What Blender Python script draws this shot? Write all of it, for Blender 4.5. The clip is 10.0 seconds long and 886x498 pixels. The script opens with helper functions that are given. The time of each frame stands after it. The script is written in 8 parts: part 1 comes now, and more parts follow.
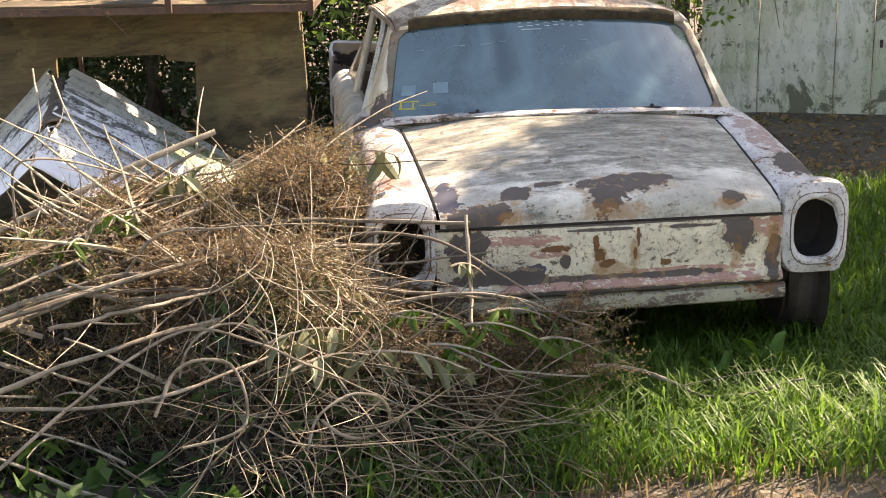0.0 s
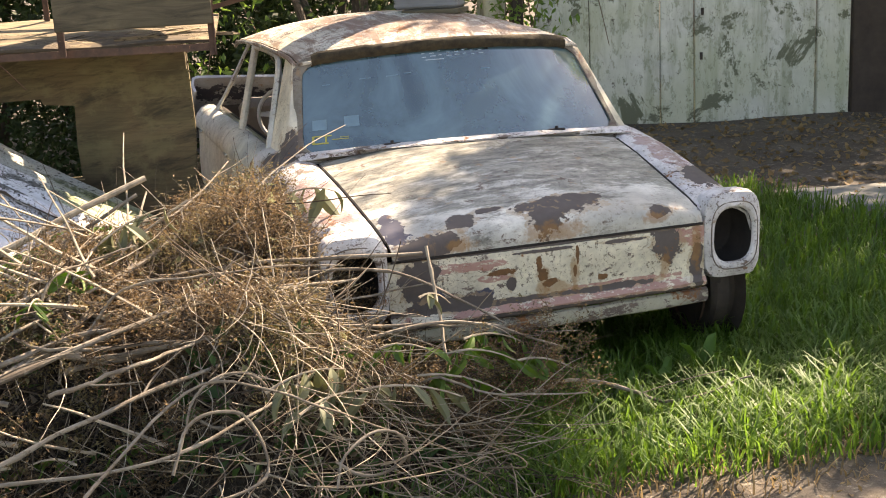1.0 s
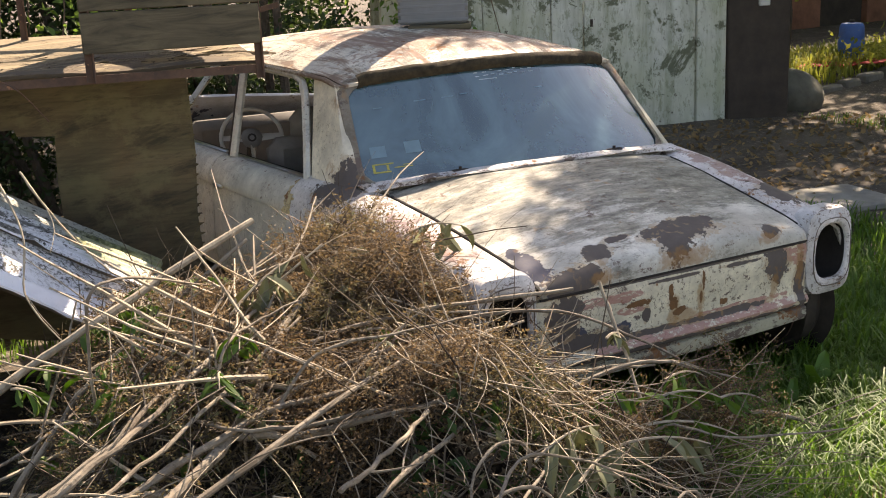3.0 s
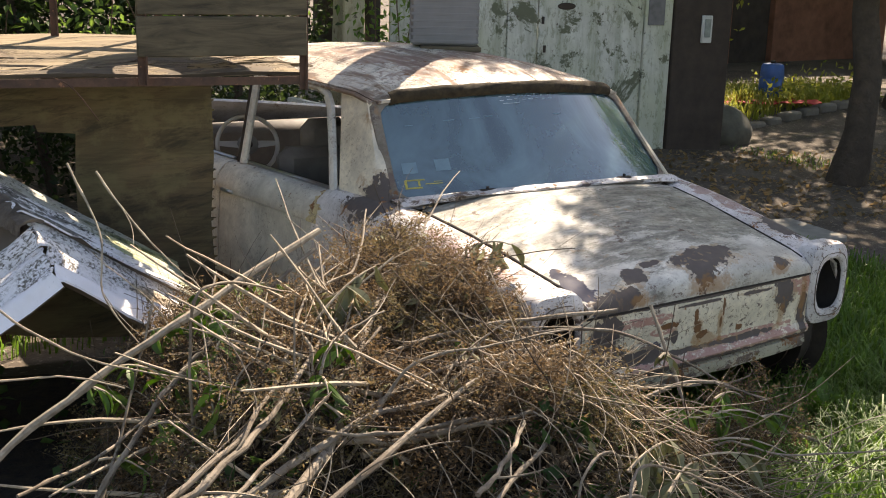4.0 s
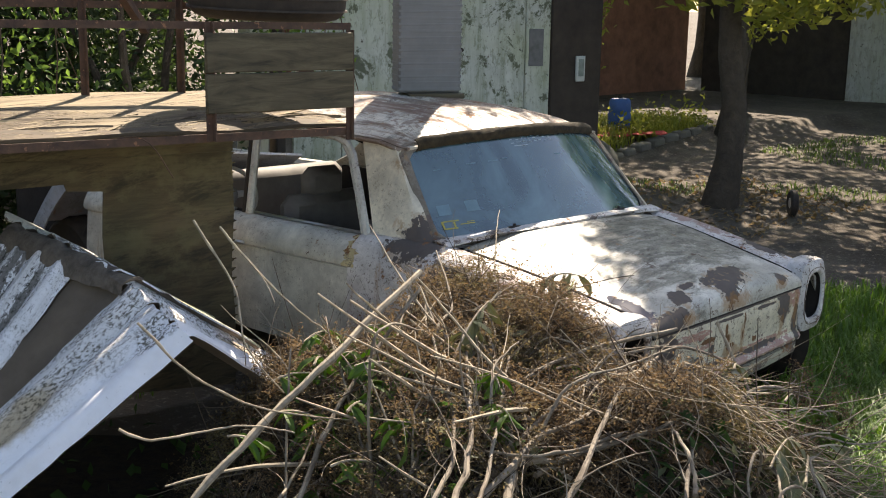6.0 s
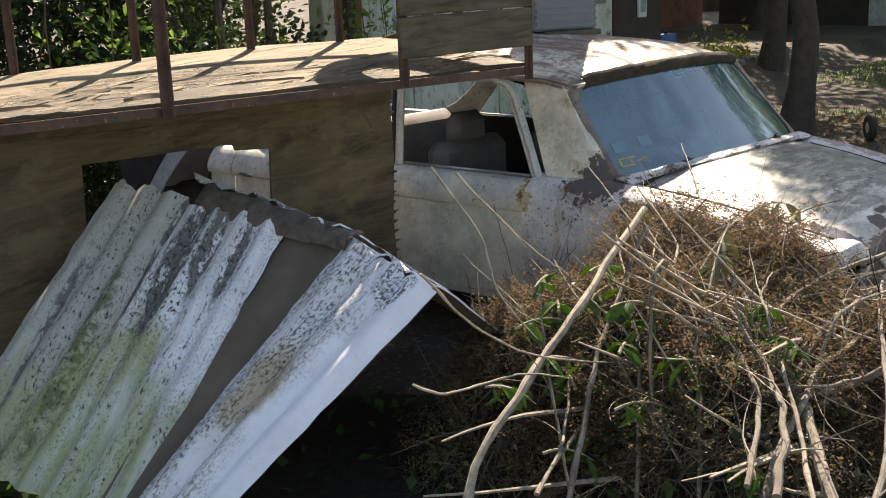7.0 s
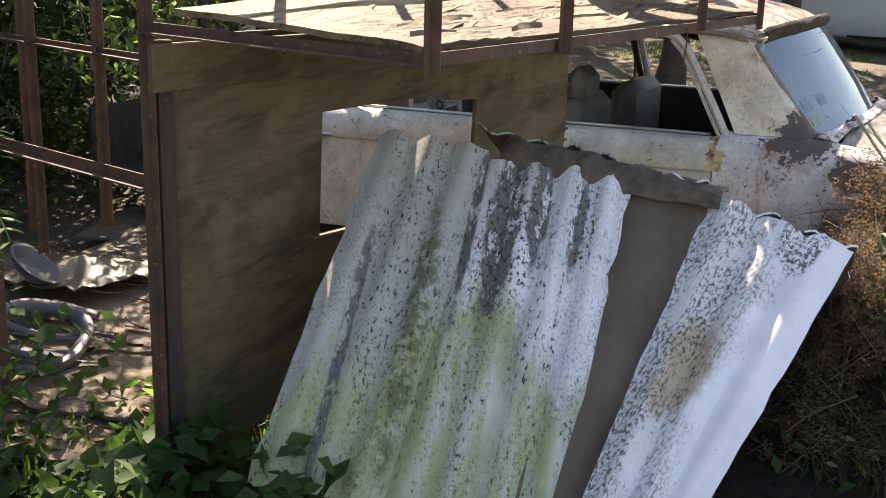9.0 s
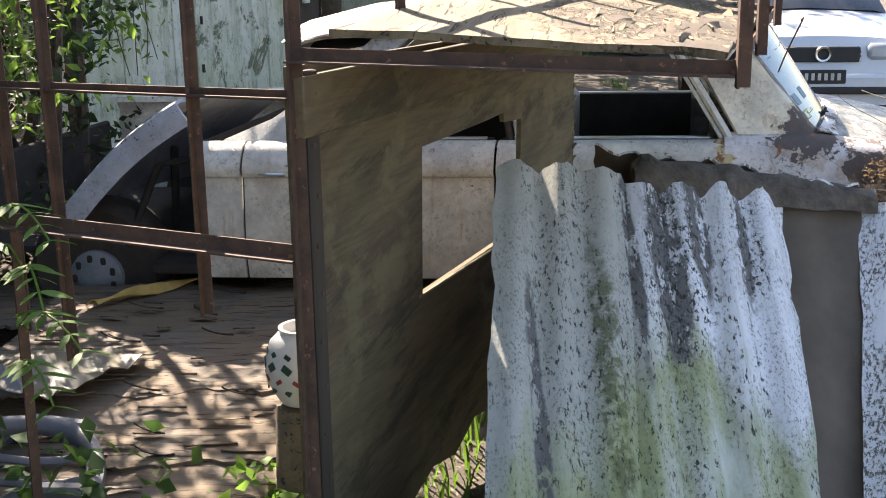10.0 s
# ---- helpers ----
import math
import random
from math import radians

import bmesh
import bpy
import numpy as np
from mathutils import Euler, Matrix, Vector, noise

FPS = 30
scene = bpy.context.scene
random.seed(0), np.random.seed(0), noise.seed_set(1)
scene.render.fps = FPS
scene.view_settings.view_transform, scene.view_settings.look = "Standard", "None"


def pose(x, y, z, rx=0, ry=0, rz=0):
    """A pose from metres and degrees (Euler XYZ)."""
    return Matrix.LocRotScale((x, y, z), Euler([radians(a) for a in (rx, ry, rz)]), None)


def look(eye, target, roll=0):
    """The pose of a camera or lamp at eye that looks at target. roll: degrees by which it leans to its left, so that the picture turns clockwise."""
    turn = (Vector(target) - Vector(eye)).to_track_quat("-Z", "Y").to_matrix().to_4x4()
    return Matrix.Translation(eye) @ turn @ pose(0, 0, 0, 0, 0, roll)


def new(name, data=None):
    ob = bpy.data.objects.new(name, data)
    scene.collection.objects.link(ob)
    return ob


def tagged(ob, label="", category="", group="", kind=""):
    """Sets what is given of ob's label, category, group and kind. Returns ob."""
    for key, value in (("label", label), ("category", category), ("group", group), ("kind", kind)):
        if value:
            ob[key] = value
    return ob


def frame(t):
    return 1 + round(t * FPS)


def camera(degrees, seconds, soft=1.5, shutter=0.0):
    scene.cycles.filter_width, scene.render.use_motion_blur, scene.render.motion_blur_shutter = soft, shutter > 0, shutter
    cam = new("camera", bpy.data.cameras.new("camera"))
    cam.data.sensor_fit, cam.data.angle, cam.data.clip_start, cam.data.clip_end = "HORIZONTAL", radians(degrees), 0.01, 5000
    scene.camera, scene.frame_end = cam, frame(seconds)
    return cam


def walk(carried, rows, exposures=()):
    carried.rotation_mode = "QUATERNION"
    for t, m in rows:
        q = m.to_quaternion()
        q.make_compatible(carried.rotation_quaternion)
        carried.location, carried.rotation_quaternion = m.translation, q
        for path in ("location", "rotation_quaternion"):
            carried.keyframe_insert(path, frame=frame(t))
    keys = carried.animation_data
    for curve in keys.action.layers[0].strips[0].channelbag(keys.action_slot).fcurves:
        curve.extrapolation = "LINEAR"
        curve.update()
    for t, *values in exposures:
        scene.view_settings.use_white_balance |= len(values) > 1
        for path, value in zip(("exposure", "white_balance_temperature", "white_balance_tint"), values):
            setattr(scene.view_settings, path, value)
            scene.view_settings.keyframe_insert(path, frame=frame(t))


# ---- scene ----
cam = camera(41.7, 10.0, soft=1.0)
PATH = [
    (0, (-0.289, -0.022, 1.568), (-0.148, 1.907, 1.061), -1.8),
    (0.5, (-0.635, -0.123, 1.627), (-0.337, 1.791, 1.13), -1.1),
    (1, (-0.892, 0.021, 1.651), (-0.381, 1.891, 1.16), -3.2),
    (1.5, (-1.155, 0.265, 1.71), (-0.611, 2.131, 1.242), -2.8),
    (2, (-1.51, 0.39, 1.724), (-0.792, 2.2, 1.266), -3.4),
    (2.5, (-1.825, 0.62, 1.741), (-0.902, 2.324, 1.248), -2.1),
    (3, (-2.087, 0.887, 1.741), (-1.144, 2.578, 1.239), -2.6),
    (3.2, (-2.205, 0.928, 1.774), (-1.249, 2.616, 1.284), -1.0),
    (4.3, (-2.809, 1.214, 1.803), (-1.62, 2.749, 1.322), 0.6),
    (4.5, (-2.85, 1.313, 1.802), (-1.653, 2.849, 1.345), -1.1),
    (5, (-3.105, 1.488, 1.818), (-1.864, 2.995, 1.383), 0.6),
    (5.2, (-3.249, 1.507, 1.808), (-1.946, 2.968, 1.4), 0.1),
    (6.3, (-3.846, 1.711, 1.847), (-2.408, 3.039, 1.435), 1.2),
    (6.5, (-3.931, 1.818, 1.836), (-2.499, 3.155, 1.433), 0.7),
    (7, (-4.198, 2.306, 1.783), (-2.764, 3.611, 1.292), -2.3),
    (7.5, (-4.553, 2.846, 1.768), (-3.019, 4.025, 1.264), -0.9),
    (8, (-4.77, 3.426, 1.732), (-3.109, 4.45, 1.296), 0.6),
    (8.5, (-4.945, 3.983, 1.669), (-3.227, 4.908, 1.228), 1.7),
    (9, (-5.041, 4.513, 1.614), (-3.269, 5.275, 1.085), 1.5),
    (9.5, (-4.922, 5.089, 1.536), (-3.113, 5.738, 0.982), 0.4),
    (10, (-4.853, 5.892, 1.544), (-2.929, 6.129, 1.051), -0.9),
]
EXPOSURES = [(0, 2.1, 8400, 18), (1, 2.04, 8400, 18), (2.5, 1.72, 8200, 18), (4.5, 1.43, 7700, 15), (6.5, 1.4, 7400, 13), (7, 1.4, 7400, 13), (8, 1.7, 7500, 16), (9, 1.82, 7600, 18), (9.5, 1.93, 7900, 19), (10, 2.0, 7000, 16)]
walk(cam, [(t, look(eye, target, roll)) for t, eye, target, roll in PATH], EXPOSURES)

# ---- light ----
SUN_DIR = Vector((-1.0, -0.60, -1.05)).normalized()
world = bpy.data.worlds.new("sky")
scene.world = world
world.use_nodes = True
sky = world.node_tree.nodes.new("ShaderNodeTexSky")
sky.sky_type = "NISHITA"
sky.sun_disc = False
sky.sun_elevation = math.asin(-SUN_DIR.z)
sky.sun_rotation = math.atan2(-SUN_DIR.x, -SUN_DIR.y)
back = world.node_tree.nodes["Background"]
back.inputs["Strength"].default_value = 0.098
world.node_tree.links.new(sky.outputs[0], back.inputs["Color"])
sun_data = bpy.data.lights.new("sun", "SUN")
sun_data.energy = 5.0
sun_data.angle = radians(0.5)
sun_data.color = (1.0, 0.93, 0.82)
sun = new("sun", sun_data)
sun.rotation_mode = "QUATERNION"
sun.rotation_quaternion = SUN_DIR.to_track_quat("-Z", "Y")

# ---- building tools ----
R = random.Random(7)


def link_mesh(name, bm, material):
    me = bpy.data.meshes.new(name)
    bm.normal_update()
    bm.to_mesh(me)
    bm.free()
    if material:
        me.materials.append(material)
    return me


def thing(name, m=None, label="", category="", group="", kind=""):
    """An Empty at the base of a thing."""
    ob = new(name)
    ob.empty_display_size = 0.1
    if m is not None:
        ob.matrix_basis = m
    return tagged(ob, label, category, group, kind)


def part(name, bm, material, parent, label="", smooth=True):
    me = link_mesh(name, bm, material)
    if smooth:
        me.shade_smooth()
        me.set_sharp_from_angle(angle=radians(38))
    ob = new(name, me)
    ob.parent = parent
    return tagged(ob, label) if label else ob


def solo(name, bm, material, label="", category="", group="", kind="", m=None, smooth=True):
    ob = part(name, bm, material, None, "", smooth)
    if m is not None:
        ob.matrix_basis = m
    return tagged(ob, label, category, group, kind)


def box(bm, c, s, m=None, bevel=0.0):
    """A block of size s round c, its edges broken by bevel."""
    res = bmesh.ops.create_cube(bm, size=1.0)
    vs = res["verts"]
    for v in vs:
        v.co = Vector((v.co.x * s[0], v.co.y * s[1], v.co.z * s[2]))
    if bevel:
        es = list({e for v in vs for e in v.link_edges})
        made = bmesh.ops.bevel(bm, geom=es, offset=bevel, segments=1, affect="EDGES", clamp_overlap=True)
        vs = list({v for f in made["faces"] for v in f.verts} | {v for v in vs if v.is_valid})
    for v in vs:
        p = v.co + Vector(c)
        v.co = m @ p if m is not None else p
    return vs


def tube(bm, pts, radii, sides=6, cap=True, flat=1.0):
    """A tapering round bar along pts."""
    pts = [Vector(p) for p in pts]
    n = len(pts)
    if not hasattr(radii, "__len__"):
        radii = [radii] * n
    rings, up = [], None
    for i, p in enumerate(pts):
        d = (pts[min(i + 1, n - 1)] - pts[max(i - 1, 0)]).normalized()
        if up is None:
            up = d.orthogonal().normalized()
        a = (up - d * up.dot(d))
        a = a.normalized() if a.length > 1e-6 else d.orthogonal().normalized()
        up, b = a, d.cross(a)
        rings.append([bm.verts.new(p + radii[i] * (math.cos(k * math.tau / sides) * a + flat * math.sin(k * math.tau / sides) * b)) for k in range(sides)])
    for r, s in zip(rings, rings[1:]):
        for k in range(sides):
            bm.faces.new((r[k], r[(k + 1) % sides], s[(k + 1) % sides], s[k]))
    if cap:
        bm.faces.new(rings[0][::-1])
        bm.faces.new(rings[-1])


def shell(bm, rows, thick=0.0, flip=False):
    """A sheet through rows of points, given a thickness on its inner side."""
    nr, nc = len(rows), len(rows[0])
    P = [[Vector(p) for p in row] for row in rows]
    grid = [[bm.verts.new(p) for p in row] for row in P]

    def quad(a, b, c, d):
        try:
            bm.faces.new((a, d, c, b) if flip else (a, b, c, d))
        except ValueError:
            pass

    for i in range(nr - 1):
        for j in range(nc - 1):
            quad(grid[i][j], grid[i + 1][j], grid[i + 1][j + 1], grid[i][j + 1])
    if thick:
        inner = []
        for i in range(nr):
            row = []
            for j in range(nc):
                du = P[min(i + 1, nr - 1)][j] - P[max(i - 1, 0)][j]
                dv = P[i][min(j + 1, nc - 1)] - P[i][max(j - 1, 0)]
                nn = du.cross(dv)
                nn = nn.normalized() if nn.length > 1e-9 else Vector((0, 0, 1))
                row.append(bm.verts.new(P[i][j] + nn * (thick if flip else -thick)))
            inner.append(row)
        for i in range(nr - 1):
            for j in range(nc - 1):
                quad(inner[i][j], inner[i][j + 1], inner[i + 1][j + 1], inner[i + 1][j])
        for i in range(nr - 1):
            quad(grid[i][0], inner[i][0], inner[i + 1][0], grid[i + 1][0])
            quad(grid[i][-1], grid[i + 1][-1], inner[i + 1][-1], inner[i][-1])
        for j in range(nc - 1):
            quad(grid[0][j], grid[0][j + 1], inner[0][j + 1], inner[0][j])
            quad(grid[-1][j], inner[-1][j], inner[-1][j + 1], grid[-1][j + 1])


def plate(bm, outline, thick, m=None, holes=()):
    """A flat plate of the outline (x, z), thick in y; holes are outlines cut through it."""
    loops = [outline, *holes]
    made = []
    for loop in loops:
        vs = [bm.verts.new((x, 0, z)) for x, z in loop]
        made += [bm.edges.new((vs[i], vs[(i + 1) % len(vs)])) for i in range(len(vs))]
    res = bmesh.ops.triangle_fill(bm, edges=made, use_beauty=True)
    faces = [f for f in res["geom"] if isinstance(f, bmesh.types.BMFace)]
    ext = bmesh.ops.extrude_face_region(bm, geom=faces)
    top = [v for v in ext["geom"] if isinstance(v, bmesh.types.BMVert)]
    for v in top:
        v.co.y += thick
    allv = {v for f in faces if f.is_valid for v in f.verts} | set(top)
    bmesh.ops.recalc_face_normals(bm, faces=bm.faces[:])
    if m is not None:
        for v in allv:
            v.co = m @ v.co


def lathe(bm, profile, axis="y", sides=28, closed=False):
    """Turns (radius, along) pairs round an axis."""
    rings = []
    for r, a in profile:
        ring = []
        for k in range(sides):
            c, s = math.cos(k * math.tau / sides) * r, math.sin(k * math.tau / sides) * r
            ring.append(bm.verts.new((c, a, s) if axis == "y" else (a, c, s) if axis == "x" else (c, s, a)))
        rings.append(ring)
    pairs = list(zip(rings, rings[1:])) + ([(rings[-1], rings[0])] if closed else [])
    for r, s in pairs:
        for k in range(sides):
            bm.faces.new((r[k], r[(k + 1) % sides], s[(k + 1) % sides], s[k]))
    if not closed:
        bm.faces.new(rings[0][::-1])
        bm.faces.new(rings[-1])
    bmesh.ops.recalc_face_normals(bm, faces=bm.faces[:])


def lerp(table, x):
    """Smooth reading of a table of (x, value)."""
    if x <= table[0][0]:
        return table[0][1]
    for (a, va), (b, vb) in zip(table, table[1:]):
        if x <= b:
            k = (x - a) / (b - a)
            return va + (vb - va) * k
    return table[-1][1]


def smooth01(a, b, x):
    k = min(1.0, max(0.0, (x - a) / (b - a)))
    return k * k * (3 - 2 * k)

# ---- materials ----
class Mat:
    """A node material under construction."""

    def __init__(self, name, rough=0.7, metal=0.0, spec=0.5):
        self.m = bpy.data.materials.new(name)
        self.m.use_nodes = True
        self.t = self.m.node_tree
        self.bsdf = self.t.nodes["Principled BSDF"]
        self.bsdf.inputs["Roughness"].default_value = rough
        self.bsdf.inputs["Metallic"].default_value = metal
        self.bsdf.inputs["Specular IOR Level"].default_value = spec
        self.coord = self.t.nodes.new("ShaderNodeTexCoord")
        self.pos = self.coord.outputs["Object"]

    def node(self, kind, **ins):
        n = self.t.nodes.new(kind)
        for k, v in ins.items():
            self.put(n.inputs[k.replace("_", " ")], v)
        return n

    def put(self, socket, v):
        if isinstance(v, bpy.types.NodeSocket):
            self.t.links.new(v, socket)
        elif isinstance(v, (tuple, list)) and len(v) == 3 and socket.type == "RGBA":
            socket.default_value = (*v, 1)
        else:
            socket.default_value = v

    def scaled(self, s, off=(0, 0, 0)):
        n = self.node("ShaderNodeMapping", Vector=self.pos)
        n.inputs["Scale"].default_value = s
        n.inputs["Location"].default_value = off
        return n.outputs[0]

    def noise(self, scale, detail=4.0, rough=0.6, vec=None, warp=0.0):
        n = self.node("ShaderNodeTexNoise", Vector=vec if vec is not None else self.pos, Scale=scale, Detail=detail, Roughness=rough, Distortion=warp)
        return n.outputs["Fac"]

    def voronoi(self, scale, vec=None, feature="F1"):
        n = self.t.nodes.new("ShaderNodeTexVoronoi")
        n.feature = feature
        self.put(n.inputs["Vector"], vec if vec is not None else self.pos)
        n.inputs["Scale"].default_value = scale
        return n.outputs["Distance"]

    def ramp(self, fac, *stops):
        n = self.t.nodes.new("ShaderNodeValToRGB")
        self.t.links.new(fac, n.inputs[0])
        e = n.color_ramp.elements
        while len(e) < len(stops):
            e.new(0.5)
        for el, (p, c) in zip(e, stops):
            el.position = p
            el.color = (c, c, c, 1) if not hasattr(c, "__len__") else (*c, 1)
        return n.outputs[0]

    def math(self, op, a, b=0.0, clamp=False):
        n = self.t.nodes.new("ShaderNodeMath")
        n.operation = op
        n.use_clamp = clamp
        self.put(n.inputs[0], a)
        self.put(n.inputs[1], b)
        return n.outputs[0]

    def mix(self, fac, a, b, blend="MIX"):
        n = self.t.nodes.new("ShaderNodeMix")
        n.data_type, n.blend_type = "RGBA", blend
        self.put(n.inputs[0], fac)
        self.put(n.inputs[6], a)
        self.put(n.inputs[7], b)
        return n.outputs[2]

    def axis(self, k):
        n = self.t.nodes.new("ShaderNodeSeparateXYZ")
        self.t.links.new(self.pos, n.inputs[0])
        return n.outputs[k]

    def blob(self, centre, radii, ragged=0.5, scale=9.0, soft=0.06):
        """A mask, 1 inside a ragged spot."""
        n = self.t.nodes.new("ShaderNodeMapping")
        n.vector_type = "TEXTURE"
        self.t.links.new(self.pos, n.inputs[0])
        n.inputs["Location"].default_value = centre
        n.inputs["Scale"].default_value = radii
        d = self.t.nodes.new("ShaderNodeVectorMath")
        d.operation = "LENGTH"
        self.t.links.new(n.outputs[0], d.inputs[0])
        w = self.math("MULTIPLY_ADD", self.noise(scale, 5, 0.65), 2 * ragged)
        w.node.inputs[2].default_value = -ragged
        s = self.math("ADD", d.outputs["Value"], w)
        return self.math("SUBTRACT", 1.0, self.step(s, 1.0, soft), True)

    def step(self, v, at, soft=0.04):
        n = self.t.nodes.new("ShaderNodeMapRange")
        n.interpolation_type = "SMOOTHSTEP"
        self.put(n.inputs[0], v)
        n.inputs[1].default_value, n.inputs[2].default_value = at - soft, at + soft
        return n.outputs[0]

    def any(self, *masks):
        out = masks[0]
        for k in masks[1:]:
            out = self.math("MAXIMUM", out, k)
        return out

    def both(self, a, b):
        return self.math("MULTIPLY", a, b)

    def bump(self, height, strength=0.4, dist=0.01):
        n = self.t.nodes.new("ShaderNodeBump")
        n.inputs["Strength"].default_value = strength
        n.inputs["Distance"].default_value = dist
        self.put(n.inputs["Height"], height)
        prev = self.bsdf.inputs["Normal"]
        if prev.is_linked:
            self.t.links.new(prev.links[0].from_socket, n.inputs["Normal"])
        self.t.links.new(n.outputs[0], prev)

    def done(self, colour=None, rough=None):
        if colour is not None:
            self.put(self.bsdf.inputs["Base Color"], colour)
        if rough is not None:
            self.put(self.bsdf.inputs["Roughness"], rough)
        return self.m


RUST = (0.13, 0.055, 0.028)
RUST_LIGHT = (0.30, 0.13, 0.045)
PRIMER = (0.075, 0.057, 0.05)
CREAM = (0.66, 0.61, 0.50)


def car_paint(name, base=CREAM, flake=0.60, rust=0.66, moss=0.0, primer=(), navy=(), red=(), drips=(), streaks=True, red_hue=(0.29, 0.115, 0.09), clean_edge=None, bands=None, scabs=()):
    """Old cream paint, worn through to primer and rust. flake and rust: where the wear begins, lower is more."""
    a = Mat(name, 0.55)
    big, fine = a.noise(2.6, 6, 0.62), a.noise(38, 5, 0.7)
    col = a.mix(a.ramp(a.noise(5.5, 6, 0.68), (0.38, 0.0), (0.64, 1.0)), base, tuple(c * 0.62 for c in base))
    col = a.mix(a.math("MULTIPLY", a.ramp(fine, (0.42, 0.0), (0.72, 1.0)), 0.35), col, (0.34, 0.31, 0.27))
    worn = []
    if moss:
        dirt = a.math("MULTIPLY", a.step(a.noise(1.9, 4, 0.6), 0.52, 0.16), 0.65 * moss)
        col = a.mix(dirt, col, (0.33, 0.31, 0.26))
        growth = a.noise(1.0, 12, 0.80, a.scaled((2.6, 7.5, 5)))
        if clean_edge is not None:
            # the growth thins out towards the front edge
            far = a.step(a.math("ADD", a.axis(1), a.math("MULTIPLY", a.math("SUBTRACT", a.noise(3.0, 5), 0.5), 0.5)), clean_edge, 0.16)
            growth = a.math("ADD", growth, a.math("MULTIPLY", a.math("SUBTRACT", far, 0.62), 0.13))
        m = a.step(growth, 0.64 - 0.12 * moss, 0.055)
        col = a.mix(a.math("MULTIPLY", m, 0.86), col, a.mix(a.ramp(a.noise(1.0, 9, 0.8, a.scaled((8, 26, 20))), (0.40, 0.0), (0.68, 1.0)), (0.03, 0.032, 0.024), (0.42, 0.40, 0.33)))
    if bands:
        run = a.step(a.noise(1.0, 7, 0.68, a.scaled((15, 2.2, 6)), 0.7), bands, 0.07)
        col = a.mix(a.math("MULTIPLY", run, 0.85), col, a.mix(a.noise(24, 5, 0.7), (0.10, 0.055, 0.034), (0.21, 0.12, 0.075)))
        worn.append(run)
    speck = a.step(a.math("ADD", a.noise(1.0, 8, 0.8, a.scaled((12, 17, 24))), a.math("MULTIPLY", big, 0.5)), flake + 0.345, 0.014)
    col = a.mix(speck, col, a.mix(a.noise(17, 4), PRIMER, (0.23, 0.17, 0.14)))
    worn.append(speck)
    pits = a.both(a.step(a.noise(64, 7, 0.8), 0.567, 0.018), a.step(a.noise(4.5, 4), 0.47, 0.10))
    col = a.mix(a.math("MULTIPLY", pits, 0.85 if flake < 0.52 else 0.4), col, (0.10, 0.07, 0.05))
    worn.append(pits)
    for c, r in red:
        k = a.both(a.blob(c, r, 1.3, 10), a.ramp(a.noise(1.0, 7, 0.75, a.scaled((16, 16, 34))), (0.42, 0.0), (0.47, 1.0)))
        col = a.mix(a.math("MULTIPLY", k, 0.85), col, a.mix(fine, red_hue, tuple(q * 1.3 + 0.06 for q in red_hue)))
    for c, r in navy:
        k = a.blob(c, r, 1.5, 17)
        col = a.mix(k, col, a.mix(fine, (0.045, 0.05, 0.09), (0.09, 0.085, 0.10)))
        worn.append(k)
    for c, r in primer:
        halo = a.blob(c, tuple(q * 1.12 for q in r), 1.2, 19)
        col = a.mix(a.math("MULTIPLY", halo, 0.5), col, (0.36, 0.24, 0.13))
        k = a.blob(c, r, 1.15, 17, 0.03)
        col = a.mix(k, col, a.mix(a.noise(30, 4), (0.072, 0.060, 0.054), (0.125, 0.098, 0.085)))
        worn.append(k)
    rs = a.step(a.math("ADD", a.noise(5.6, 8, 0.76), a.math("MULTIPLY", a.noise(30, 4), 0.22)), rust + 0.11, 0.02)
    col = a.mix(rs, col, a.mix(a.noise(22, 4), RUST, RUST_LIGHT))
    worn.append(rs)
    for c, r in drips:
        k = a.math("MULTIPLY", a.blob(c, r, 1.5, 26, 0.4), 0.62)
        col = a.mix(k, col, a.mix(fine, (0.16, 0.06, 0.02), (0.42, 0.22, 0.06)))
    for c, r in scabs:
        k = a.blob(c, r, 1.4, 30, 0.05)
        col = a.mix(k, col, a.mix(fine, (0.06, 0.030, 0.016), (0.26, 0.12, 0.04)))
        worn.append(k)
    if streaks:
        run = a.noise(1.0, 5, 0.6, a.scaled((16, 16, 1.6)))
        k = a.math("MULTIPLY", a.step(run, 0.66, 0.06), 0.55)
        col = a.mix(k, col, (0.36, 0.20, 0.085))
    w = a.any(*worn)
    a.bump(a.math("SUBTRACT", 1.0, w), 0.55, 0.0016)
    a.bump(a.noise(6, 3), 0.10, 0.02)
    a.bump(fine, 0.12, 0.003)
    rough = a.math("ADD", a.math("MULTIPLY", w, 0.34), a.ramp(a.noise(9, 4), (0.3, 0.36), (0.7, 0.58)))
    return a.done(col, rough)


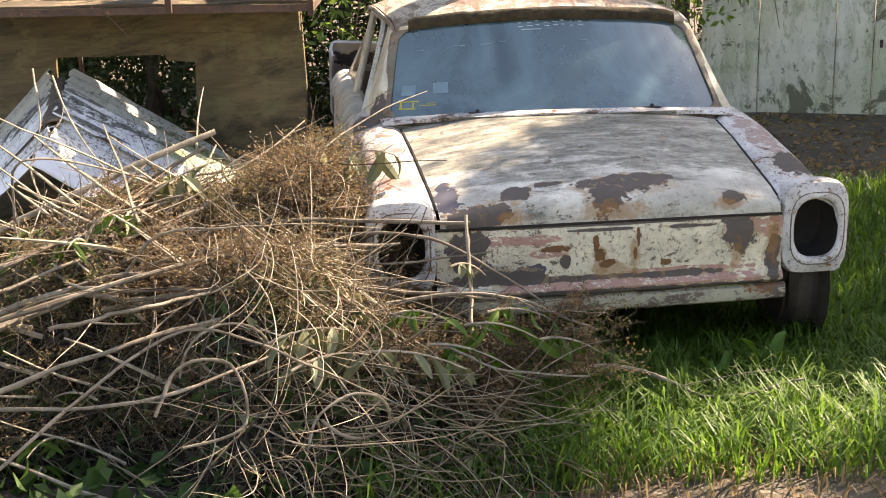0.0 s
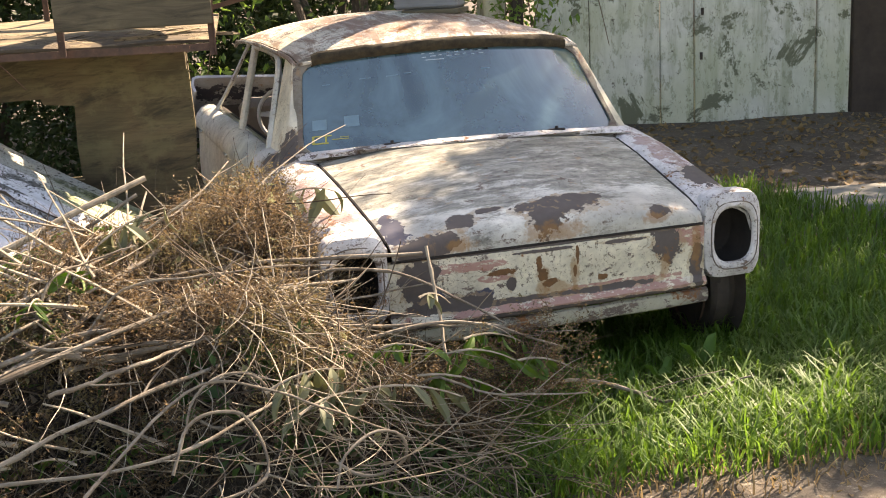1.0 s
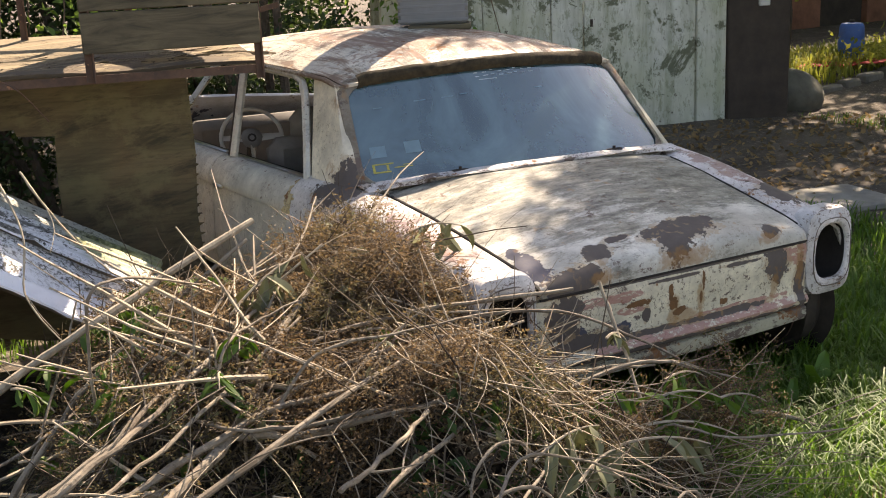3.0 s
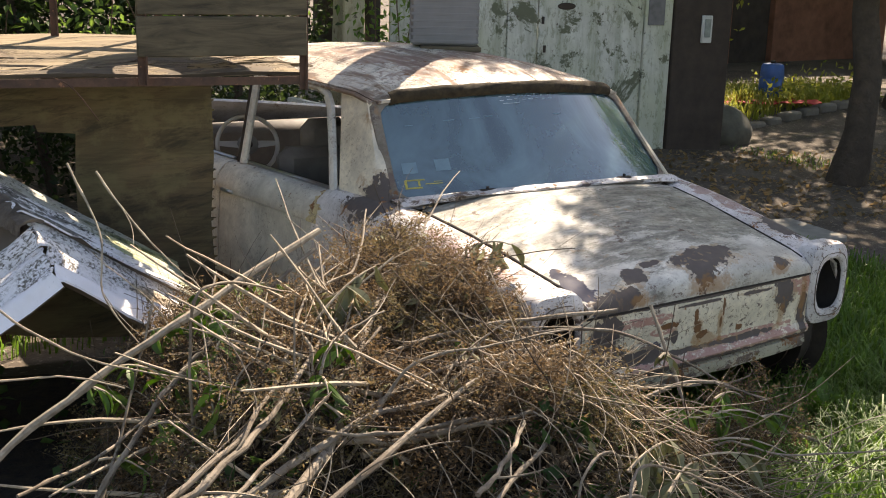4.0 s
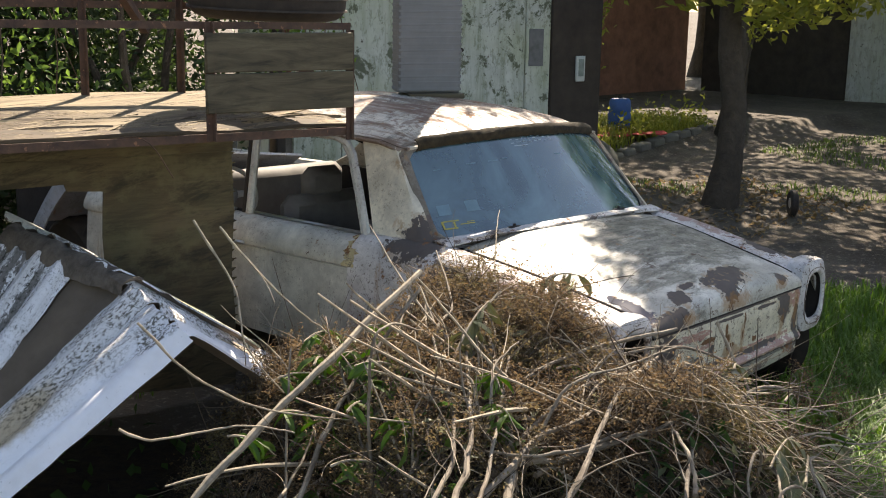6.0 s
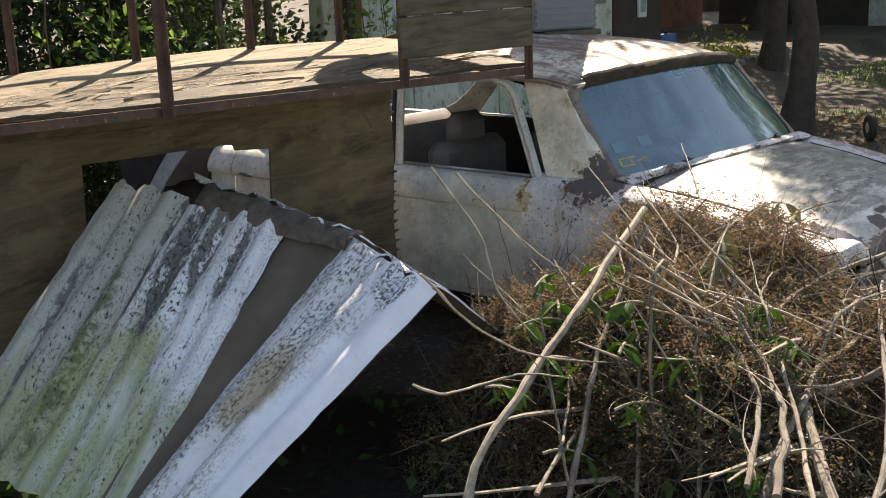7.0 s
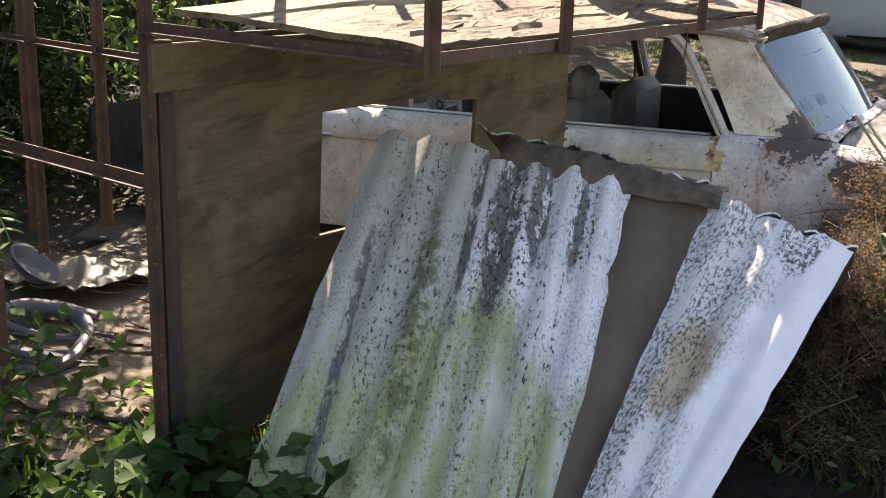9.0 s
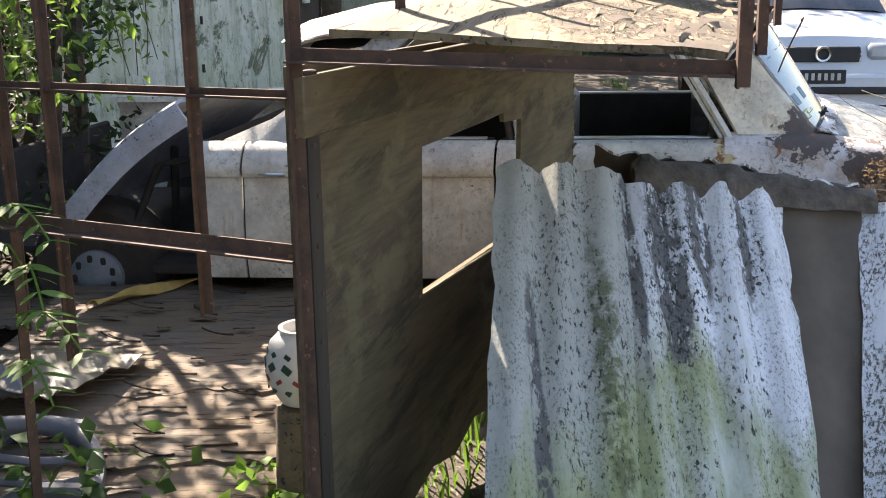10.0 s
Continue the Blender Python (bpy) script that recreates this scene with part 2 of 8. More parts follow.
hood_paint = car_paint("weathered_hood_paint", moss=1.3, clean_edge=0.16, base=(0.78, 0.75, 0.67), flake=0.53, rust=0.70,
                       primer=[((0.06, 0.055, 0.69), (0.17, 0.062, 0.2)), ((0.16, 0.10, 0.69), (0.10, 0.035, 0.2)), ((-0.02, 0.015, 0.66), (0.07, 0.05, 0.1)), ((-0.33, 0.05, 0.68), (0.06, 0.04, 0.1)), ((-0.21, 0.09, 0.68), (0.055, 0.022, 0.1)), ((-0.48, -0.015, 0.63), (0.12, 0.05, 0.05)), ((0.45, -0.02, 0.65), (0.05, 0.05, 0.02))],
                       drips=[((0.02, -0.03, 0.63), (0.11, 0.05, 0.035)), ((0.42, -0.02, 0.63), (0.05, 0.05, 0.02)), ((-0.36, -0.03, 0.62), (0.05, 0.05, 0.02))],
                       navy=[((-0.58, 0.10, 0.66), (0.045, 0.13, 0.3))])
panel_paint = car_paint("flaking_front_panel_paint", base=(0.82, 0.74, 0.56), flake=0.512, rust=0.655,
                        scabs=[((-0.060, -0.03, 0.515), (0.012, 0.2, 0.030)), ((-0.045, -0.03, 0.462), (0.020, 0.2, 0.026)), ((-0.02, -0.03, 0.435), (0.03, 0.2, 0.014)), ((0.095, -0.03, 0.525), (0.007, 0.2, 0.035)), ((0.085, -0.03, 0.47), (0.006, 0.2, 0.03)), ((-0.2, -0.03, 0.50), (0.05, 0.2, 0.012)), ((0.2, -0.03, 0.43), (0.025, 0.2, 0.012))],
                        primer=[((0.47, -0.03, 0.525), (0.062, 0.2, 0.07)), ((0.0, -0.04, 0.334), (0.75, 0.2, 0.012)), ((0.0, -0.03, 0.580), (0.75, 0.2, 0.005)), ((-0.3, -0.03, 0.385), (0.45, 0.2, 0.012)), ((0.22, -0.03, 0.385), (0.2, 0.2, 0.012)), ((-0.52, -0.03, 0.50), (0.07, 0.2, 0.09)), ((-0.40, -0.03, 0.40), (0.16, 0.2, 0.03)), ((0.60, -0.03, 0.42), (0.03, 0.2, 0.10)), ((-0.17, -0.03, 0.45), (0.02, 0.2, 0.03)), ((0.28, -0.03, 0.56), (0.10, 0.2, 0.007)), ((-0.05, -0.03, 0.562), (0.12, 0.2, 0.006))],
                        navy=[((-0.49, -0.03, 0.43), (0.06, 0.2, 0.04)), ((-0.28, -0.03, 0.425), (0.035, 0.2, 0.028))],
                        drips=[((-0.045, -0.03, 0.44), (0.026, 0.2, 0.055)), ((0.085, -0.03, 0.46), (0.016, 0.2, 0.065)), ((0.02, -0.03, 0.415), (0.06, 0.2, 0.022)), ((0.46, -0.03, 0.44), (0.02, 0.2, 0.05)), ((0.60, -0.03, 0.50), (0.02, 0.2, 0.09))],
                        red=[((0.15, -0.03, 0.36), (0.62, 0.2, 0.03)), ((0.57, -0.03, 0.55), (0.10, 0.2, 0.045)), ((-0.33, -0.03, 0.535), (0.16, 0.2, 0.018)), ((-0.22, -0.03, 0.48), (0.08, 0.2, 0.016)), ((0.30, -0.03, 0.395), (0.25, 0.2, 0.014))])
fender_paint = car_paint("rusty_fender_paint", flake=0.49, rust=0.635, base=(0.74, 0.70, 0.68),
                         primer=[((0.80, 0.22, 0.70), (0.10, 0.10, 0.2)), ((-0.80, 1.08, 0.84), (0.10, 0.13, 0.12)), ((-0.86, 0.85, 0.72), (0.1, 0.10, 0.06))],
                         red=[((0.76, 0.50, 0.74), (0.06, 0.28, 0.2)), ((-0.72, 0.45, 0.70), (0.13, 0.25, 0.2))], red_hue=(0.24, 0.14, 0.12))
valance_paint = car_paint("dirty_valance_paint", base=(0.48, 0.45, 0.34), flake=0.43, rust=0.58, moss=0.6)
door_paint = car_paint("dull_door_paint", flake=0.545, rust=0.68, base=(0.77, 0.74, 0.66), streaks=True)
roof_paint = car_paint("rusty_roof_paint", flake=0.50, rust=0.63, moss=0.6, bands=0.535, base=(0.80, 0.73, 0.60), red=[((0.22, 1.45, 1.3), (0.62, 0.30, 0.3)), ((-0.30, 1.85, 1.35), (0.12, 0.35, 0.3)), ((0.3, 2.2, 1.35), (0.35, 0.25, 0.3))], red_hue=(0.17, 0.10, 0.07))
pillar_paint = car_paint("pillar_paint", flake=0.575, rust=0.67, base=(0.82, 0.74, 0.58), drips=[((-0.72, 1.16, 1.14), (0.1, 0.16, 0.03)), ((-0.74, 1.10, 1.05), (0.1, 0.03, 0.10))], primer=[((-0.77, 1.03, 0.86), (0.09, 0.13, 0.10))])


def plain(name, c, rough=0.7, metal=0.0, vary=0.3, scale=12.0, bump=0.2, spec=0.5, dist=0.004):
    a = Mat(name, rough, metal, spec)
    n = a.noise(scale, 5, 0.65)
    col = a.mix(a.ramp(n, (0.3, 0.0), (0.72, 1.0)), tuple(q * (1 - vary) for q in c), tuple(min(1, q * (1 + vary)) for q in c))
    col = a.mix(a.math("MULTIPLY", a.noise(scale * 6, 4), vary * 0.6), col, tuple(q * 0.5 for q in c))
    if bump:
        a.bump(a.noise(scale * 3, 4), bump, dist)
    return a.done(col)


rubber = plain("old_black_rubber", (0.040, 0.030, 0.023), 0.75, vary=0.35, scale=20)
# near black: the shade inside lamp holes and cabin is put into it
dark_hollow = plain("shade_dark_inner_metal", (0.03, 0.025, 0.022), 0.9, vary=0.4)
chrome = plain("dull_chrome_strip", (0.62, 0.62, 0.60), 0.28, 1.0, vary=0.12, scale=30, bump=0.05)
seat_vinyl = plain("faded_grey_seat_vinyl", (0.15, 0.135, 0.12), 0.6, vary=0.25, scale=9)
wheel_steel = plain("rusty_wheel_steel", (0.11, 0.07, 0.05), 0.8, 0.3, vary=0.5)
white_plastic = plain("white_wheel_plastic", (0.55, 0.53, 0.49), 0.45, vary=0.1)


def make_glass():
    """Windscreen glass with dust; its cloudy blue puts reflected sky into the colour."""
    a = Mat("dusty_sky_tinted_glass", 0.03)
    a.bsdf.inputs["IOR"].default_value = 1.9
    glass = a.t.nodes.new("ShaderNodeBsdfTransparent")
    glass.inputs[0].default_value = (0.42, 0.50, 0.56, 1)
    # cloudy blue noise: dust and the sky's reflection put into one colour
    sky_film = a.ramp(a.noise(2.1, 6, 0.62, None, 0.6), (0.36, 0.0), (0.68, 1.0))
    a.put(a.bsdf.inputs["Base Color"], a.mix(sky_film, (0.026, 0.055, 0.064), (0.125, 0.215, 0.24)))
    a.put(a.bsdf.inputs["Roughness"], a.ramp(a.noise(3, 5, 0.65), (0.35, 0.03), (0.75, 0.10)))
    a.bsdf.inputs["Specular IOR Level"].default_value = 0.9
    mixer = a.t.nodes.new("ShaderNodeMixShader")
    a.put(mixer.inputs[0], a.ramp(a.noise(2.4, 6, 0.6), (0.3, 0.80), (0.7, 0.95)))
    a.t.links.new(glass.outputs[0], mixer.inputs[1])
    a.t.links.new(a.bsdf.outputs[0], mixer.inputs[2])
    a.t.links.new(mixer.outputs[0], a.t.nodes["Material Output"].inputs[0])
    return a.m


screen_glass = make_glass()


def wood(name, c, grain=(2, 30, 30), dark=0.45, rough=0.85, peel=0.0):
    """Weathered wood or plywood; grain: how fast it changes along each axis."""
    a = Mat(name, rough)
    g = a.noise(1.0, 6, 0.65, a.scaled(grain), 0.6)
    col = a.mix(a.ramp(g, (0.3, 0.0), (0.72, 1.0)), tuple(q * dark for q in c), c)
    st = a.noise(1.6, 5, 0.6)
    col = a.mix(a.math("MULTIPLY", a.ramp(st, (0.45, 0.0), (0.7, 1.0)), 0.55), col, tuple(q * 0.42 for q in c))
    if peel:
        k = a.step(a.noise(3.5, 7, 0.7), 0.485, 0.05)
        col = a.mix(a.math("MULTIPLY", k, 0.7), col, a.mix(g, (0.13, 0.09, 0.055), (0.28, 0.20, 0.12)))
        k = a.step(a.noise(1.0, 5, 0.7, a.scaled((2.5, 55, 55)), 0.8), 0.585, 0.02)
        col = a.mix(k, col, (0.045, 0.032, 0.02))
        a.bump(a.math("SUBTRACT", 1.0, k), 0.6, 0.006)
        k = a.step(a.noise(1.0, 7, 0.7, a.scaled(tuple(q * 0.5 for q in grain))), peel, 0.03)
        col = a.mix(k, col, (0.17, 0.125, 0.085))
        a.bump(k, 0.5, 0.004)
    a.bump(g, 0.45, 0.004)
    a.bump(a.noise(70, 3), 0.15, 0.002)
    return a.done(col)




def make_deck_ply():
    """Bleached plywood, veneer cracked and peeled; front patches also carry the rail's shade."""
    a = Mat("peeling_bleached_deck", 0.85)
    g = a.noise(1.0, 6, 0.65, a.scaled((1.2, 16, 16)), 0.6)
    col = a.mix(a.ramp(g, (0.32, 0.0), (0.68, 1.0)), (0.125, 0.092, 0.052), (0.30, 0.235, 0.141))
    col = a.mix(a.math("MULTIPLY", a.ramp(a.noise(1.6, 5, 0.6), (0.45, 0.0), (0.7, 1.0)), 0.5), col, (0.19, 0.15, 0.09))
    # peeled veneer and the rail's shade, darkened by one mask
    worn = a.any(a.blob((-1.98, 5.72, 1.36), (0.62, 0.26, 1), 0.7, 6, 0.3), a.blob((-0.9, 5.45, 1.36), (0.5, 0.16, 1), 0.9, 6, 0.35))
    rip = a.noise(1.0, 8, 0.74, a.scaled((4.5, 17, 10)), 0.8)
    k = a.both(a.step(rip, 0.475, 0.03), a.math("MULTIPLY", worn, 0.97))
    col = a.mix(k, col, a.mix(a.noise(20, 5), (0.045, 0.032, 0.02), (0.15, 0.105, 0.065)))
    crack = a.step(a.noise(1.0, 5, 0.7, a.scaled((2.5, 55, 55)), 0.8), 0.60, 0.02)
    col = a.mix(crack, col, (0.045, 0.032, 0.02))
    a.bump(a.math("SUBTRACT", 1.0, a.any(k, crack)), 0.9, 0.010)
    a.bump(g, 0.45, 0.004)
    return a.done(col)


def make_damp_ply():
    """Dark damp plywood with slanting streaks."""
    a = Mat("damp_brown_plywood", 0.85)
    turn = a.node("ShaderNodeMapping", Vector=a.pos)
    turn.inputs["Rotation"].default_value = (0, radians(14), 0)
    fit = a.node("ShaderNodeMapping", Vector=turn.outputs[0])
    fit.inputs["Scale"].default_value = (1.3, 5, 7)
    streak = a.noise(1.0, 6, 0.62, fit.outputs[0], 0.5)
    tint = a.ramp(a.noise(2.2, 5, 0.6), (0.38, 0.0), (0.66, 1.0))
    col = a.mix(tint, (0.190, 0.128, 0.068), (0.165, 0.140, 0.072))
    col = a.mix(a.math("MULTIPLY", a.ramp(streak, (0.36, 1.0), (0.60, 0.0)), 0.62), col, (0.05, 0.038, 0.025))
    fibre = a.noise(1.0, 6, 0.7, a.scaled((5, 40, 60)), 0.4)
    col = a.mix(a.math("MULTIPLY", a.ramp(fibre, (0.40, 1.0), (0.56, 0.0)), 0.28), col, (0.035, 0.026, 0.017))
    a.bump(fibre, 0.25, 0.002)
    col = a.mix(a.math("MULTIPLY", a.step(streak, 0.63, 0.05), 0.5), col, (0.16, 0.118, 0.07))
    mould = a.step(a.noise(1.6, 8, 0.74, fit.outputs[0]), 0.555, 0.05)
    col = a.mix(a.math("MULTIPLY", mould, 0.6), col, (0.032, 0.027, 0.018))
    wash = a.step(a.noise(1.0, 7, 0.7, a.scaled((2.6, 4, 3.4))), 0.56, 0.05)
    col = a.mix(a.math("MULTIPLY", wash, 0.55), col, (0.20, 0.165, 0.085))
    a.bump(streak, 0.35, 0.004)
    a.bump(a.noise(60, 4), 0.2, 0.002)
    return a.done(col)


ply_dark = make_damp_ply()
ply_top = wood("peeling_sunbleached_plywood", (0.46, 0.36, 0.215), (1.2, 16, 16), 0.34, peel=0.52)
plank_grey = wood("weathered_grey_plank", (0.165, 0.136, 0.082), (1.5, 26, 26), 0.22)


def make_iron():
    a = Mat("rusty_angle_iron", 0.8, 0.15)
    col = a.mix(a.ramp(a.noise(14, 6, 0.7), (0.35, 0.0), (0.7, 1.0)), (0.065, 0.040, 0.030), (0.15, 0.085, 0.055))
    col = a.mix(a.step(a.noise(40, 4), 0.66, 0.04), col, (0.30, 0.15, 0.08))
    a.bump(a.noise(60, 4), 0.35, 0.002)
    return a.done(col)


iron = make_iron()


def make_mossy_cement():
    """Old corrugated fibre cement; x runs across the waves (0 to 0.8) and y down them (0 to 1.2)."""
    a = Mat("mossy_fibre_cement", 0.85)
    x, y = a.axis(0), a.axis(1)
    white = a.mix(a.ramp(a.noise(8, 6, 0.65), (0.35, 0.0), (0.7, 1.0)), (0.86, 0.86, 0.89), (0.68, 0.68, 0.69))
    drift = a.math("SUBTRACT", a.noise(1.0, 5, 0.65, a.scaled((7, 2.0, 1))), 0.5)
    dull = a.math("SUBTRACT", 1.0, a.step(a.math("ADD", x, a.math("MULTIPLY", drift, 0.12)), 0.335, 0.03), True)
    col = a.mix(a.math("MULTIPLY", dull, 0.9), white, a.mix(a.noise(14, 5), (0.31, 0.31, 0.26), (0.56, 0.56, 0.50)))
    runs = a.step(a.noise(1.0, 6, 0.65, a.scaled((30, 1.4, 1))), 0.56, 0.09)
    col = a.mix(a.math("MULTIPLY", runs, 0.32), col, (0.36, 0.35, 0.31))
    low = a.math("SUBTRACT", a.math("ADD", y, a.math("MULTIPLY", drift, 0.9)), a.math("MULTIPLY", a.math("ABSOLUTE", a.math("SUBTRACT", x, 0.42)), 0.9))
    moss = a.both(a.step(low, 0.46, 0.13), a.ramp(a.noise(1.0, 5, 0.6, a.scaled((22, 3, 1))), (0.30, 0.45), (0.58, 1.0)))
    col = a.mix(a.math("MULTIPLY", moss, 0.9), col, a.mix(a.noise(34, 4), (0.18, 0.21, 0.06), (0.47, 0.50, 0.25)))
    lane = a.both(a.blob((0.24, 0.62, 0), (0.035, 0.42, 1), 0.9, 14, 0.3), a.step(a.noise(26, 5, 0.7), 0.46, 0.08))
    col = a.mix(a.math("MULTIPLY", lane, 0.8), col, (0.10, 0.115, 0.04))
    patch = a.step(a.noise(1.0, 7, 0.72, a.scaled((34, 11, 1))), 0.455, 0.02)
    bare = a.both(patch, a.any(a.blob((0.34, 0.28, 0), (0.016, 0.3, 1), 0.6, 9, 0.2), a.blob((0.43, 0.26, 0), (0.05, 0.34, 1), 0.5, 9, 0.2), a.blob((0.53, 0.17, 0), (0.03, 0.22, 1), 0.7, 9, 0.2), a.blob((0.65, 0.22, 0), (0.022, 0.16, 1), 0.7, 9, 0.2), a.blob((0.055, 0.78, 0), (0.018, 0.45, 1), 0.7, 9, 0.2)))
    col = a.mix(bare, col, a.mix(a.noise(40, 4), (0.13, 0.125, 0.12), (0.22, 0.21, 0.20)))
    lanes = a.step(a.noise(1.0, 4, 0.7, a.scaled((17, 1.0, 1), (7, 1, 0))), 0.51, 0.05)
    specks = a.both(a.step(a.noise(1.0, 7, 0.78, a.scaled((88, 36, 1))), 0.563, 0.012), lanes)
    rim = a.both(a.step(a.noise(1.0, 5, 0.72, a.scaled((80, 45, 1))), 0.55, 0.02), a.any(a.blob((0.46, 0.30, 0), (0.09, 0.30, 1), 0.8, 7, 0.2), a.blob((0.67, 0.20, 0), (0.03, 0.22, 1), 0.8, 7, 0.2)))
    grit = a.math("MULTIPLY", a.both(a.step(a.noise(1.0, 5, 0.75, a.scaled((150, 80, 1))), 0.56, 0.02), a.step(a.noise(1.0, 4, 0.6, a.scaled((8, 3, 1))), 0.47, 0.1)), 0.6)
    col = a.mix(a.any(specks, rim, grit), col, (0.045, 0.045, 0.036))
    a.bump(a.noise(55, 6, 0.75), 0.6, 0.004)
    a.bump(a.any(specks, bare), 0.5, 0.004)
    return a.done(col)


def make_pale_cement():
    """Paler corrugated sheet, lichen-specked along one side; x across the waves, y down them."""
    a = Mat("pale_fibre_cement", 0.85)
    x = a.axis(0)
    col = a.mix(a.ramp(a.noise(7, 6, 0.65), (0.35, 0.0), (0.7, 1.0)), (0.86, 0.86, 0.90), (0.74, 0.74, 0.77))
    side = a.math("SUBTRACT", 1.0, a.step(a.math("ADD", x, a.math("MULTIPLY", a.math("SUBTRACT", a.noise(1.0, 5, 0.65, a.scaled((8, 2.5, 1))), 0.5), 0.42)), 0.24, 0.07), True)
    col = a.mix(a.math("MULTIPLY", side, 0.35), col, (0.50, 0.48, 0.43))
    stain = a.blob((0.17, 0.56, 0), (0.07, 0.16, 1), 0.9, 9, 0.35)
    col = a.mix(a.math("MULTIPLY", stain, 0.75), col, a.mix(a.noise(40, 4), (0.34, 0.22, 0.08), (0.45, 0.36, 0.22)))
    specks = a.both(a.step(a.noise(1.0, 7, 0.80, a.scaled((120, 52, 1))), 0.52, 0.015), a.both(side, a.step(a.noise(1.0, 5, 0.7, a.scaled((14, 4, 1))), 0.44, 0.06)))
    few = a.both(a.step(a.noise(95, 5, 0.75), 0.66, 0.02), a.step(a.noise(5, 3), 0.5, 0.1))
    tip = a.both(a.step(a.noise(70, 5, 0.75), 0.52, 0.03), a.blob((0.30, 0.05, 0), (0.07, 0.10, 1), 0.8, 9, 0.2))
    col = a.mix(a.math("MULTIPLY", a.any(specks, few, tip), 0.9), col, (0.06, 0.05, 0.032))
    a.bump(a.noise(55, 5, 0.7), 0.35, 0.003)
    a.bump(specks, 0.4, 0.003)
    return a.done(col)


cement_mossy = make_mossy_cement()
cement_pale = make_pale_cement()
cement_cap = plain("chipped_ridge_cement", (0.125, 0.102, 0.08), 0.9, vary=0.65, scale=16, bump=0.9, dist=0.012)
# brown of the fibre board; on sheet undersides it stands for the shade there
cement_under = plain("brown_board_and_shaded_underside", (0.135, 0.105, 0.078), 0.9, vary=0.25, scale=5)


def make_ground():
    a = Mat("trodden_earth", 0.95)
    n = a.noise(1.3, 7, 0.65)
    col = a.mix(a.ramp(n, (0.35, 0.0), (0.68, 1.0)), (0.055, 0.041, 0.030), (0.128, 0.102, 0.075))
    col = a.mix(a.step(a.noise(26, 6, 0.7), 0.60, 0.05), col, (0.23, 0.195, 0.15))
    col = a.mix(a.step(a.noise(34, 6, 0.75), 0.63, 0.04), col, (0.055, 0.042, 0.032))
    a.bump(a.noise(9, 6, 0.7), 0.6, 0.03)
    a.bump(a.noise(60, 5, 0.7), 0.5, 0.008)
    return a.done(col)


earth = make_ground()


def leafy(name, c, c2, trans=0.35, rough=0.55, patch=None):
    """Leaves and grass: colour differs blade by blade, light shines through."""
    a = Mat(name, rough)
    geo = a.t.nodes.new("ShaderNodeNewGeometry")
    col = a.mix(geo.outputs["Random Per Island"], c, c2)
    col = a.mix(a.math("MULTIPLY", a.noise(3.0, 4), 0.45), col, tuple(q * 0.5 for q in c))
    if patch:
        col = a.mix(a.math("MULTIPLY", a.step(a.noise(2.6, 4), 0.54, 0.06), 0.65), col, patch)
    tr = a.t.nodes.new("ShaderNodeBsdfTranslucent")
    a.put(tr.inputs[0], a.mix(0.5, col, tuple(min(1, q * 2.2) for q in c2)))
    mixer = a.t.nodes.new("ShaderNodeMixShader")
    mixer.inputs[0].default_value = trans
    a.put(a.bsdf.inputs["Base Color"], col)
    a.t.links.new(a.bsdf.outputs[0], mixer.inputs[1])
    a.t.links.new(tr.outputs[0], mixer.inputs[2])
    a.t.links.new(mixer.outputs[0], a.t.nodes["Material Output"].inputs[0])
    return a.m


grass_green = leafy("lawn_grass", (0.034, 0.092, 0.008), (0.118, 0.215, 0.024), 0.42)
leaf_green = leafy("fresh_green_leaf", (0.07, 0.145, 0.022), (0.17, 0.27, 0.045), 0.45)
# darker copy of leaf_green, shade near the ground put into the colour
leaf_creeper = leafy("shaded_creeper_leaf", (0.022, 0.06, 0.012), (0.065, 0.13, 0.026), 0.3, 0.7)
leaf_dead = leafy("dead_brown_leaf", (0.05, 0.037, 0.022), (0.15, 0.11, 0.065), 0.2, 0.8)
leaf_light = leafy("light_green_leaf", (0.11, 0.22, 0.03), (0.20, 0.33, 0.06), 0.45)
leaf_dull = leafy("limp_grey_green_leaf", (0.16, 0.17, 0.085), (0.27, 0.27, 0.15), 0.3)
leaf_tree = leafy("tree_foliage", (0.05, 0.10, 0.02), (0.12, 0.18, 0.035), 0.4)
# leaf_tree darkened for the shrubs: their shade is put into this colour
leaf_shade = leafy("shaded_shrub_foliage", (0.010, 0.026, 0.006), (0.045, 0.074, 0.017), 0.28, 0.65)
leaf_yellow = leafy("yellowing_tree_foliage", (0.10, 0.15, 0.02), (0.30, 0.30, 0.05), 0.45)
straw = leafy("dry_brown_seed_heads", (0.15, 0.098, 0.045), (0.35, 0.24, 0.115), 0.25, 0.8)
seed_brown = leafy("rust_brown_seed_heads", (0.045, 0.029, 0.016), (0.26, 0.172, 0.088), 0.25, 0.8, (0.13, 0.125, 0.045))


def make_twigs():
    """Dead stalks: each one its own tone, from near black to bleached, blotched along its length."""
    a = Mat("mixed_dead_stalks", 0.85)
    geo = a.t.nodes.new("ShaderNodeNewGeometry")
    col = a.ramp(geo.outputs["Random Per Island"], (0.0, (0.03, 0.021, 0.014)), (0.55, (0.085, 0.060, 0.038)), (0.88, (0.18, 0.135, 0.092)), (1.0, (0.42, 0.36, 0.275)))
    col = a.mix(a.math("MULTIPLY", a.ramp(a.noise(30, 4), (0.4, 0.0), (0.65, 1.0)), 0.5), col, (0.06, 0.045, 0.032))
    a.bump(a.noise(90, 3), 0.3, 0.002)
    return a.done(col)


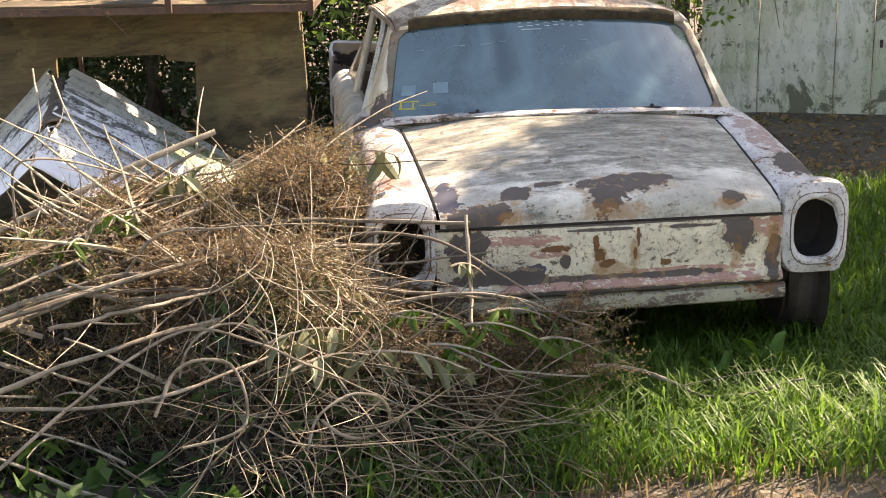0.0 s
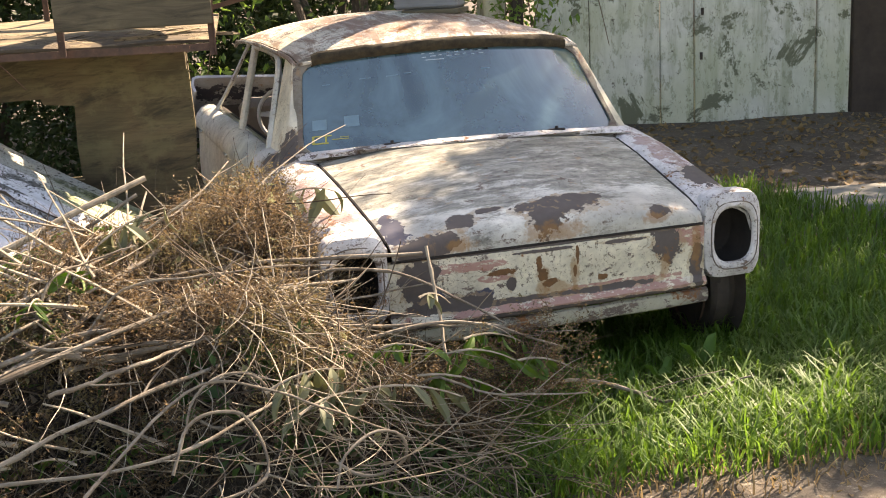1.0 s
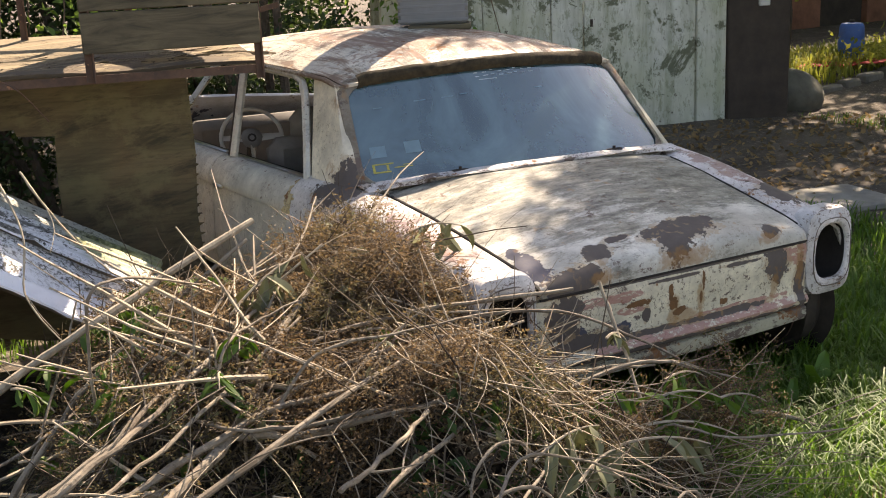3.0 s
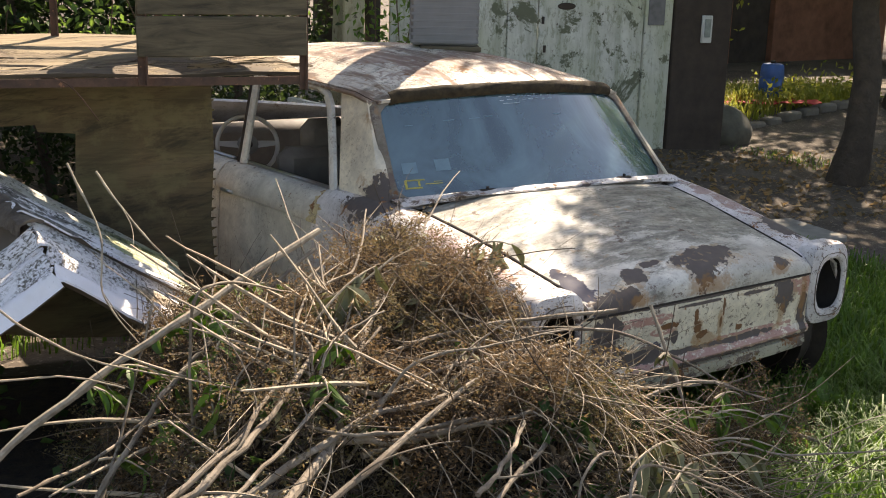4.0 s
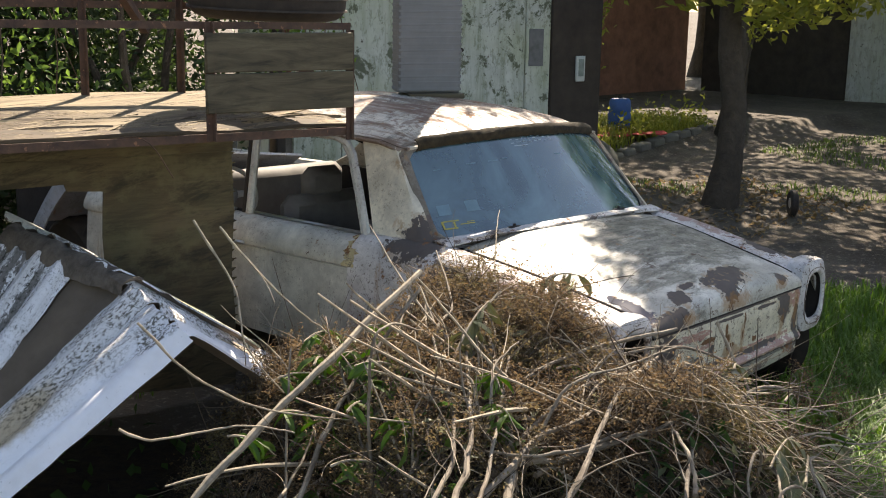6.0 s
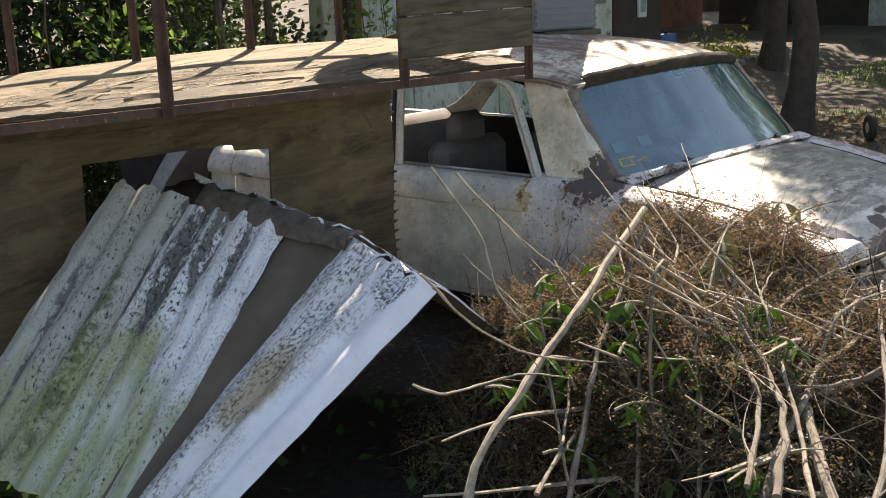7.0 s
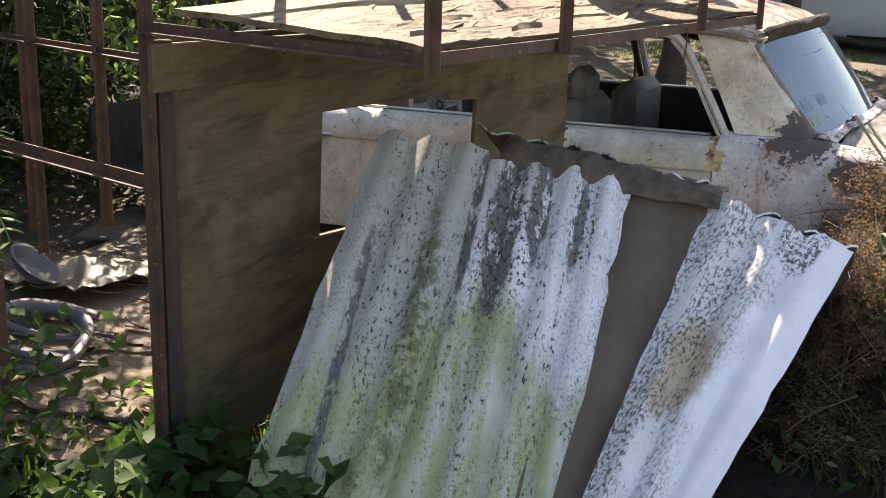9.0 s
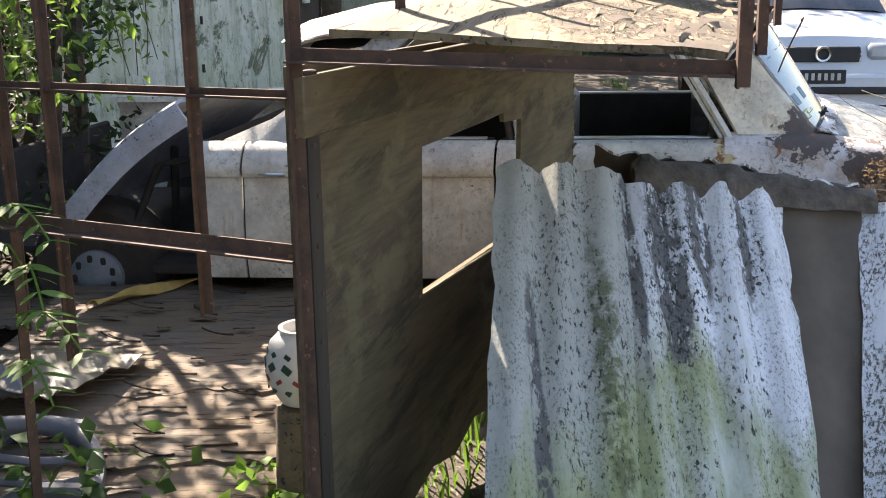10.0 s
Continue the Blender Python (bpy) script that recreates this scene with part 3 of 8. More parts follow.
def make_branch_bark():
    """Thin grey-brown bark, rubbed pale in places, with dark scars."""
    a = Mat("bare_branch_bark", 0.8)
    col = a.mix(a.ramp(a.noise(7, 6, 0.7), (0.38, 0.0), (0.62, 1.0)), (0.125, 0.096, 0.068), (0.30, 0.252, 0.19))
    col = a.mix(a.math("MULTIPLY", a.step(a.noise(28, 6, 0.75), 0.57, 0.05), 0.75), col, (0.075, 0.055, 0.038))
    col = a.mix(a.math("MULTIPLY", a.step(a.noise(16, 5, 0.7), 0.64, 0.04), 0.6), col, (0.42, 0.37, 0.30))
    a.bump(a.noise(45, 5, 0.7), 0.6, 0.004)
    return a.done(col)


twig_mix = make_twigs()
twig_dry = plain("dry_pale_twig", (0.38, 0.315, 0.23), 0.85, vary=0.5, scale=25)
vine_grey = plain("grey_brown_vine", (0.25, 0.195, 0.135), 0.85, vary=0.5, scale=25)
twig_brown = plain("dead_brown_stem", (0.125, 0.082, 0.05), 0.9, vary=0.4, scale=25)
pole_pale = make_branch_bark()
bark = plain("rough_tree_bark", (0.075, 0.058, 0.042), 0.95, vary=0.4, scale=8, bump=0.8, dist=0.03)

# ---- ground ----
def ground_z(x, y):
    z = 0.18 * smooth01(4.6, 8.8, y) * smooth01(-1.0, 2.5, x)
    z += 0.15 * smooth01(8.85, 9.25, y) * smooth01(5.6, 6.2, x)
    z += 0.02 * noise.noise((x * 0.9, y * 0.9, 0)) + 0.008 * noise.noise((x * 3, y * 3, 1))
    return z


bm = bmesh.new()
xs = sorted({*(-400, -120, -40, -18, -10), *(round(-7 + 0.25 * k, 2) for k in range(77)), *(14, 18, 28, 60, 150, 400)})
ysg = sorted({*(-400, -120, -40, -15, -6), *(round(-3 + 0.25 * k, 2) for k in range(61)), *(14, 18, 28, 60, 150, 400)})
gv = [[bm.verts.new((x, y, ground_z(x, y))) for y in ysg] for x in xs]
for i in range(len(xs) - 1):
    for j in range(len(ysg) - 1):
        bm.faces.new((gv[i][j], gv[i + 1][j], gv[i + 1][j + 1], gv[i][j + 1]))
solo("ground", bm, earth, "trodden brown earth with grit and leaf litter", "ground", kind="structure")

# ---- the derelict sedan ----
CAR = pose(0.612, 4.0, 0.0, 0, 0, 2.5)
car = thing("derelict_sedan", CAR, "derelict cream sedan with flaking rusty paint, sunk beside brush", "car")

HOOD_C = [(-0.03, 0.66), (0.0, 0.688), (0.06, 0.712), (0.2, 0.745), (0.4, 0.79), (0.6, 0.83), (0.84, 0.868)]


def hood_half(y):
    return 0.618 + 0.05 * y


def hood_z(x, y):
    return lerp(HOOD_C, y) - 0.052 * (abs(x) / 0.64) ** 2.2


# hood, with its rolled front lip
bm = bmesh.new()
rows = []
ys = [0.845, 0.84, 0.8, 0.7, 0.58, 0.46, 0.34, 0.22, 0.13, 0.07, 0.03, 0.0]
for y in ys:
    rows.append([(u * hood_half(y), y + 0.0, hood_z(u * hood_half(y), y) + 0.006 * noise.noise((u * 3, y * 4, 0))) for u in [k / 12 - 1 for k in range(25)]])
for dy, dz in ((-0.018, -0.014), (-0.030, -0.036), (-0.034, -0.064), (-0.034, -0.082)):
    rows.append([(u * hood_half(0), dy, hood_z(u * hood_half(0), 0) + (0.594 - hood_z(u * hood_half(0), 0)) * dz / -0.082) for u in [k / 12 - 1 for k in range(25)]])
shell(bm, rows, 0.014)
part("hood", bm, hood_paint, car, "cream hood, mottled grey, with dark bare patches")

# black gap round the hood
bm = bmesh.new()
tube(bm, [(u * (hood_half(0) + 0.006), -0.028, 0.588 + 0.003 * noise.noise((u * 5, 0, 3))) for u in [k / 12 - 1 for k in range(25)]], 0.0048, 5)
part("hood_gap", bm, dark_hollow, car)
for sd in (-1, 1):
    bm = bmesh.new()
    tube(bm, [(sd * (hood_half(y) + 0.004), y, hood_z(hood_half(y), y) - 0.001) for y in [0.82 - 0.08 * k for k in range(11)]], 0.0055, 5)
    part("hood_gap", bm, dark_hollow, car)

# front panel where the grille was, and the lower valance
bm = bmesh.new()
rows = []
for z, y in ((0.586, -0.006), (0.583, -0.028), (0.55, -0.036), (0.50, -0.034), (0.45, -0.031), (0.40, -0.03), (0.375, -0.034), (0.366, -0.046), (0.352, -0.054), (0.335, -0.05), (0.322, -0.03)):
    rows.append([(u * 0.635, y + 0.014 * u * u + 0.004 * noise.noise((u * 4, z * 9, 2)), z + 0.005 * u) for u in [k / 10 - 1 for k in range(21)]])
shell(bm, rows, 0.01)
part("front_panel", bm, panel_paint, car, "sheet front panel with flaking cream, red and navy paint")
bm = bmesh.new()
rows = []
for z, y in ((0.318, -0.022), (0.312, -0.036), (0.285, -0.040), (0.262, -0.03), (0.248, 0.0), (0.244, 0.05)):
    rows.append([(u * 0.66, y + 0.03 * u * u, z + 0.006 * noise.noise((u * 6, 1, 0))) for u in [k / 10 - 1 for k in range(21)]])
shell(bm, rows, 0.008)
part("valance", bm, valance_paint, car)
BELT = 0.822


def fender_rows(side):
    rows = []
    for y in (0.0, 0.03, 0.08, 0.16, 0.28, 0.42, 0.56, 0.70, 0.84, 0.96, 1.08, 1.18, 1.29):
        xi = hood_half(min(y, 0.85)) + 0.008 if y < 0.86 else min(0.76, 0.668 + (y - 0.86) * 0.3)
        zi = hood_z(hood_half(min(y, 0.84)), min(y, 0.84))
        zi = zi - 0.004 if y < 0.86 else 0.815 + 0.015 * min(1, (y - 0.86) / 0.2)
        top = zi + 0.012
        f = 1 - 0.025 * max(0, 1 - y / 0.10) ** 2
        drop = 0.012 * max(0, 1 - y / 0.06)
        pts = [(xi, zi - 0.03), (xi + 0.002, zi), (xi + 0.03, top - drop), (0.76, top + 0.006 - drop), (0.82, top - 0.012 - drop), (0.862, top - 0.05), (0.888, top - 0.13), (0.896, top - 0.20), (0.889, top - 0.225), (0.897, 0.44), (0.89, 0.36), (0.872, 0.29), (0.85, 0.26)]
        rows.append([(side * x * (f if x > 0.7 else 1), y, max(z, 0.352 - 0.6 * max(0.0, y - 0.08)) + 0.004 * noise.noise((side * 2 + x * 5, y * 5, z * 5))) for x, z in pts])
    return rows


def rounded(cx, cz, hx, hz, r, n=36, p=4.0):
    """A rounded rectangle (x, z)."""
    out = []
    for k in range(n):
        a = math.tau * k / n
        c, s = math.cos(a), math.sin(a)
        q = (abs(c) ** p + abs(s) ** p) ** (-1 / p)
        out.append((cx + hx * c * q, cz + hz * s * q))
    return out


seam_grime = plain("grey_brown_lamp_bead", (0.16, 0.125, 0.10), 0.9, vary=0.5, scale=30)
for side in (-1, 1):
    bm = bmesh.new()
    shell(bm, fender_rows(side), 0.01, flip=side > 0)
    fender = part("fender", bm, fender_paint, car, "cream fender with red primer and rust showing")
    # headlight surround: out from the fender's nose, round the lip and into the hole
    bm = bmesh.new()
    cx, cz = 0.757 * side, 0.525
    loops = []
    for hx, hz, y, p, ox in ((0.118, 0.172, 0.06, 5.0, 0.0), (0.124, 0.174, 0.005, 5.0, 0.0), (0.121, 0.168, -0.024, 4.5, 0.0), (0.106, 0.142, -0.038, 3.4, 0.0), (0.093, 0.120, -0.041, 3.0, 0.0), (0.086, 0.111, -0.036, 2.9, 0.0), (0.0835, 0.1085, -0.030, 2.8, 0.0), (0.083, 0.108, -0.024, 2.8, 0.0)):
        loops.append([bm.verts.new((x, y + 0.006 * noise.noise((x * 9, z * 9, y * 9)), z)) for x, z in rounded(cx, cz, hx, hz, 0, 40, p)])
    for r, s in zip(loops, loops[1:]):
        for k in range(40):
            bm.faces.new((r[k], r[(k + 1) % 40], s[(k + 1) % 40], s[k]))
    bmesh.ops.recalc_face_normals(bm, faces=bm.faces[:])
    surround = part("headlight_surround", bm, fender_paint, car, "headlight surround with the lamp missing")
    bm = bmesh.new()
    loops = []
    for hx, hz, y in ((0.0832, 0.1082, -0.0245), (0.096, 0.122, -0.01), (0.10, 0.13, 0.06), (0.085, 0.10, 0.13), (0.05, 0.06, 0.15)):
        loops.append([bm.verts.new((x, y, z)) for x, z in rounded(cx, cz, hx, hz, 0, 28, 2.8)])
    for r, s in zip(loops, loops[1:]):
        for k in range(28):
            bm.faces.new((r[k], s[k], s[(k + 1) % 28], r[(k + 1) % 28]))
    bm.faces.new(loops[-1])
    part("lamp_bucket", bm, dark_hollow, surround)
    bm = bmesh.new()
    tube(bm, [(x, -0.039 + 0.003 * noise.noise((x * 30, z * 30, 0)), z) for x, z in rounded(cx, cz, 0.101, 0.134, 0, 40, 3.2)] + [(rounded(cx, cz, 0.101, 0.134, 0, 40, 3.2)[0][0], -0.039, cz)], 0.0026, 5, cap=False)
    part("rusted_rim", bm, seam_grime, surround, "rusted bead round the lamp hole")

# cowl under the windscreen
bm = bmesh.new()
rows = []
for k in range(13):
    u = k / 6 - 1
    yb = 0.92 - 0.10 * (1 - u * u)
    rows.append([(u * 0.74, 0.853 - 0.004 * abs(u), 0.825 + 0.03 * (1 - u * u)), (u * 0.745, yb - 0.03, 0.838 + 0.03 * (1 - u * u)), (u * 0.75, yb + 0.005, 0.845 + 0.03 * (1 - u * u)), (u * 0.75, yb + 0.02, 0.80)])
shell(bm, rows, 0.006, flip=True)
part("cowl", bm, fender_paint, car)
for wx, wy in ((-0.34, 0.852), (0.40, 0.86)):
    bm = bmesh.new()
    box(bm, (wx, wy, 0.868), (0.075, 0.022, 0.012), None, 0.004)
    tube(bm, [(wx, wy, 0.86), (wx, wy, 0.885)], 0.007)
    part("wiper_stub", bm, dark_hollow, car)

# windscreen: curved glass in a rusty surround
def screen(u, v):
    """u across -1..1, v up 0..1."""
    hw = 0.716 + (0.632 - 0.716) * v
    bow = 1 - u * u
    return Vector((u * hw, 0.935 + 0.30 * v - 0.115 * bow - 0.02 * v * bow, 0.832 + 0.375 * v + (0.016 + 0.028 * v) * bow))


def corner(u, v):
    """Rounds the corners of the opening."""
    k = max(0.0, abs(u) - 0.86) / 0.14
    w = max(0.0, abs(v - 0.5) * 2 - 0.72) / 0.28
    if k > 0 and w > 0:
        d = math.hypot(k, w)
        m = max(k, w)
        if d > 0:
            k, w = k * m / d, w * m / d
        u = math.copysign(0.86 + 0.14 * k, u)
        v = 0.5 + math.copysign((0.72 + 0.28 * w) / 2, v - 0.5)
    return screen(u, v)


bm = bmesh.new()
shell(bm, [[corner(u / 12 - 1, v / 10) for u in range(25)] for v in range(11)], 0.006, flip=True)
windscreen = part("windscreen", bm, screen_glass, car, "dusty windscreen, sky reflection put into its blue, with faded stickers")
windscreen.visible_shadow = False
edge = [(u / 12 - 1, 0.0) for u in range(25)] + [(1, v / 10) for v in range(1, 10)] + [(1 - u / 12, 1.0) for u in range(25)] + [(-1, 1 - v / 10) for v in range(1, 10)]
bm = bmesh.new()
cen = screen(0, 0.5)
loops = []
for grow, fwd in ((0.985, -0.004), (0.99, -0.012), (1.02, -0.014), (1.045, -0.004), (1.05, 0.02)):
    loop = []
    for u, v in edge:
        p = corner(u, v)
        d = p - cen
        loop.append(bm.verts.new((cen.x + d.x * (1 + (grow - 1) * 0.9), p.y + fwd + d.y * (grow - 1), cen.z + d.z * (1 + (grow - 1) * 2.2) + (0.1 * (grow - 1)) * (v > 0.5) + 0.003 * noise.noise(p * 30))))
    loops.append(loop)
n = len(edge)
for r, s in zip(loops, loops[1:]):
    for k in range(n):
        bm.faces.new((r[k], r[(k + 1) % n], s[(k + 1) % n], s[k]))
bmesh.ops.recalc_face_normals(bm, faces=bm.faces[:])
rubber_worn = car_paint("crumbling_windscreen_seal", base=(0.22, 0.18, 0.125), flake=0.45, rust=0.64)
part("windscreen_surround", bm, rubber_worn, car, "rusted windscreen surround")
bm = bmesh.new()
shell(bm, [[corner(u / 16 - 1, 1.0) + Vector((0, q[0] - 0.004 * noise.noise((u * 1.3, q[1] * 40, 0)), q[1] + 0.004 * noise.noise((u * 0.9, 2, q[1] * 60)))) for q in ((-0.018, -0.014), (-0.030, 0.002), (-0.030, 0.020), (-0.020, 0.034), (-0.004, 0.040))] for u in range(1, 32)], 0.006)
part("header_rail", bm, plain("mossy_rusted_rail", (0.05, 0.036, 0.018), 0.95, vary=0.75, scale=26, bump=0.8), car, "mossy rusted rail above the windscreen")
# faded writing and stickers inside the glass
sticker_white = plain("faded_white_lettering", (0.42, 0.48, 0.50), 0.6, vary=0.1)
sticker_blue = plain("bleached_blue_sticker", (0.15, 0.24, 0.29), 0.6, vary=0.2)
sticker_yellow = plain("yellow_marker", (0.42, 0.36, 0.07), 0.6, vary=0.2, scale=60)


def on_glass(bm, u, v, w, h, lift=0.0012):
    pts = [screen(u, v), screen(u + w, v), screen(u + w, v + h), screen(u, v + h)]
    nrm = (pts[1] - pts[0]).cross(pts[3] - pts[0]).normalized()
    a = [bm.verts.new(p + nrm * lift) for p in pts]
    b = [bm.verts.new(p + nrm * (lift + 0.0003)) for p in pts]
    bm.faces.new(b)
    for k in range(4):
        bm.faces.new((a[k], a[(k + 1) % 4], b[(k + 1) % 4], b[k]))


bm = bmesh.new()
for k, (w, h) in enumerate(((0.030, 0.038), (0.040, 0.030), (0.026, 0.042), (0.034, 0.034), (0.040, 0.030), (0.026, 0.040), (0.024, 0.040), (0.036, 0.034))):
    on_glass(bm, -0.19 + 0.058 * k, 0.895 + 0.006 * (k % 3), w, 0.007)
    on_glass(bm, -0.19 + 0.058 * k, 0.895 + 0.006 * (k % 3) + h, w * 0.8, 0.007)
    part("worn_bar", bm, sticker_white, windscreen)
    bm = bmesh.new()
on_glass(bm, -0.17, 0.865, 0.13, 0.007)
part("worn_bar", bm, sticker_white, windscreen)
bm = bmesh.new()
for u, v, w, h in ((-0.93, 0.115, 0.09, 0.014), (-0.93, 0.19, 0.11, 0.012), (-0.935, 0.115, 0.014, 0.085), (-0.86, 0.135, 0.012, 0.05), (-0.82, 0.15, 0.10, 0.008), (-0.77, 0.17, 0.05, 0.006)):
    on_glass(bm, u, v, w, h)
    part("paint_stroke", bm, sticker_yellow, windscreen)
    bm = bmesh.new()
bm.free()
bm = bmesh.new()
on_glass(bm, -0.74, 0.27, 0.09, 0.11)
part("sticker", bm, sticker_blue, windscreen)
bm = bmesh.new()
on_glass(bm, -0.93, 0.26, 0.085, 0.105)
part("sticker", bm, sticker_blue, windscreen)
for u, v, w in ((-0.62, 0.74, 0.25), (-0.33, 0.75, 0.05), (0.2, 0.74, 0.06), (-0.86, 0.72, 0.05)):
    bm = bmesh.new()
    on_glass(bm, u, v, w, 0.010)
    part("tape_trace", bm, sticker_blue, windscreen)

# roof
GUT = [(1.22, 0.64, 1.21), (1.35, 0.645, 1.238), (1.6, 0.655, 1.252), (2.0, 0.66, 1.262), (2.5, 0.655, 1.255), (2.9, 0.64, 1.235), (3.05, 0.63, 1.2)]


def roof_rows():
    rows = []
    for y in (1.20, 1.21, 1.235, 1.27, 1.35, 1.5, 1.75, 2.0, 2.3, 2.6, 2.85, 3.0, 3.08):
        hw = lerp([(g[0], g[1]) for g in GUT], y)
        ze = lerp([(g[0], g[2]) for g in GUT], y)
        zc = lerp([(1.20, 1.252), (1.235, 1.278), (1.27, 1.296), (1.35, 1.322), (1.5, 1.348), (1.75, 1.366), (2.0, 1.376), (2.4, 1.37), (2.85, 1.325), (3.08, 1.27)], y)
        row = []
        for k in range(21):
            u = k / 10 - 1
            bow = (1 - abs(u) ** 2.6)
            row.append((u * hw, y - (0.085 * (1 - u * u) * max(0, 1 - (y - 1.2) / 0.5)), ze + (zc - ze) * bow + 0.004 * noise.noise((u * 4, y * 4, 0))))
        rows.append(row)
    return rows


bm = bmesh.new()
shell(bm, roof_rows(), 0.012, flip=True)
part("roof", bm, roof_paint, car, "rust-streaked cream roof")
for side in (-1, 1):
    bm = bmesh.new()
    tube(bm, [(side * (g[1] + 0.012), g[0], g[2] - 0.012) for g in GUT], 0.011, 6)
    part("rain_gutter", bm, roof_paint, car)
    # broad front pillar
    bm = bmesh.new()
    rows = []
    for k in range(7):
        v = k / 6
        p = screen(side * 1.0, v)
        front = Vector((p.x + side * 0.015, p.y - 0.006, p.z))
        mid = Vector((side * (0.785 - 0.132 * v), 0.985 + 0.285 * v, 0.83 + 0.385 * v))
        backp = Vector((side * (0.80 - 0.150 * v), 1.225 + 0.235 * v, 0.82 + 0.40 * v))
        rows.append([front, front.lerp(mid, 0.5) + Vector((side * 0.012, -0.004, 0)), mid, mid.lerp(backp, 0.4), backp, backp + Vector((-side * 0.03, 0.01, 0))])
    shell(bm, rows, 0.008, flip=side > 0)
    part("front_pillar", bm, pillar_paint, car)
    # window frame of the front door
    bm = bmesh.new()
    path = [(side * 0.80, 1.262, 0.815), (side * 0.735, 1.38, 1.0), (side * 0.682, 1.485, 1.16), (side * 0.668, 1.535, 1.205), (side * 0.662, 1.62, 1.226), (side * 0.664, 1.9, 1.236), (side * 0.668, 2.2, 1.236)]
    tube(bm, path, 0.016, 6)
    path2 = [(q[0] + side * 0.002, q[1] + 0.024, q[2] - 0.012) for q in path[:4]]
    tube(bm, path2, 0.008, 5)
    tube(bm, [(side * 0.79, 2.085, 0.82), (side * 0.668, 2.165, 1.236)], 0.021, 8, flat=0.9)
    part("window_frame", bm, door_paint, car, "pale window frame with the glass missing")
    bm = bmesh.new()
    tube(bm, [(side * 0.785, 2.125, 0.82), (side * 0.664, 2.205, 1.232)], 0.016, 6)
    part("window_channel", bm, rubber, car, "black rubber window channel")
    # rear pillar and rear quarter
    bm = bmesh.new()
    rows = []
    for k in range(6):
        v = k / 5
        rows.append([(side * (0.79 - 0.15 * v), 3.00 - 0.46 * v, 0.82 + 0.41 * v), (side * (0.785 - 0.15 * v), 3.14 - 0.50 * v ** 0.8, 0.82 + 0.405 * v), (side * (0.74 - 0.12 * v), 3.30 - 0.60 * v ** 0.7, 0.82 + 0.40 * v)])
    shell(bm, rows, 0.01, flip=side > 0)
    part("rear_pillar", bm, door_paint, car)

    # doors and rear quarter: sill to belt, with the pressed crease
    def flank(y0, y1, n):
        rows = []
        for k in range(n + 1):
            y = y0 + (y1 - y0) * k / n
            pts = [(0.76, 0.79), (0.765, BELT - 0.004), (0.80, BELT), (0.838, BELT - 0.014), (0.868, BELT - 0.05), (0.887, 0.735), (0.890, 0.708), (0.884, 0.692), (0.866, 0.682), (0.872, 0.60), (0.882, 0.48), (0.880, 0.36), (0.866, 0.27)]
            rows.append([(side * x, y, z) for x, z in pts])
        return rows

    for y0, y1, nm in ((1.30, 2.17, "front_door"), (2.18, 3.18, "rear_door"), (3.19, 3.38 if side < 0 else 4.5, "rear_quarter")):
        bm = bmesh.new()
        shell(bm, flank(y0, y1, 6), 0.012, flip=side > 0)
        door = part(nm, bm, door_paint, car)
        if nm != "rear_quarter":
            bm = bmesh.new()
            box(bm, (side * 0.893, y1 - 0.12, 0.70), (0.02, 0.11, 0.018), None, 0.006)
            part("door_handle", bm, chrome, door)
            bm = bmesh.new()
            box(bm, (side * 0.765, (y0 + y1) / 2, BELT + 0.004), (0.022, y1 - y0 - 0.08, 0.012), None, 0.004)
            part("belt_strip", bm, chrome, door, "bright metal strip along the window sill")

# torn, rusted edge between fender and front door
for side in (-1, 1):
    bm = bmesh.new()
    rows = []
    for i in range(15):
        v = i / 14
        x = lerp([(0.0, 0.80), (0.2, 0.842), (0.45, 0.870), (1.0, 0.892)], v)
        z = BELT + 0.004 - 0.13 * v
        rows.append([(side * (x + 0.004 + 0.012 * abs(noise.noise((v * 9, q * 2, 1)))), 1.255 + 0.022 * q + (0.03 * noise.noise((v * 11, q, 5)) if q in (0, 3) else 0), z) for q in range(4)])
    shell(bm, rows, 0.003, flip=side < 0)
    part("torn_edge", bm, car_paint("torn_rusty_edge", base=(0.62, 0.50, 0.26), flake=0.43, rust=0.55), car, "torn rusty edge beside the front door")
# inner door panels, near black to put the cabin's shade into them
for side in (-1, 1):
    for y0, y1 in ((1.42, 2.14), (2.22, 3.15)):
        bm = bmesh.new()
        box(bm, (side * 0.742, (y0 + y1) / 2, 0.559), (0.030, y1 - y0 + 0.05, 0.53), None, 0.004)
        part("door_card", bm, dark_hollow, car, "near-black inner panel of a door, darkened for the cabin's shade")

# open trunk lid hanging askew, trunk sides, floor and bulkheads close the body
bm = bmesh.new()
rows = []
for k in range(11):
    v = k / 10
    y, z = 3.44 + 0.52 * v, 0.985 - 0.45 * v + 0.045 * math.sin(math.pi * v)
    row = [(-0.872, y - 0.055, z - 0.085), (-0.885, y - 0.03, z - 0.04), (-0.87, y, z)]
    rows.append(row + [(-0.84 + 1.5 * q / 6, y + 0.004 * q, z + 0.012 + 0.012 * math.sin(math.pi * q / 6) - 0.02 * q) for q in range(7)])
shell(bm, rows, 0.016, flip=True)
part("trunk_lid", bm, car_paint("blue_white_lid_paint", base=(0.52, 0.55, 0.62), flake=0.56, rust=0.75, navy=[((-0.6, 3.75, 0.9), (0.3, 0.14, 0.1))]), car, "loose pale blue trunk lid propped open")
bm = bmesh.new()
tube(bm, [(-0.62, 3.5, 0.72), (-0.66, 3.62, 0.70), (-0.70, 3.76, 0.36)], 0.016, 6)
part("trunk_strut", bm, dark_hollow, car)
bm = bmesh.new()
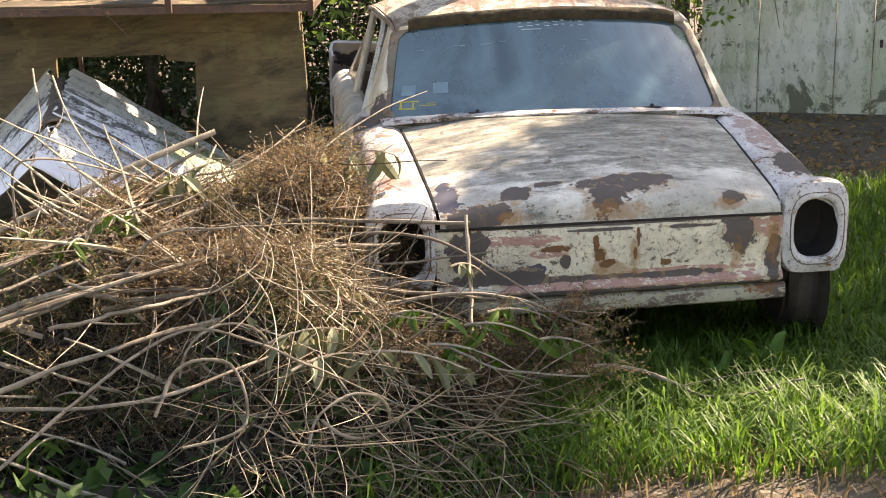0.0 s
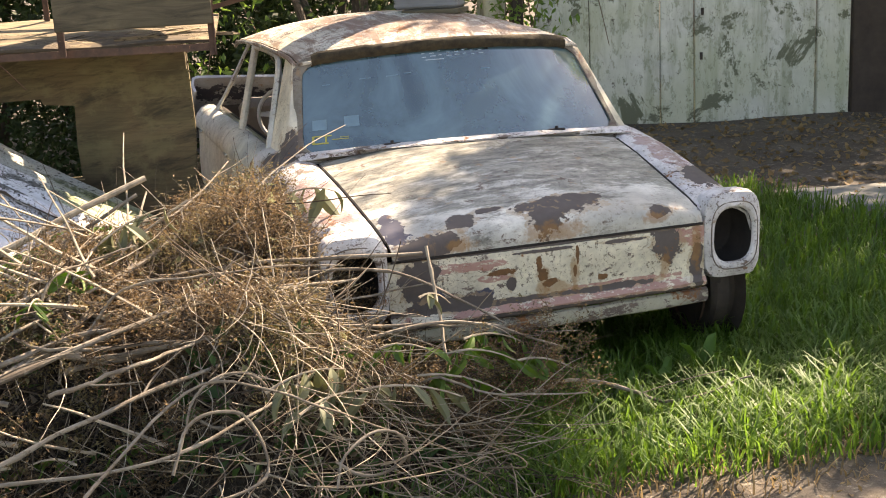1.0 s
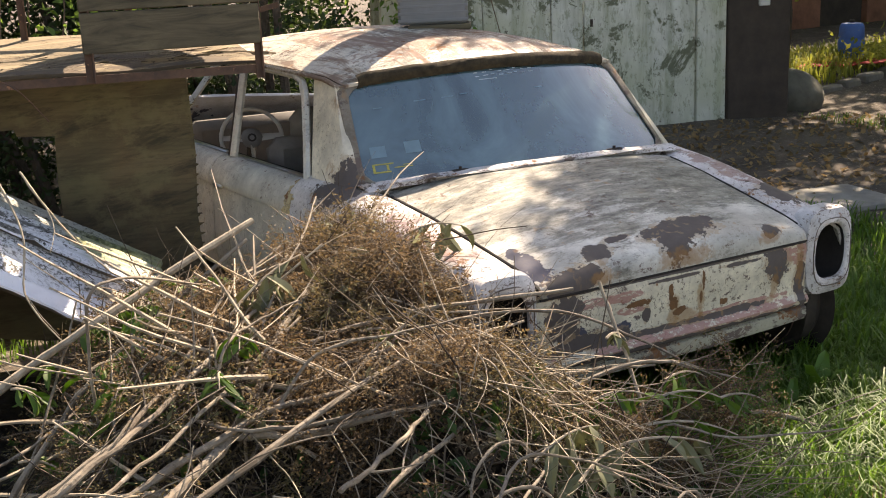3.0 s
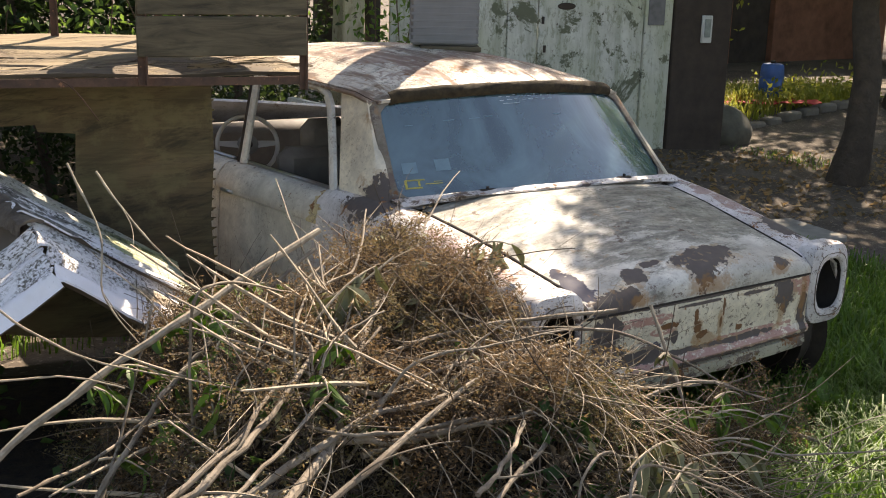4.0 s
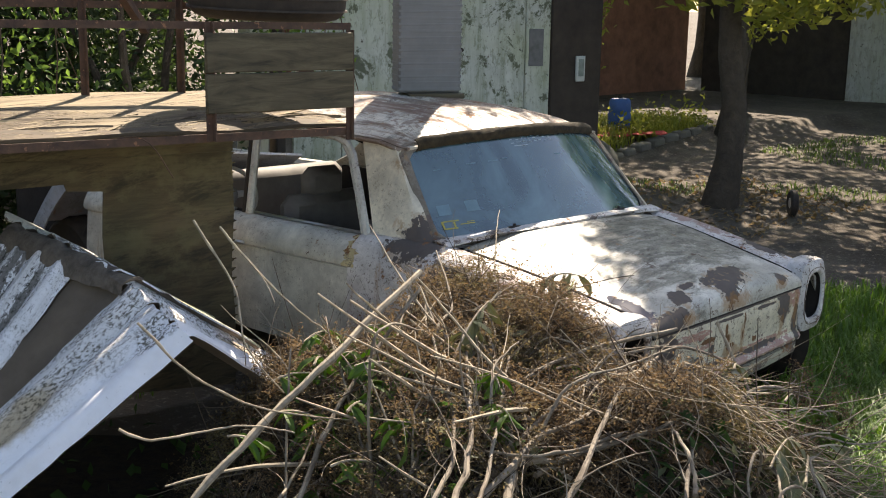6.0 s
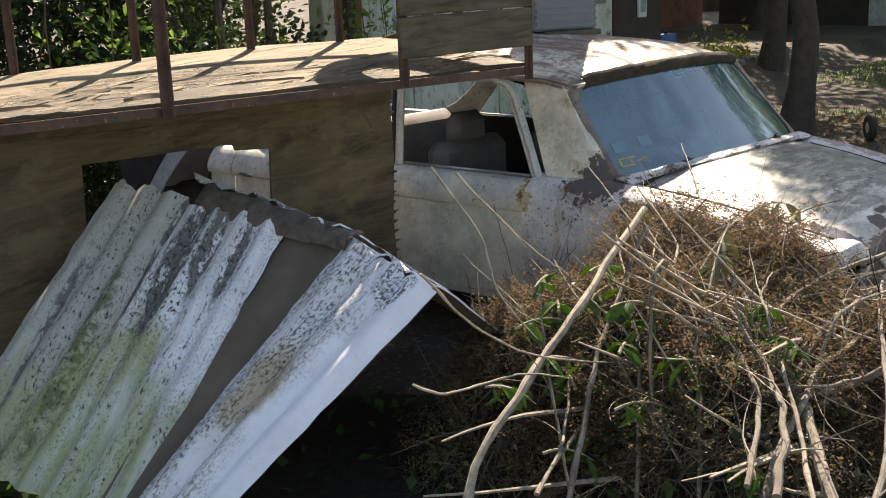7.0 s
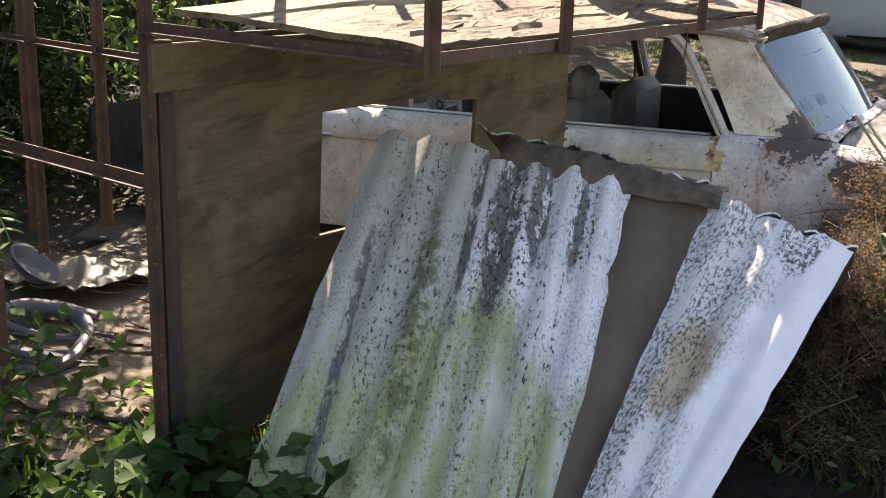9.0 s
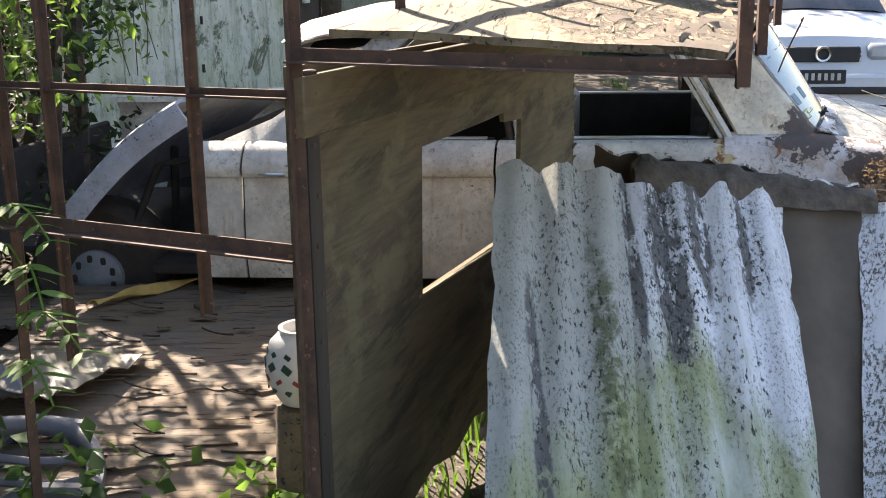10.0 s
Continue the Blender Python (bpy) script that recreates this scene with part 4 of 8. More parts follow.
tube(bm, [(-0.3, 3.70, 0.72), (-0.3, 3.72, 0.3)], 0.018, 6)
part("trunk_strut", bm, dark_hollow, car)
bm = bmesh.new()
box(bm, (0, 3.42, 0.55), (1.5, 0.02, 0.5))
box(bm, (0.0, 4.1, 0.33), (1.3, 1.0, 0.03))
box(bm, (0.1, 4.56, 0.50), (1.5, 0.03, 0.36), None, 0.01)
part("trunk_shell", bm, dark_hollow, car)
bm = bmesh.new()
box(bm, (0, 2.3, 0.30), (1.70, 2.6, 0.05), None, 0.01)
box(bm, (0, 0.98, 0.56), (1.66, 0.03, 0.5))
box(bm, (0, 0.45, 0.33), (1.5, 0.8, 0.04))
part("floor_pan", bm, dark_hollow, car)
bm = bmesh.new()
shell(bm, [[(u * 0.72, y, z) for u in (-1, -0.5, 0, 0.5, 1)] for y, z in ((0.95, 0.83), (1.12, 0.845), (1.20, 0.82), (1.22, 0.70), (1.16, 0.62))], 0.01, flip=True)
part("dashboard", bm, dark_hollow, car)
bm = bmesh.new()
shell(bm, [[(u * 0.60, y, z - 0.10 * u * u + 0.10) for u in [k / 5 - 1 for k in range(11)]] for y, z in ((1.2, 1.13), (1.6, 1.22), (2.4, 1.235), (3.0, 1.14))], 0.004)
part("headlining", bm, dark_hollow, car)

# seats
for sx in (-0.40, 0.36):
    bm = bmesh.new()
    box(bm, (sx, 1.75, 0.47), (0.52, 0.5, 0.16), None, 0.05)
    box(bm, (sx, 2.02, 0.68), (0.50, 0.13, 0.44), None, 0.05)
    seat = part("seat", bm, seat_vinyl, car)
    if sx < 0:
        bm = bmesh.new()
        box(bm, (sx, 2.03, 0.945), (0.25, 0.10, 0.17), None, 0.045)
        part("headrest", bm, seat_vinyl, seat)
bm = bmesh.new()
box(bm, (0, 2.85, 0.46), (1.3, 0.5, 0.16), None, 0.05)
box(bm, (0, 3.1, 0.66), (1.3, 0.14, 0.42), None, 0.05)
part("rear_seat", bm, seat_vinyl, car)

# steering wheel
bm = bmesh.new()
mw = pose(-0.44, 2.73, 0.80, 74, 0, -18)
ring = [mw @ Vector((0.155 * math.cos(a), 0.155 * math.sin(a), 0)) for a in [math.tau * k / 32 for k in range(33)]]
tube(bm, ring, 0.0115, 8, cap=False)
wheel = part("steering_wheel", bm, white_plastic, car, "pale plastic steering wheel with a dark hub")
bm = bmesh.new()
for a in (0.05, math.pi - 0.05, -math.pi / 2):
    tube(bm, [mw @ Vector((0.03 * math.cos(a), 0.03 * math.sin(a), 0.0)), mw @ Vector((0.15 * math.cos(a), 0.15 * math.sin(a), 0.0))], [0.026, 0.016], 6, flat=0.3)
part("spoke", bm, white_plastic, wheel)
bm = bmesh.new()
lathe(bm, [(0.02, -0.015), (0.052, -0.012), (0.055, 0.01), (0.035, 0.025)], "z", 20)
bmesh.ops.transform(bm, matrix=mw, verts=bm.verts[:])
part("hub", bm, plain("grey_hub_plastic", (0.22, 0.21, 0.20), 0.5, vary=0.2), wheel, "grey hub with a dark centre")
bm = bmesh.new()
lathe(bm, [(0.004, 0.024), (0.022, 0.026), (0.024, 0.022)], "z", 16)
bmesh.ops.transform(bm, matrix=mw, verts=bm.verts[:])
part("horn_button", bm, rubber, wheel)
bm = bmesh.new()
tube(bm, [mw @ Vector((0, 0, 0)), mw @ Vector((0, -0.10, -0.30))], 0.024, 8)
part("steering_column", bm, dark_hollow, car)
bm = bmesh.new()
box(bm, (0.0, 1.20, 1.17), (0.20, 0.02, 0.055), None, 0.008)
tube(bm, [(0, 1.21, 1.18), (0, 1.23, 1.24)], 0.006)
part("rear_view_mirror", bm, dark_hollow, car)


# wheels
def car_wheel(name, cx, cy, steer, parent, r=0.30, w=0.19, high=0.0):
    m = pose(cx, cy, r - 0.045 + high, 0, 0, steer)
    bm = bmesh.new()
    lathe(bm, [(0.19, -w / 2 + 0.01), (0.26, -w / 2), (r - 0.015, -w / 2 + 0.02), (r, -w / 2 + 0.05), (r - 0.006, 0), (r, w / 2 - 0.05), (r - 0.015, w / 2 - 0.02), (0.26, w / 2), (0.19, w / 2 - 0.01)], "x", 36)
    for v in bm.verts:
        v.co = m @ v.co
    tyre = part(name, bm, rubber, parent, "flat perished tyre")
    bm = bmesh.new()
    lathe(bm, [(0.05, -0.05), (0.12, -0.06), (0.17, -0.04), (0.195, -0.075), (0.195, 0.075), (0.17, 0.04), (0.12, 0.06), (0.05, 0.05)], "x", 28)
    for v in bm.verts:
        v.co = m @ v.co
    part("rim", bm, wheel_steel, tyre)


for sx, cy, st in ((0.79, 0.27, -6), (-0.79, 0.27, -6), (0.74, 3.90, 0), (-0.62, 3.90, 0)):
    car_wheel("wheel", sx, cy, st, car, *((0.215, 0.15, 0.10) if cy < 1 else (0.30, 0.19)))

# hubcap of the rear wheel
bm = bmesh.new()
lathe(bm, [(0.02, -0.125), (0.06, -0.12), (0.085, -0.115), (0.115, -0.10), (0.12, -0.08)], "x", 24)
for v in bm.verts:
    v.co = pose(-0.62, 3.90, 0.225) @ v.co
hubcap = part("hubcap", bm, plain("dull_silver_plastic", (0.20, 0.21, 0.23), 0.5, vary=0.3), car, "silver plastic hubcap")
for k in range(9):
    a = math.tau * k / 9
    bm = bmesh.new()
    box(bm, (-0.62 - 0.116, 3.90 + 0.085 * math.cos(a), 0.225 + 0.085 * math.sin(a)), (0.012, 0.024, 0.034), None, 0.006)
    part("slot", bm, dark_hollow, hubcap)

# the whole body sits a little askew
for ob in car.children_recursive:
    for v in ob.data.vertices:
        x, y, z = v.co
        v.co.y = y - x * (0.03 + 0.085 * smooth01(0.15, 0.95, y))

# ---- iron frame, deck and plywood ----
def bar(bm, a, b, w=0.035, t=0.005, spin=0.0):
    """An angle iron from a to b."""
    a, b = Vector(a), Vector(b)
    d = (b - a)
    q = d.to_track_quat("Z", "Y").to_matrix().to_4x4()
    m = Matrix.Translation(a) @ q @ Matrix.Rotation(spin, 4, "Z")
    L = d.length
    box(bm, (0, w / 2, L / 2), (t, w, L), m)
    box(bm, (w / 2 + t / 2, t / 2, L / 2), (w, t, L), m)


F_B, F_C, F_D, F_R = Vector((-2.60, 5.61, 1.31)), Vector((-1.99, 5.49, 1.318)), Vector((-1.07, 5.31, 1.33)), Vector((-0.445, 5.215, 1.30))
P_L, P_R = Vector((-2.475, 6.50, 0)), Vector((-0.53, 5.93, 0))
frame_ob = thing("iron_frame", None, "rusty angle-iron frame carrying a plywood deck and rails", "frame")


def iron_part(name, a, b, w=0.035, spin=0.0):
    bm = bmesh.new()
    bar(bm, a, b, w, 0.005, spin)
    return part(name, bm, iron, frame_ob, smooth=False)


iron_part("front_rail", F_B, F_R, 0.032)
iron_part("end_rail", F_B, (P_L.x, P_L.y, 1.33), 0.03)
iron_part("side_rail", F_R, (-0.42, 5.9, 1.32), 0.04)
UP = Vector((0, 0, 0.43))
for q, w in ((F_B, 0.029), (F_C, 0.028), (F_D, 0.025), (F_R, 0.022)):
    iron_part("post", q - Vector((0, 0, 0.02)), q + UP, w)
iron_part("top_rail", F_B + UP, F_R + UP, 0.028)
iron_part("corner_post", (P_L.x, P_L.y, 0.0), (P_L.x, P_L.y, 1.95), 0.027)

# deck: a bleached sheet, its veneer lifting, the front edge rotten and darkened for shade
def deck_point(u, v):
    a = F_B.lerp(F_R, u) + Vector((0, 0.02, 0.03))
    b = Vector((-2.45, 6.42, 1.385)).lerp(Vector((-0.35, 5.95, 1.41)), u)
    return a.lerp(b, v) + Vector((0, 0, 0.012 * noise.noise((u * 6, v * 3.6, 3)) + 0.03 * math.sin(math.pi * u) * v))


deck = thing("plywood_deck", Matrix.Identity(4), "sun-bleached plywood deck with peeling veneer on the iron frame", "plywood sheet")
bm = bmesh.new()
shell(bm, [[deck_point(i / 24, v / 9) for v in range(10)] for i in range(25)], 0.016, flip=True)
part("sheet", bm, make_deck_ply(), deck)
bm = bmesh.new()
shell(bm, [[deck_point(i / 40, v * 0.035 - 0.004) + Vector((0, 0, 0.004 + 0.006 * noise.noise((i * 0.9, v * 1.4, 6)) * (v < 5))) for v in range(6)] for i in range(41)], 0.012, flip=True)
part("rotten_edge", bm, wood("rotten_shaded_plywood", (0.13, 0.095, 0.06), (3, 14, 14), 0.3), deck, "dark rotten front edge, the rail's shade put into its black")
for k in range(48):
    u, v = R.uniform(0.04, 0.92), abs(R.gauss(0.0, 0.22)) + 0.06
    if v > 0.95:
        continue
    L, W, h = R.uniform(0.05, 0.16), R.uniform(0.02, 0.06), R.uniform(0.004, 0.022)
    bm = bmesh.new()
    shell(bm, [[deck_point(u + L * i / 5, v + W * (j / 3 - 0.5) * (1 - abs(i / 2.5 - 1) ** 1.5 * 0.85) * (1 + 0.7 * noise.noise((i * 0.9, j, k)))) + Vector((0, 0, 0.007 + h * ((i / 5) ** 2 if k % 2 else (j / 3) ** 2))) for j in range(4)] for i in range(6)], 0.004, flip=True)
    part("veneer_flake", bm, ply_top, deck)

# plywood side with its cut-out
ax = (P_R - P_L)
L = ax.length
mp = Matrix.Translation(P_L) @ Matrix.Rotation(math.atan2(ax.y, ax.x), 4, "Z")
panel = thing("plywood_wall", mp, "damp dark-brown plywood wall with a window cut in it", "plywood wall")
bm = bmesh.new()
plate(bm, [(0, 0.0), (0.22, 0.03), (0.30, 0.06), (0.41, 0.10), (0.52, 0.07), (0.70, 0.12), (0.86, 0.09), (1.02, 0.15), (1.3, 0.10), (L, 0.06), (L + 0.006, 0.4), (L - 0.008, 0.62), (L + 0.01, 0.9), (L, 1.30), (0, 1.32)], 0.016, None, [[(0.645, 0.65), (1.44, 0.66), (1.435, 0.82), (1.445, 1.02), (1.29, 1.03), (1.28, 1.06), (1.1, 1.055), (0.66, 1.05)]])
part("sheet", bm, ply_dark, panel, smooth=False)
bm = bmesh.new()
box(bm, (0.045, -0.014, 0.70), (0.05, 0.026, 1.22), None, 0.004)
batten = part("batten", bm, wood("black_damp_batten", (0.075, 0.058, 0.042), (14, 14, 1.2), 0.4), panel, "dark nailed edge batten")
for k in range(11):
    bm = bmesh.new()
    box(bm, (0.045 + 0.006 * (-1) ** k, -0.029, 0.16 + 0.11 * k), (0.012, 0.004, 0.012), None, 0.003)
    part("nail_head", bm, iron, batten)
bm = bmesh.new()
box(bm, (L * 0.5, -0.016, 1.235), (L, 0.03, 0.13), None, 0.004)
part("top_board", bm, ply_dark, panel)
# lower edge in paler wood: the sunlight on it is put into colour
bm = bmesh.new()
tube(bm, [(0.62 + 0.83 * i / 20, -0.003, 0.648 + 0.004 * noise.noise((i, 0, 2))) for i in range(21)], 0.005, 5)
part("torn_edge", bm, ply_top, panel, "splintered lower edge of the cut-out, sunlight put into its pale wood")
for k in range(26):
    z = 0.12 + 0.045 * k
    bm = bmesh.new()
    shell(bm, [[(L - 0.01 + 0.022 * i / 2 * (0.5 + R.random() * 0.8), -0.002 - 0.003 * i, z + 0.010 * (j - 1) * (1 - 0.4 * i) + 0.004 * i) for j in range(3)] for i in range(3)], 0.003)
    part("splinter", bm, ply_dark, panel)

# plank box side
bx = thing("plank_side", None, "two grey weathered planks bolted across the iron rail", "planks")
ax2 = (F_R - F_D)
m2 = Matrix.Translation(F_D) @ Matrix.Rotation(math.atan2(ax2.y, ax2.x), 4, "Z")
for z0, z1 in ((0.085, 0.235), (0.24, 0.39)):
    bm = bmesh.new()
    box(bm, (ax2.length / 2 - 0.015, -0.014, (z0 + z1) / 2), (ax2.length + 0.03, 0.022, z1 - z0), m2, 0.004)
    part("plank", bm, plank_grey, bx)

# corrugated sheets
def wave_sheet(name, A, B, C, D, waves, amp, mat, label, cat="roofing sheet", seam=2.0):
    """Corrugated between top edge A-B and bottom edge D-C, waves running down."""
    A, B, C, D = (Vector(q) for q in (A, B, C, D))
    nrm = (B - A).cross(D - A).normalized()
    n = waves * 8
    bm = bmesh.new()
    ex = (B - A).normalized()
    ey = nrm.cross(ex)
    m = Matrix((ex, ey, nrm)).transposed().to_4x4()
    m.translation = A
    inv = m.inverted()
    rows = []
    for i in range(n + 1):
        u = i / n
        t, b = A.lerp(B, u), D.lerp(C, u)
        off = amp * math.cos(u * waves * math.tau) * (0.75 + 0.35 * noise.noise((u * 9, 1, 1))) + (0.013 if u > seam else 0.0)
        row = []
        for v in range(17):
            p = t.lerp(b, v / 16) + nrm * (off + 0.012 * noise.noise((u * 3, v * 0.2, 4)))
            if v in (0, 16):
                p += (b - t) * (0.016 * noise.noise((u * 11, v, 9)) + 0.012 * noise.noise((u * 40, v, 2)) + (0.02 if u > seam and v == 0 else 0.0))
            if i in (0, n):
                p += (B - A) * 0.030 * noise.noise((v * 1.3, i, 5))
            row.append(inv @ p)
        rows.append(row)
    shell(bm, rows, 0.007)
    bm.normal_update()
    # downward faces get the dark brown, shade put into their colour
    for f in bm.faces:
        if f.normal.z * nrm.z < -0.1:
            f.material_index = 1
    ob = solo(name, bm, mat, label, cat, m=m)
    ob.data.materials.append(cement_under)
    return ob


SHELTER = "sheets of the lean-to shelter"
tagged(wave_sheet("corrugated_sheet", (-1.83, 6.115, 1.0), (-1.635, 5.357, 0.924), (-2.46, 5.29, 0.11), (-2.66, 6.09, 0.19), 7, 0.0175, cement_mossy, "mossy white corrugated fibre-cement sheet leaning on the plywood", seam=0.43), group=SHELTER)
tagged(wave_sheet("corrugated_sheet", (-1.577, 5.125, 0.865), (-1.602, 4.705, 0.754), (-2.40, 4.985, 0.13), (-2.53, 5.262, 0.105), 3, 0.019, cement_pale, "pale lichen-spotted corrugated sheet standing askew"), group=SHELTER)
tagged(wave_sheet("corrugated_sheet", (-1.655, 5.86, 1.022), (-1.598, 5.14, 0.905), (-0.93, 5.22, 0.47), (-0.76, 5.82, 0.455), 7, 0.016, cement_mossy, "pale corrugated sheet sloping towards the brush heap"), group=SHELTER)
tagged(wave_sheet("corrugated_sheet", (-1.570, 5.18, 0.875), (-1.598, 4.70, 0.756), (-0.93, 4.80, 0.27), (-0.80, 5.28, 0.375), 4, 0.020, cement_pale, "sunlit white corrugated sheet sinking into the brush heap"), group=SHELTER)
# dull brown board between the two
bm = bmesh.new()
rows = []
for i in range(25):
    u = i / 24
    t = Vector((-1.655, 5.48, 0.925)).lerp(Vector((-1.575, 5.10, 0.862)), u)
    b = Vector((-2.50, 5.42, 0.10)).lerp(Vector((-2.47, 5.20, 0.10)), u)
    rows.append([t.lerp(b, v / 8) + Vector((0.012, 0, -0.016)) + Vector((-0.7, 0, 0.7)) * (0.007 * math.cos(u * 13) + 0.008 * noise.noise((u * 3, v * 0.5, 1))) for v in range(9)])
shell(bm, rows, 0.006)
tagged(solo("brown_board", bm, cement_under, "dull brown fibre board between the corrugated sheets", "board"), group=SHELTER)
# ridge capping
bm = bmesh.new()
rows = []
for i in range(27):
    u = i / 26
    c = Vector((-1.69, 5.76, 0.945)).lerp(Vector((-1.575, 5.09, 0.868)), u) + Vector((0, 0, 0.014 * noise.noise((u * 9, 0, 0))))
    h = (0.068 - 0.045 * u) * (1 + 0.22 * noise.noise((u * 13, 4, 0))) * smooth01(-0.10, 0.10, u)
    rag = 0.025 * noise.noise((u * 19, 7, 0))
    rows.append([c + Vector((-0.06 + rag, 0, -0.035)), c + Vector((-0.045, 0, h * 0.35)), c + Vector((-0.02, 0, h * 0.85)), c + Vector((0.005, 0, h)), c + Vector((0.02, 0, h * 0.9)), c + Vector((0.03, 0, h * 0.65)), c + Vector((0.035 + 0.01 * noise.noise((u * 14, 5, 0)), 0, h * 0.3))])
rows = [[p + noise.noise_vector(p * 17.0) * 0.012 for p in row] for row in rows]
shell(bm, rows, 0.010)
tagged(solo("ridge_capping", bm, cement_cap, "chipped grey ridge capping over the shelter", "roofing sheet"), group=SHELTER)


# ---- gate, pillar and what lies behind ----
def peeling(name, c, under, at=0.55, scale=2.2):
    a = Mat(name, 0.9)
    col = a.mix(a.ramp(a.noise(6, 6, 0.65), (0.35, 0.0), (0.7, 1.0)), c, tuple(q * 0.75 for q in c))
    run = a.noise(1.0, 6, 0.65, a.scaled((9, 9, 1.1)))
    col = a.mix(a.math("MULTIPLY", a.step(run, 0.55, 0.11), 0.6), col, under)
    wash = a.math("MULTIPLY", a.step(a.noise(1.3, 5, 0.6), 0.50, 0.14), 0.6)
    col = a.mix(wash, col, tuple(0.5 * (p + q) * f for p, q, f in zip(c, under, (0.95, 1.0, 0.8))))
    mott = a.step(a.noise(1.0, 9, 0.78, a.scaled((13, 13, 6))), 0.545, 0.03)
    col = a.mix(a.math("MULTIPLY", mott, 0.6), col, tuple(q * 0.9 for q in under))
    k = a.step(a.noise(scale, 9, 0.75, None, 0.4), at + 0.055, 0.02)
    col = a.mix(k, col, tuple(q * 0.55 for q in under))
    k2 = a.step(a.noise(13, 7, 0.72), 0.63, 0.03)
    col = a.mix(k2, col, (0.10, 0.085, 0.065))
    a.bump(k, 0.4, 0.004)
    a.bump(a.noise(30, 5), 0.3, 0.004)
    return a.done(col)


gate_paint = peeling("peeling_pale_green_paint", (0.64, 0.66, 0.60), (0.25, 0.27, 0.18), 0.52)
brown_dark = plain("dark_creosoted_wood", (0.055, 0.042, 0.033), 0.9, vary=0.3, scale=6)
mg = Matrix.Translation((2.50, 9.17, 0.1)) @ Matrix.Rotation(math.atan2(-0.30, 1.0), 4, "Z")
gate = thing("sheet_gate", mg, "tall sheet-metal gate with peeling pale green paint", "gate", kind="structure")
for x0, x1, z1 in ((0.0, 0.44, 2.8), (0.446, 1.02, 2.85), (1.026, 1.30, 2.85), (1.31, 2.30, 2.8)):
    bm = bmesh.new()
    box(bm, ((x0 + x1) / 2, 0.02, z1 / 2), (x1 - x0, 0.035, z1), None, 0.006)
    part("gate_leaf", bm, gate_paint, gate)
bm = bmesh.new()
box(bm, (2.45, 0.03, 1.4), (0.27, 0.06, 2.8), None, 0.008)
part("gate_post", bm, gate_paint, gate)
for x, z in ((1.36, 1.45), (1.37, 0.98), (1.36, 0.62), (1.345, 1.22)):
    bm = bmesh.new()
    tube(bm, [(x, -0.006, z - 0.03), (x, -0.006, z + 0.03)], 0.012, 6)
    part("hinge", bm, brown_dark, gate)
bm = bmesh.new()
lathe(bm, [(0.02, -0.012), (0.045, -0.01), (0.05, 0.0)], "y", 14)
for v in bm.verts:
    v.co = Vector((1.56 + v.co.x * 1.7, v.co.y - 0.002, 1.34 + v.co.z * 0.6))
part("letter_slot", bm, brown_dark, gate)
bm = bmesh.new()
box(bm, (2.42, -0.006, 1.36), (0.16, 0.01, 0.34), None, 0.003)
part("bare_patch", bm, plain("bare_grey_sheet", (0.17, 0.17, 0.17), 0.7), gate)

mpil = Matrix.Translation((4.98, 8.42, 0.1)) @ Matrix.Rotation(math.atan2(-0.30, 1.0), 4, "Z")
pillar = thing("gate_pillar", mpil, "dark timber-clad pillar with a small white meter box", "pillar")
bm = bmesh.new()
box(bm, (0.30, 0.2, 1.6), (0.58, 0.4, 3.2), None, 0.012)
part("post", bm, brown_dark, pillar)
bm = bmesh.new()
box(bm, (0.33, -0.015, 1.16), (0.10, 0.03, 0.24), None, 0.006)
mbox = part("meter_box", bm, plain("grubby_white_plastic", (0.55, 0.57, 0.55), 0.5, vary=0.15), pillar)
bm = bmesh.new()
box(bm, (0.33, -0.033, 1.17), (0.06, 0.008, 0.16), None, 0.002)
part("dial_window", bm, plain("dim_grey_window", (0.24, 0.28, 0.26), 0.3), mbox)

# pale post left of the gate
bm = bmesh.new()
box(bm, (0, 0, 1.45), (0.20, 0.18, 2.9), Matrix.Translation((2.12, 9.25, 0.05)) @ Matrix.Rotation(0.03, 4, "Y"), 0.012)
solo("pale_post", bm, peeling("limewashed_post", (0.60, 0.56, 0.46), (0.36, 0.30, 0.2)), "pale limewashed wooden gate post among the foliage", "post")
bm = bmesh.new()
box(bm, (0, 0, 1.5), (0.10, 0.10, 3.0), Matrix.Translation((2.34, 9.18, 0.05)), 0.01)
solo("dark_post", bm, brown_dark, "dark narrow wooden post beside the gate", "post")

# grey box on the roof of the sedan
mb = Matrix.Translation((0.675, 5.835, 1.375)) @ Matrix.Rotation(radians(-31), 4, "Z")
grey_box = plain("ribbed_grey_plastic", (0.22, 0.22, 0.215), 0.7, vary=0.12, scale=6)
rb = thing("grey_bin", mb, "upright grey ribbed plastic bin standing on the car roof", "bin")
bm = bmesh.new()
box(bm, (0, 0.08, 0.46), (0.335, 0.15, 0.90), None, 0.012)
part("body", bm, grey_box, rb)
for k in range(26):
    bm = bmesh.new()
    box(bm, (0, 0.08, 0.03 + 0.033 * k), (0.338, 0.153, 0.014), None, 0.002)
    part("rib", bm, grey_box, rb)
bm = bmesh.new()
box(bm, (0.03, 0.08, -0.004), (0.30, 0.22, 0.025), None, 0.004)
part("base_board", bm, plank_grey, rb)

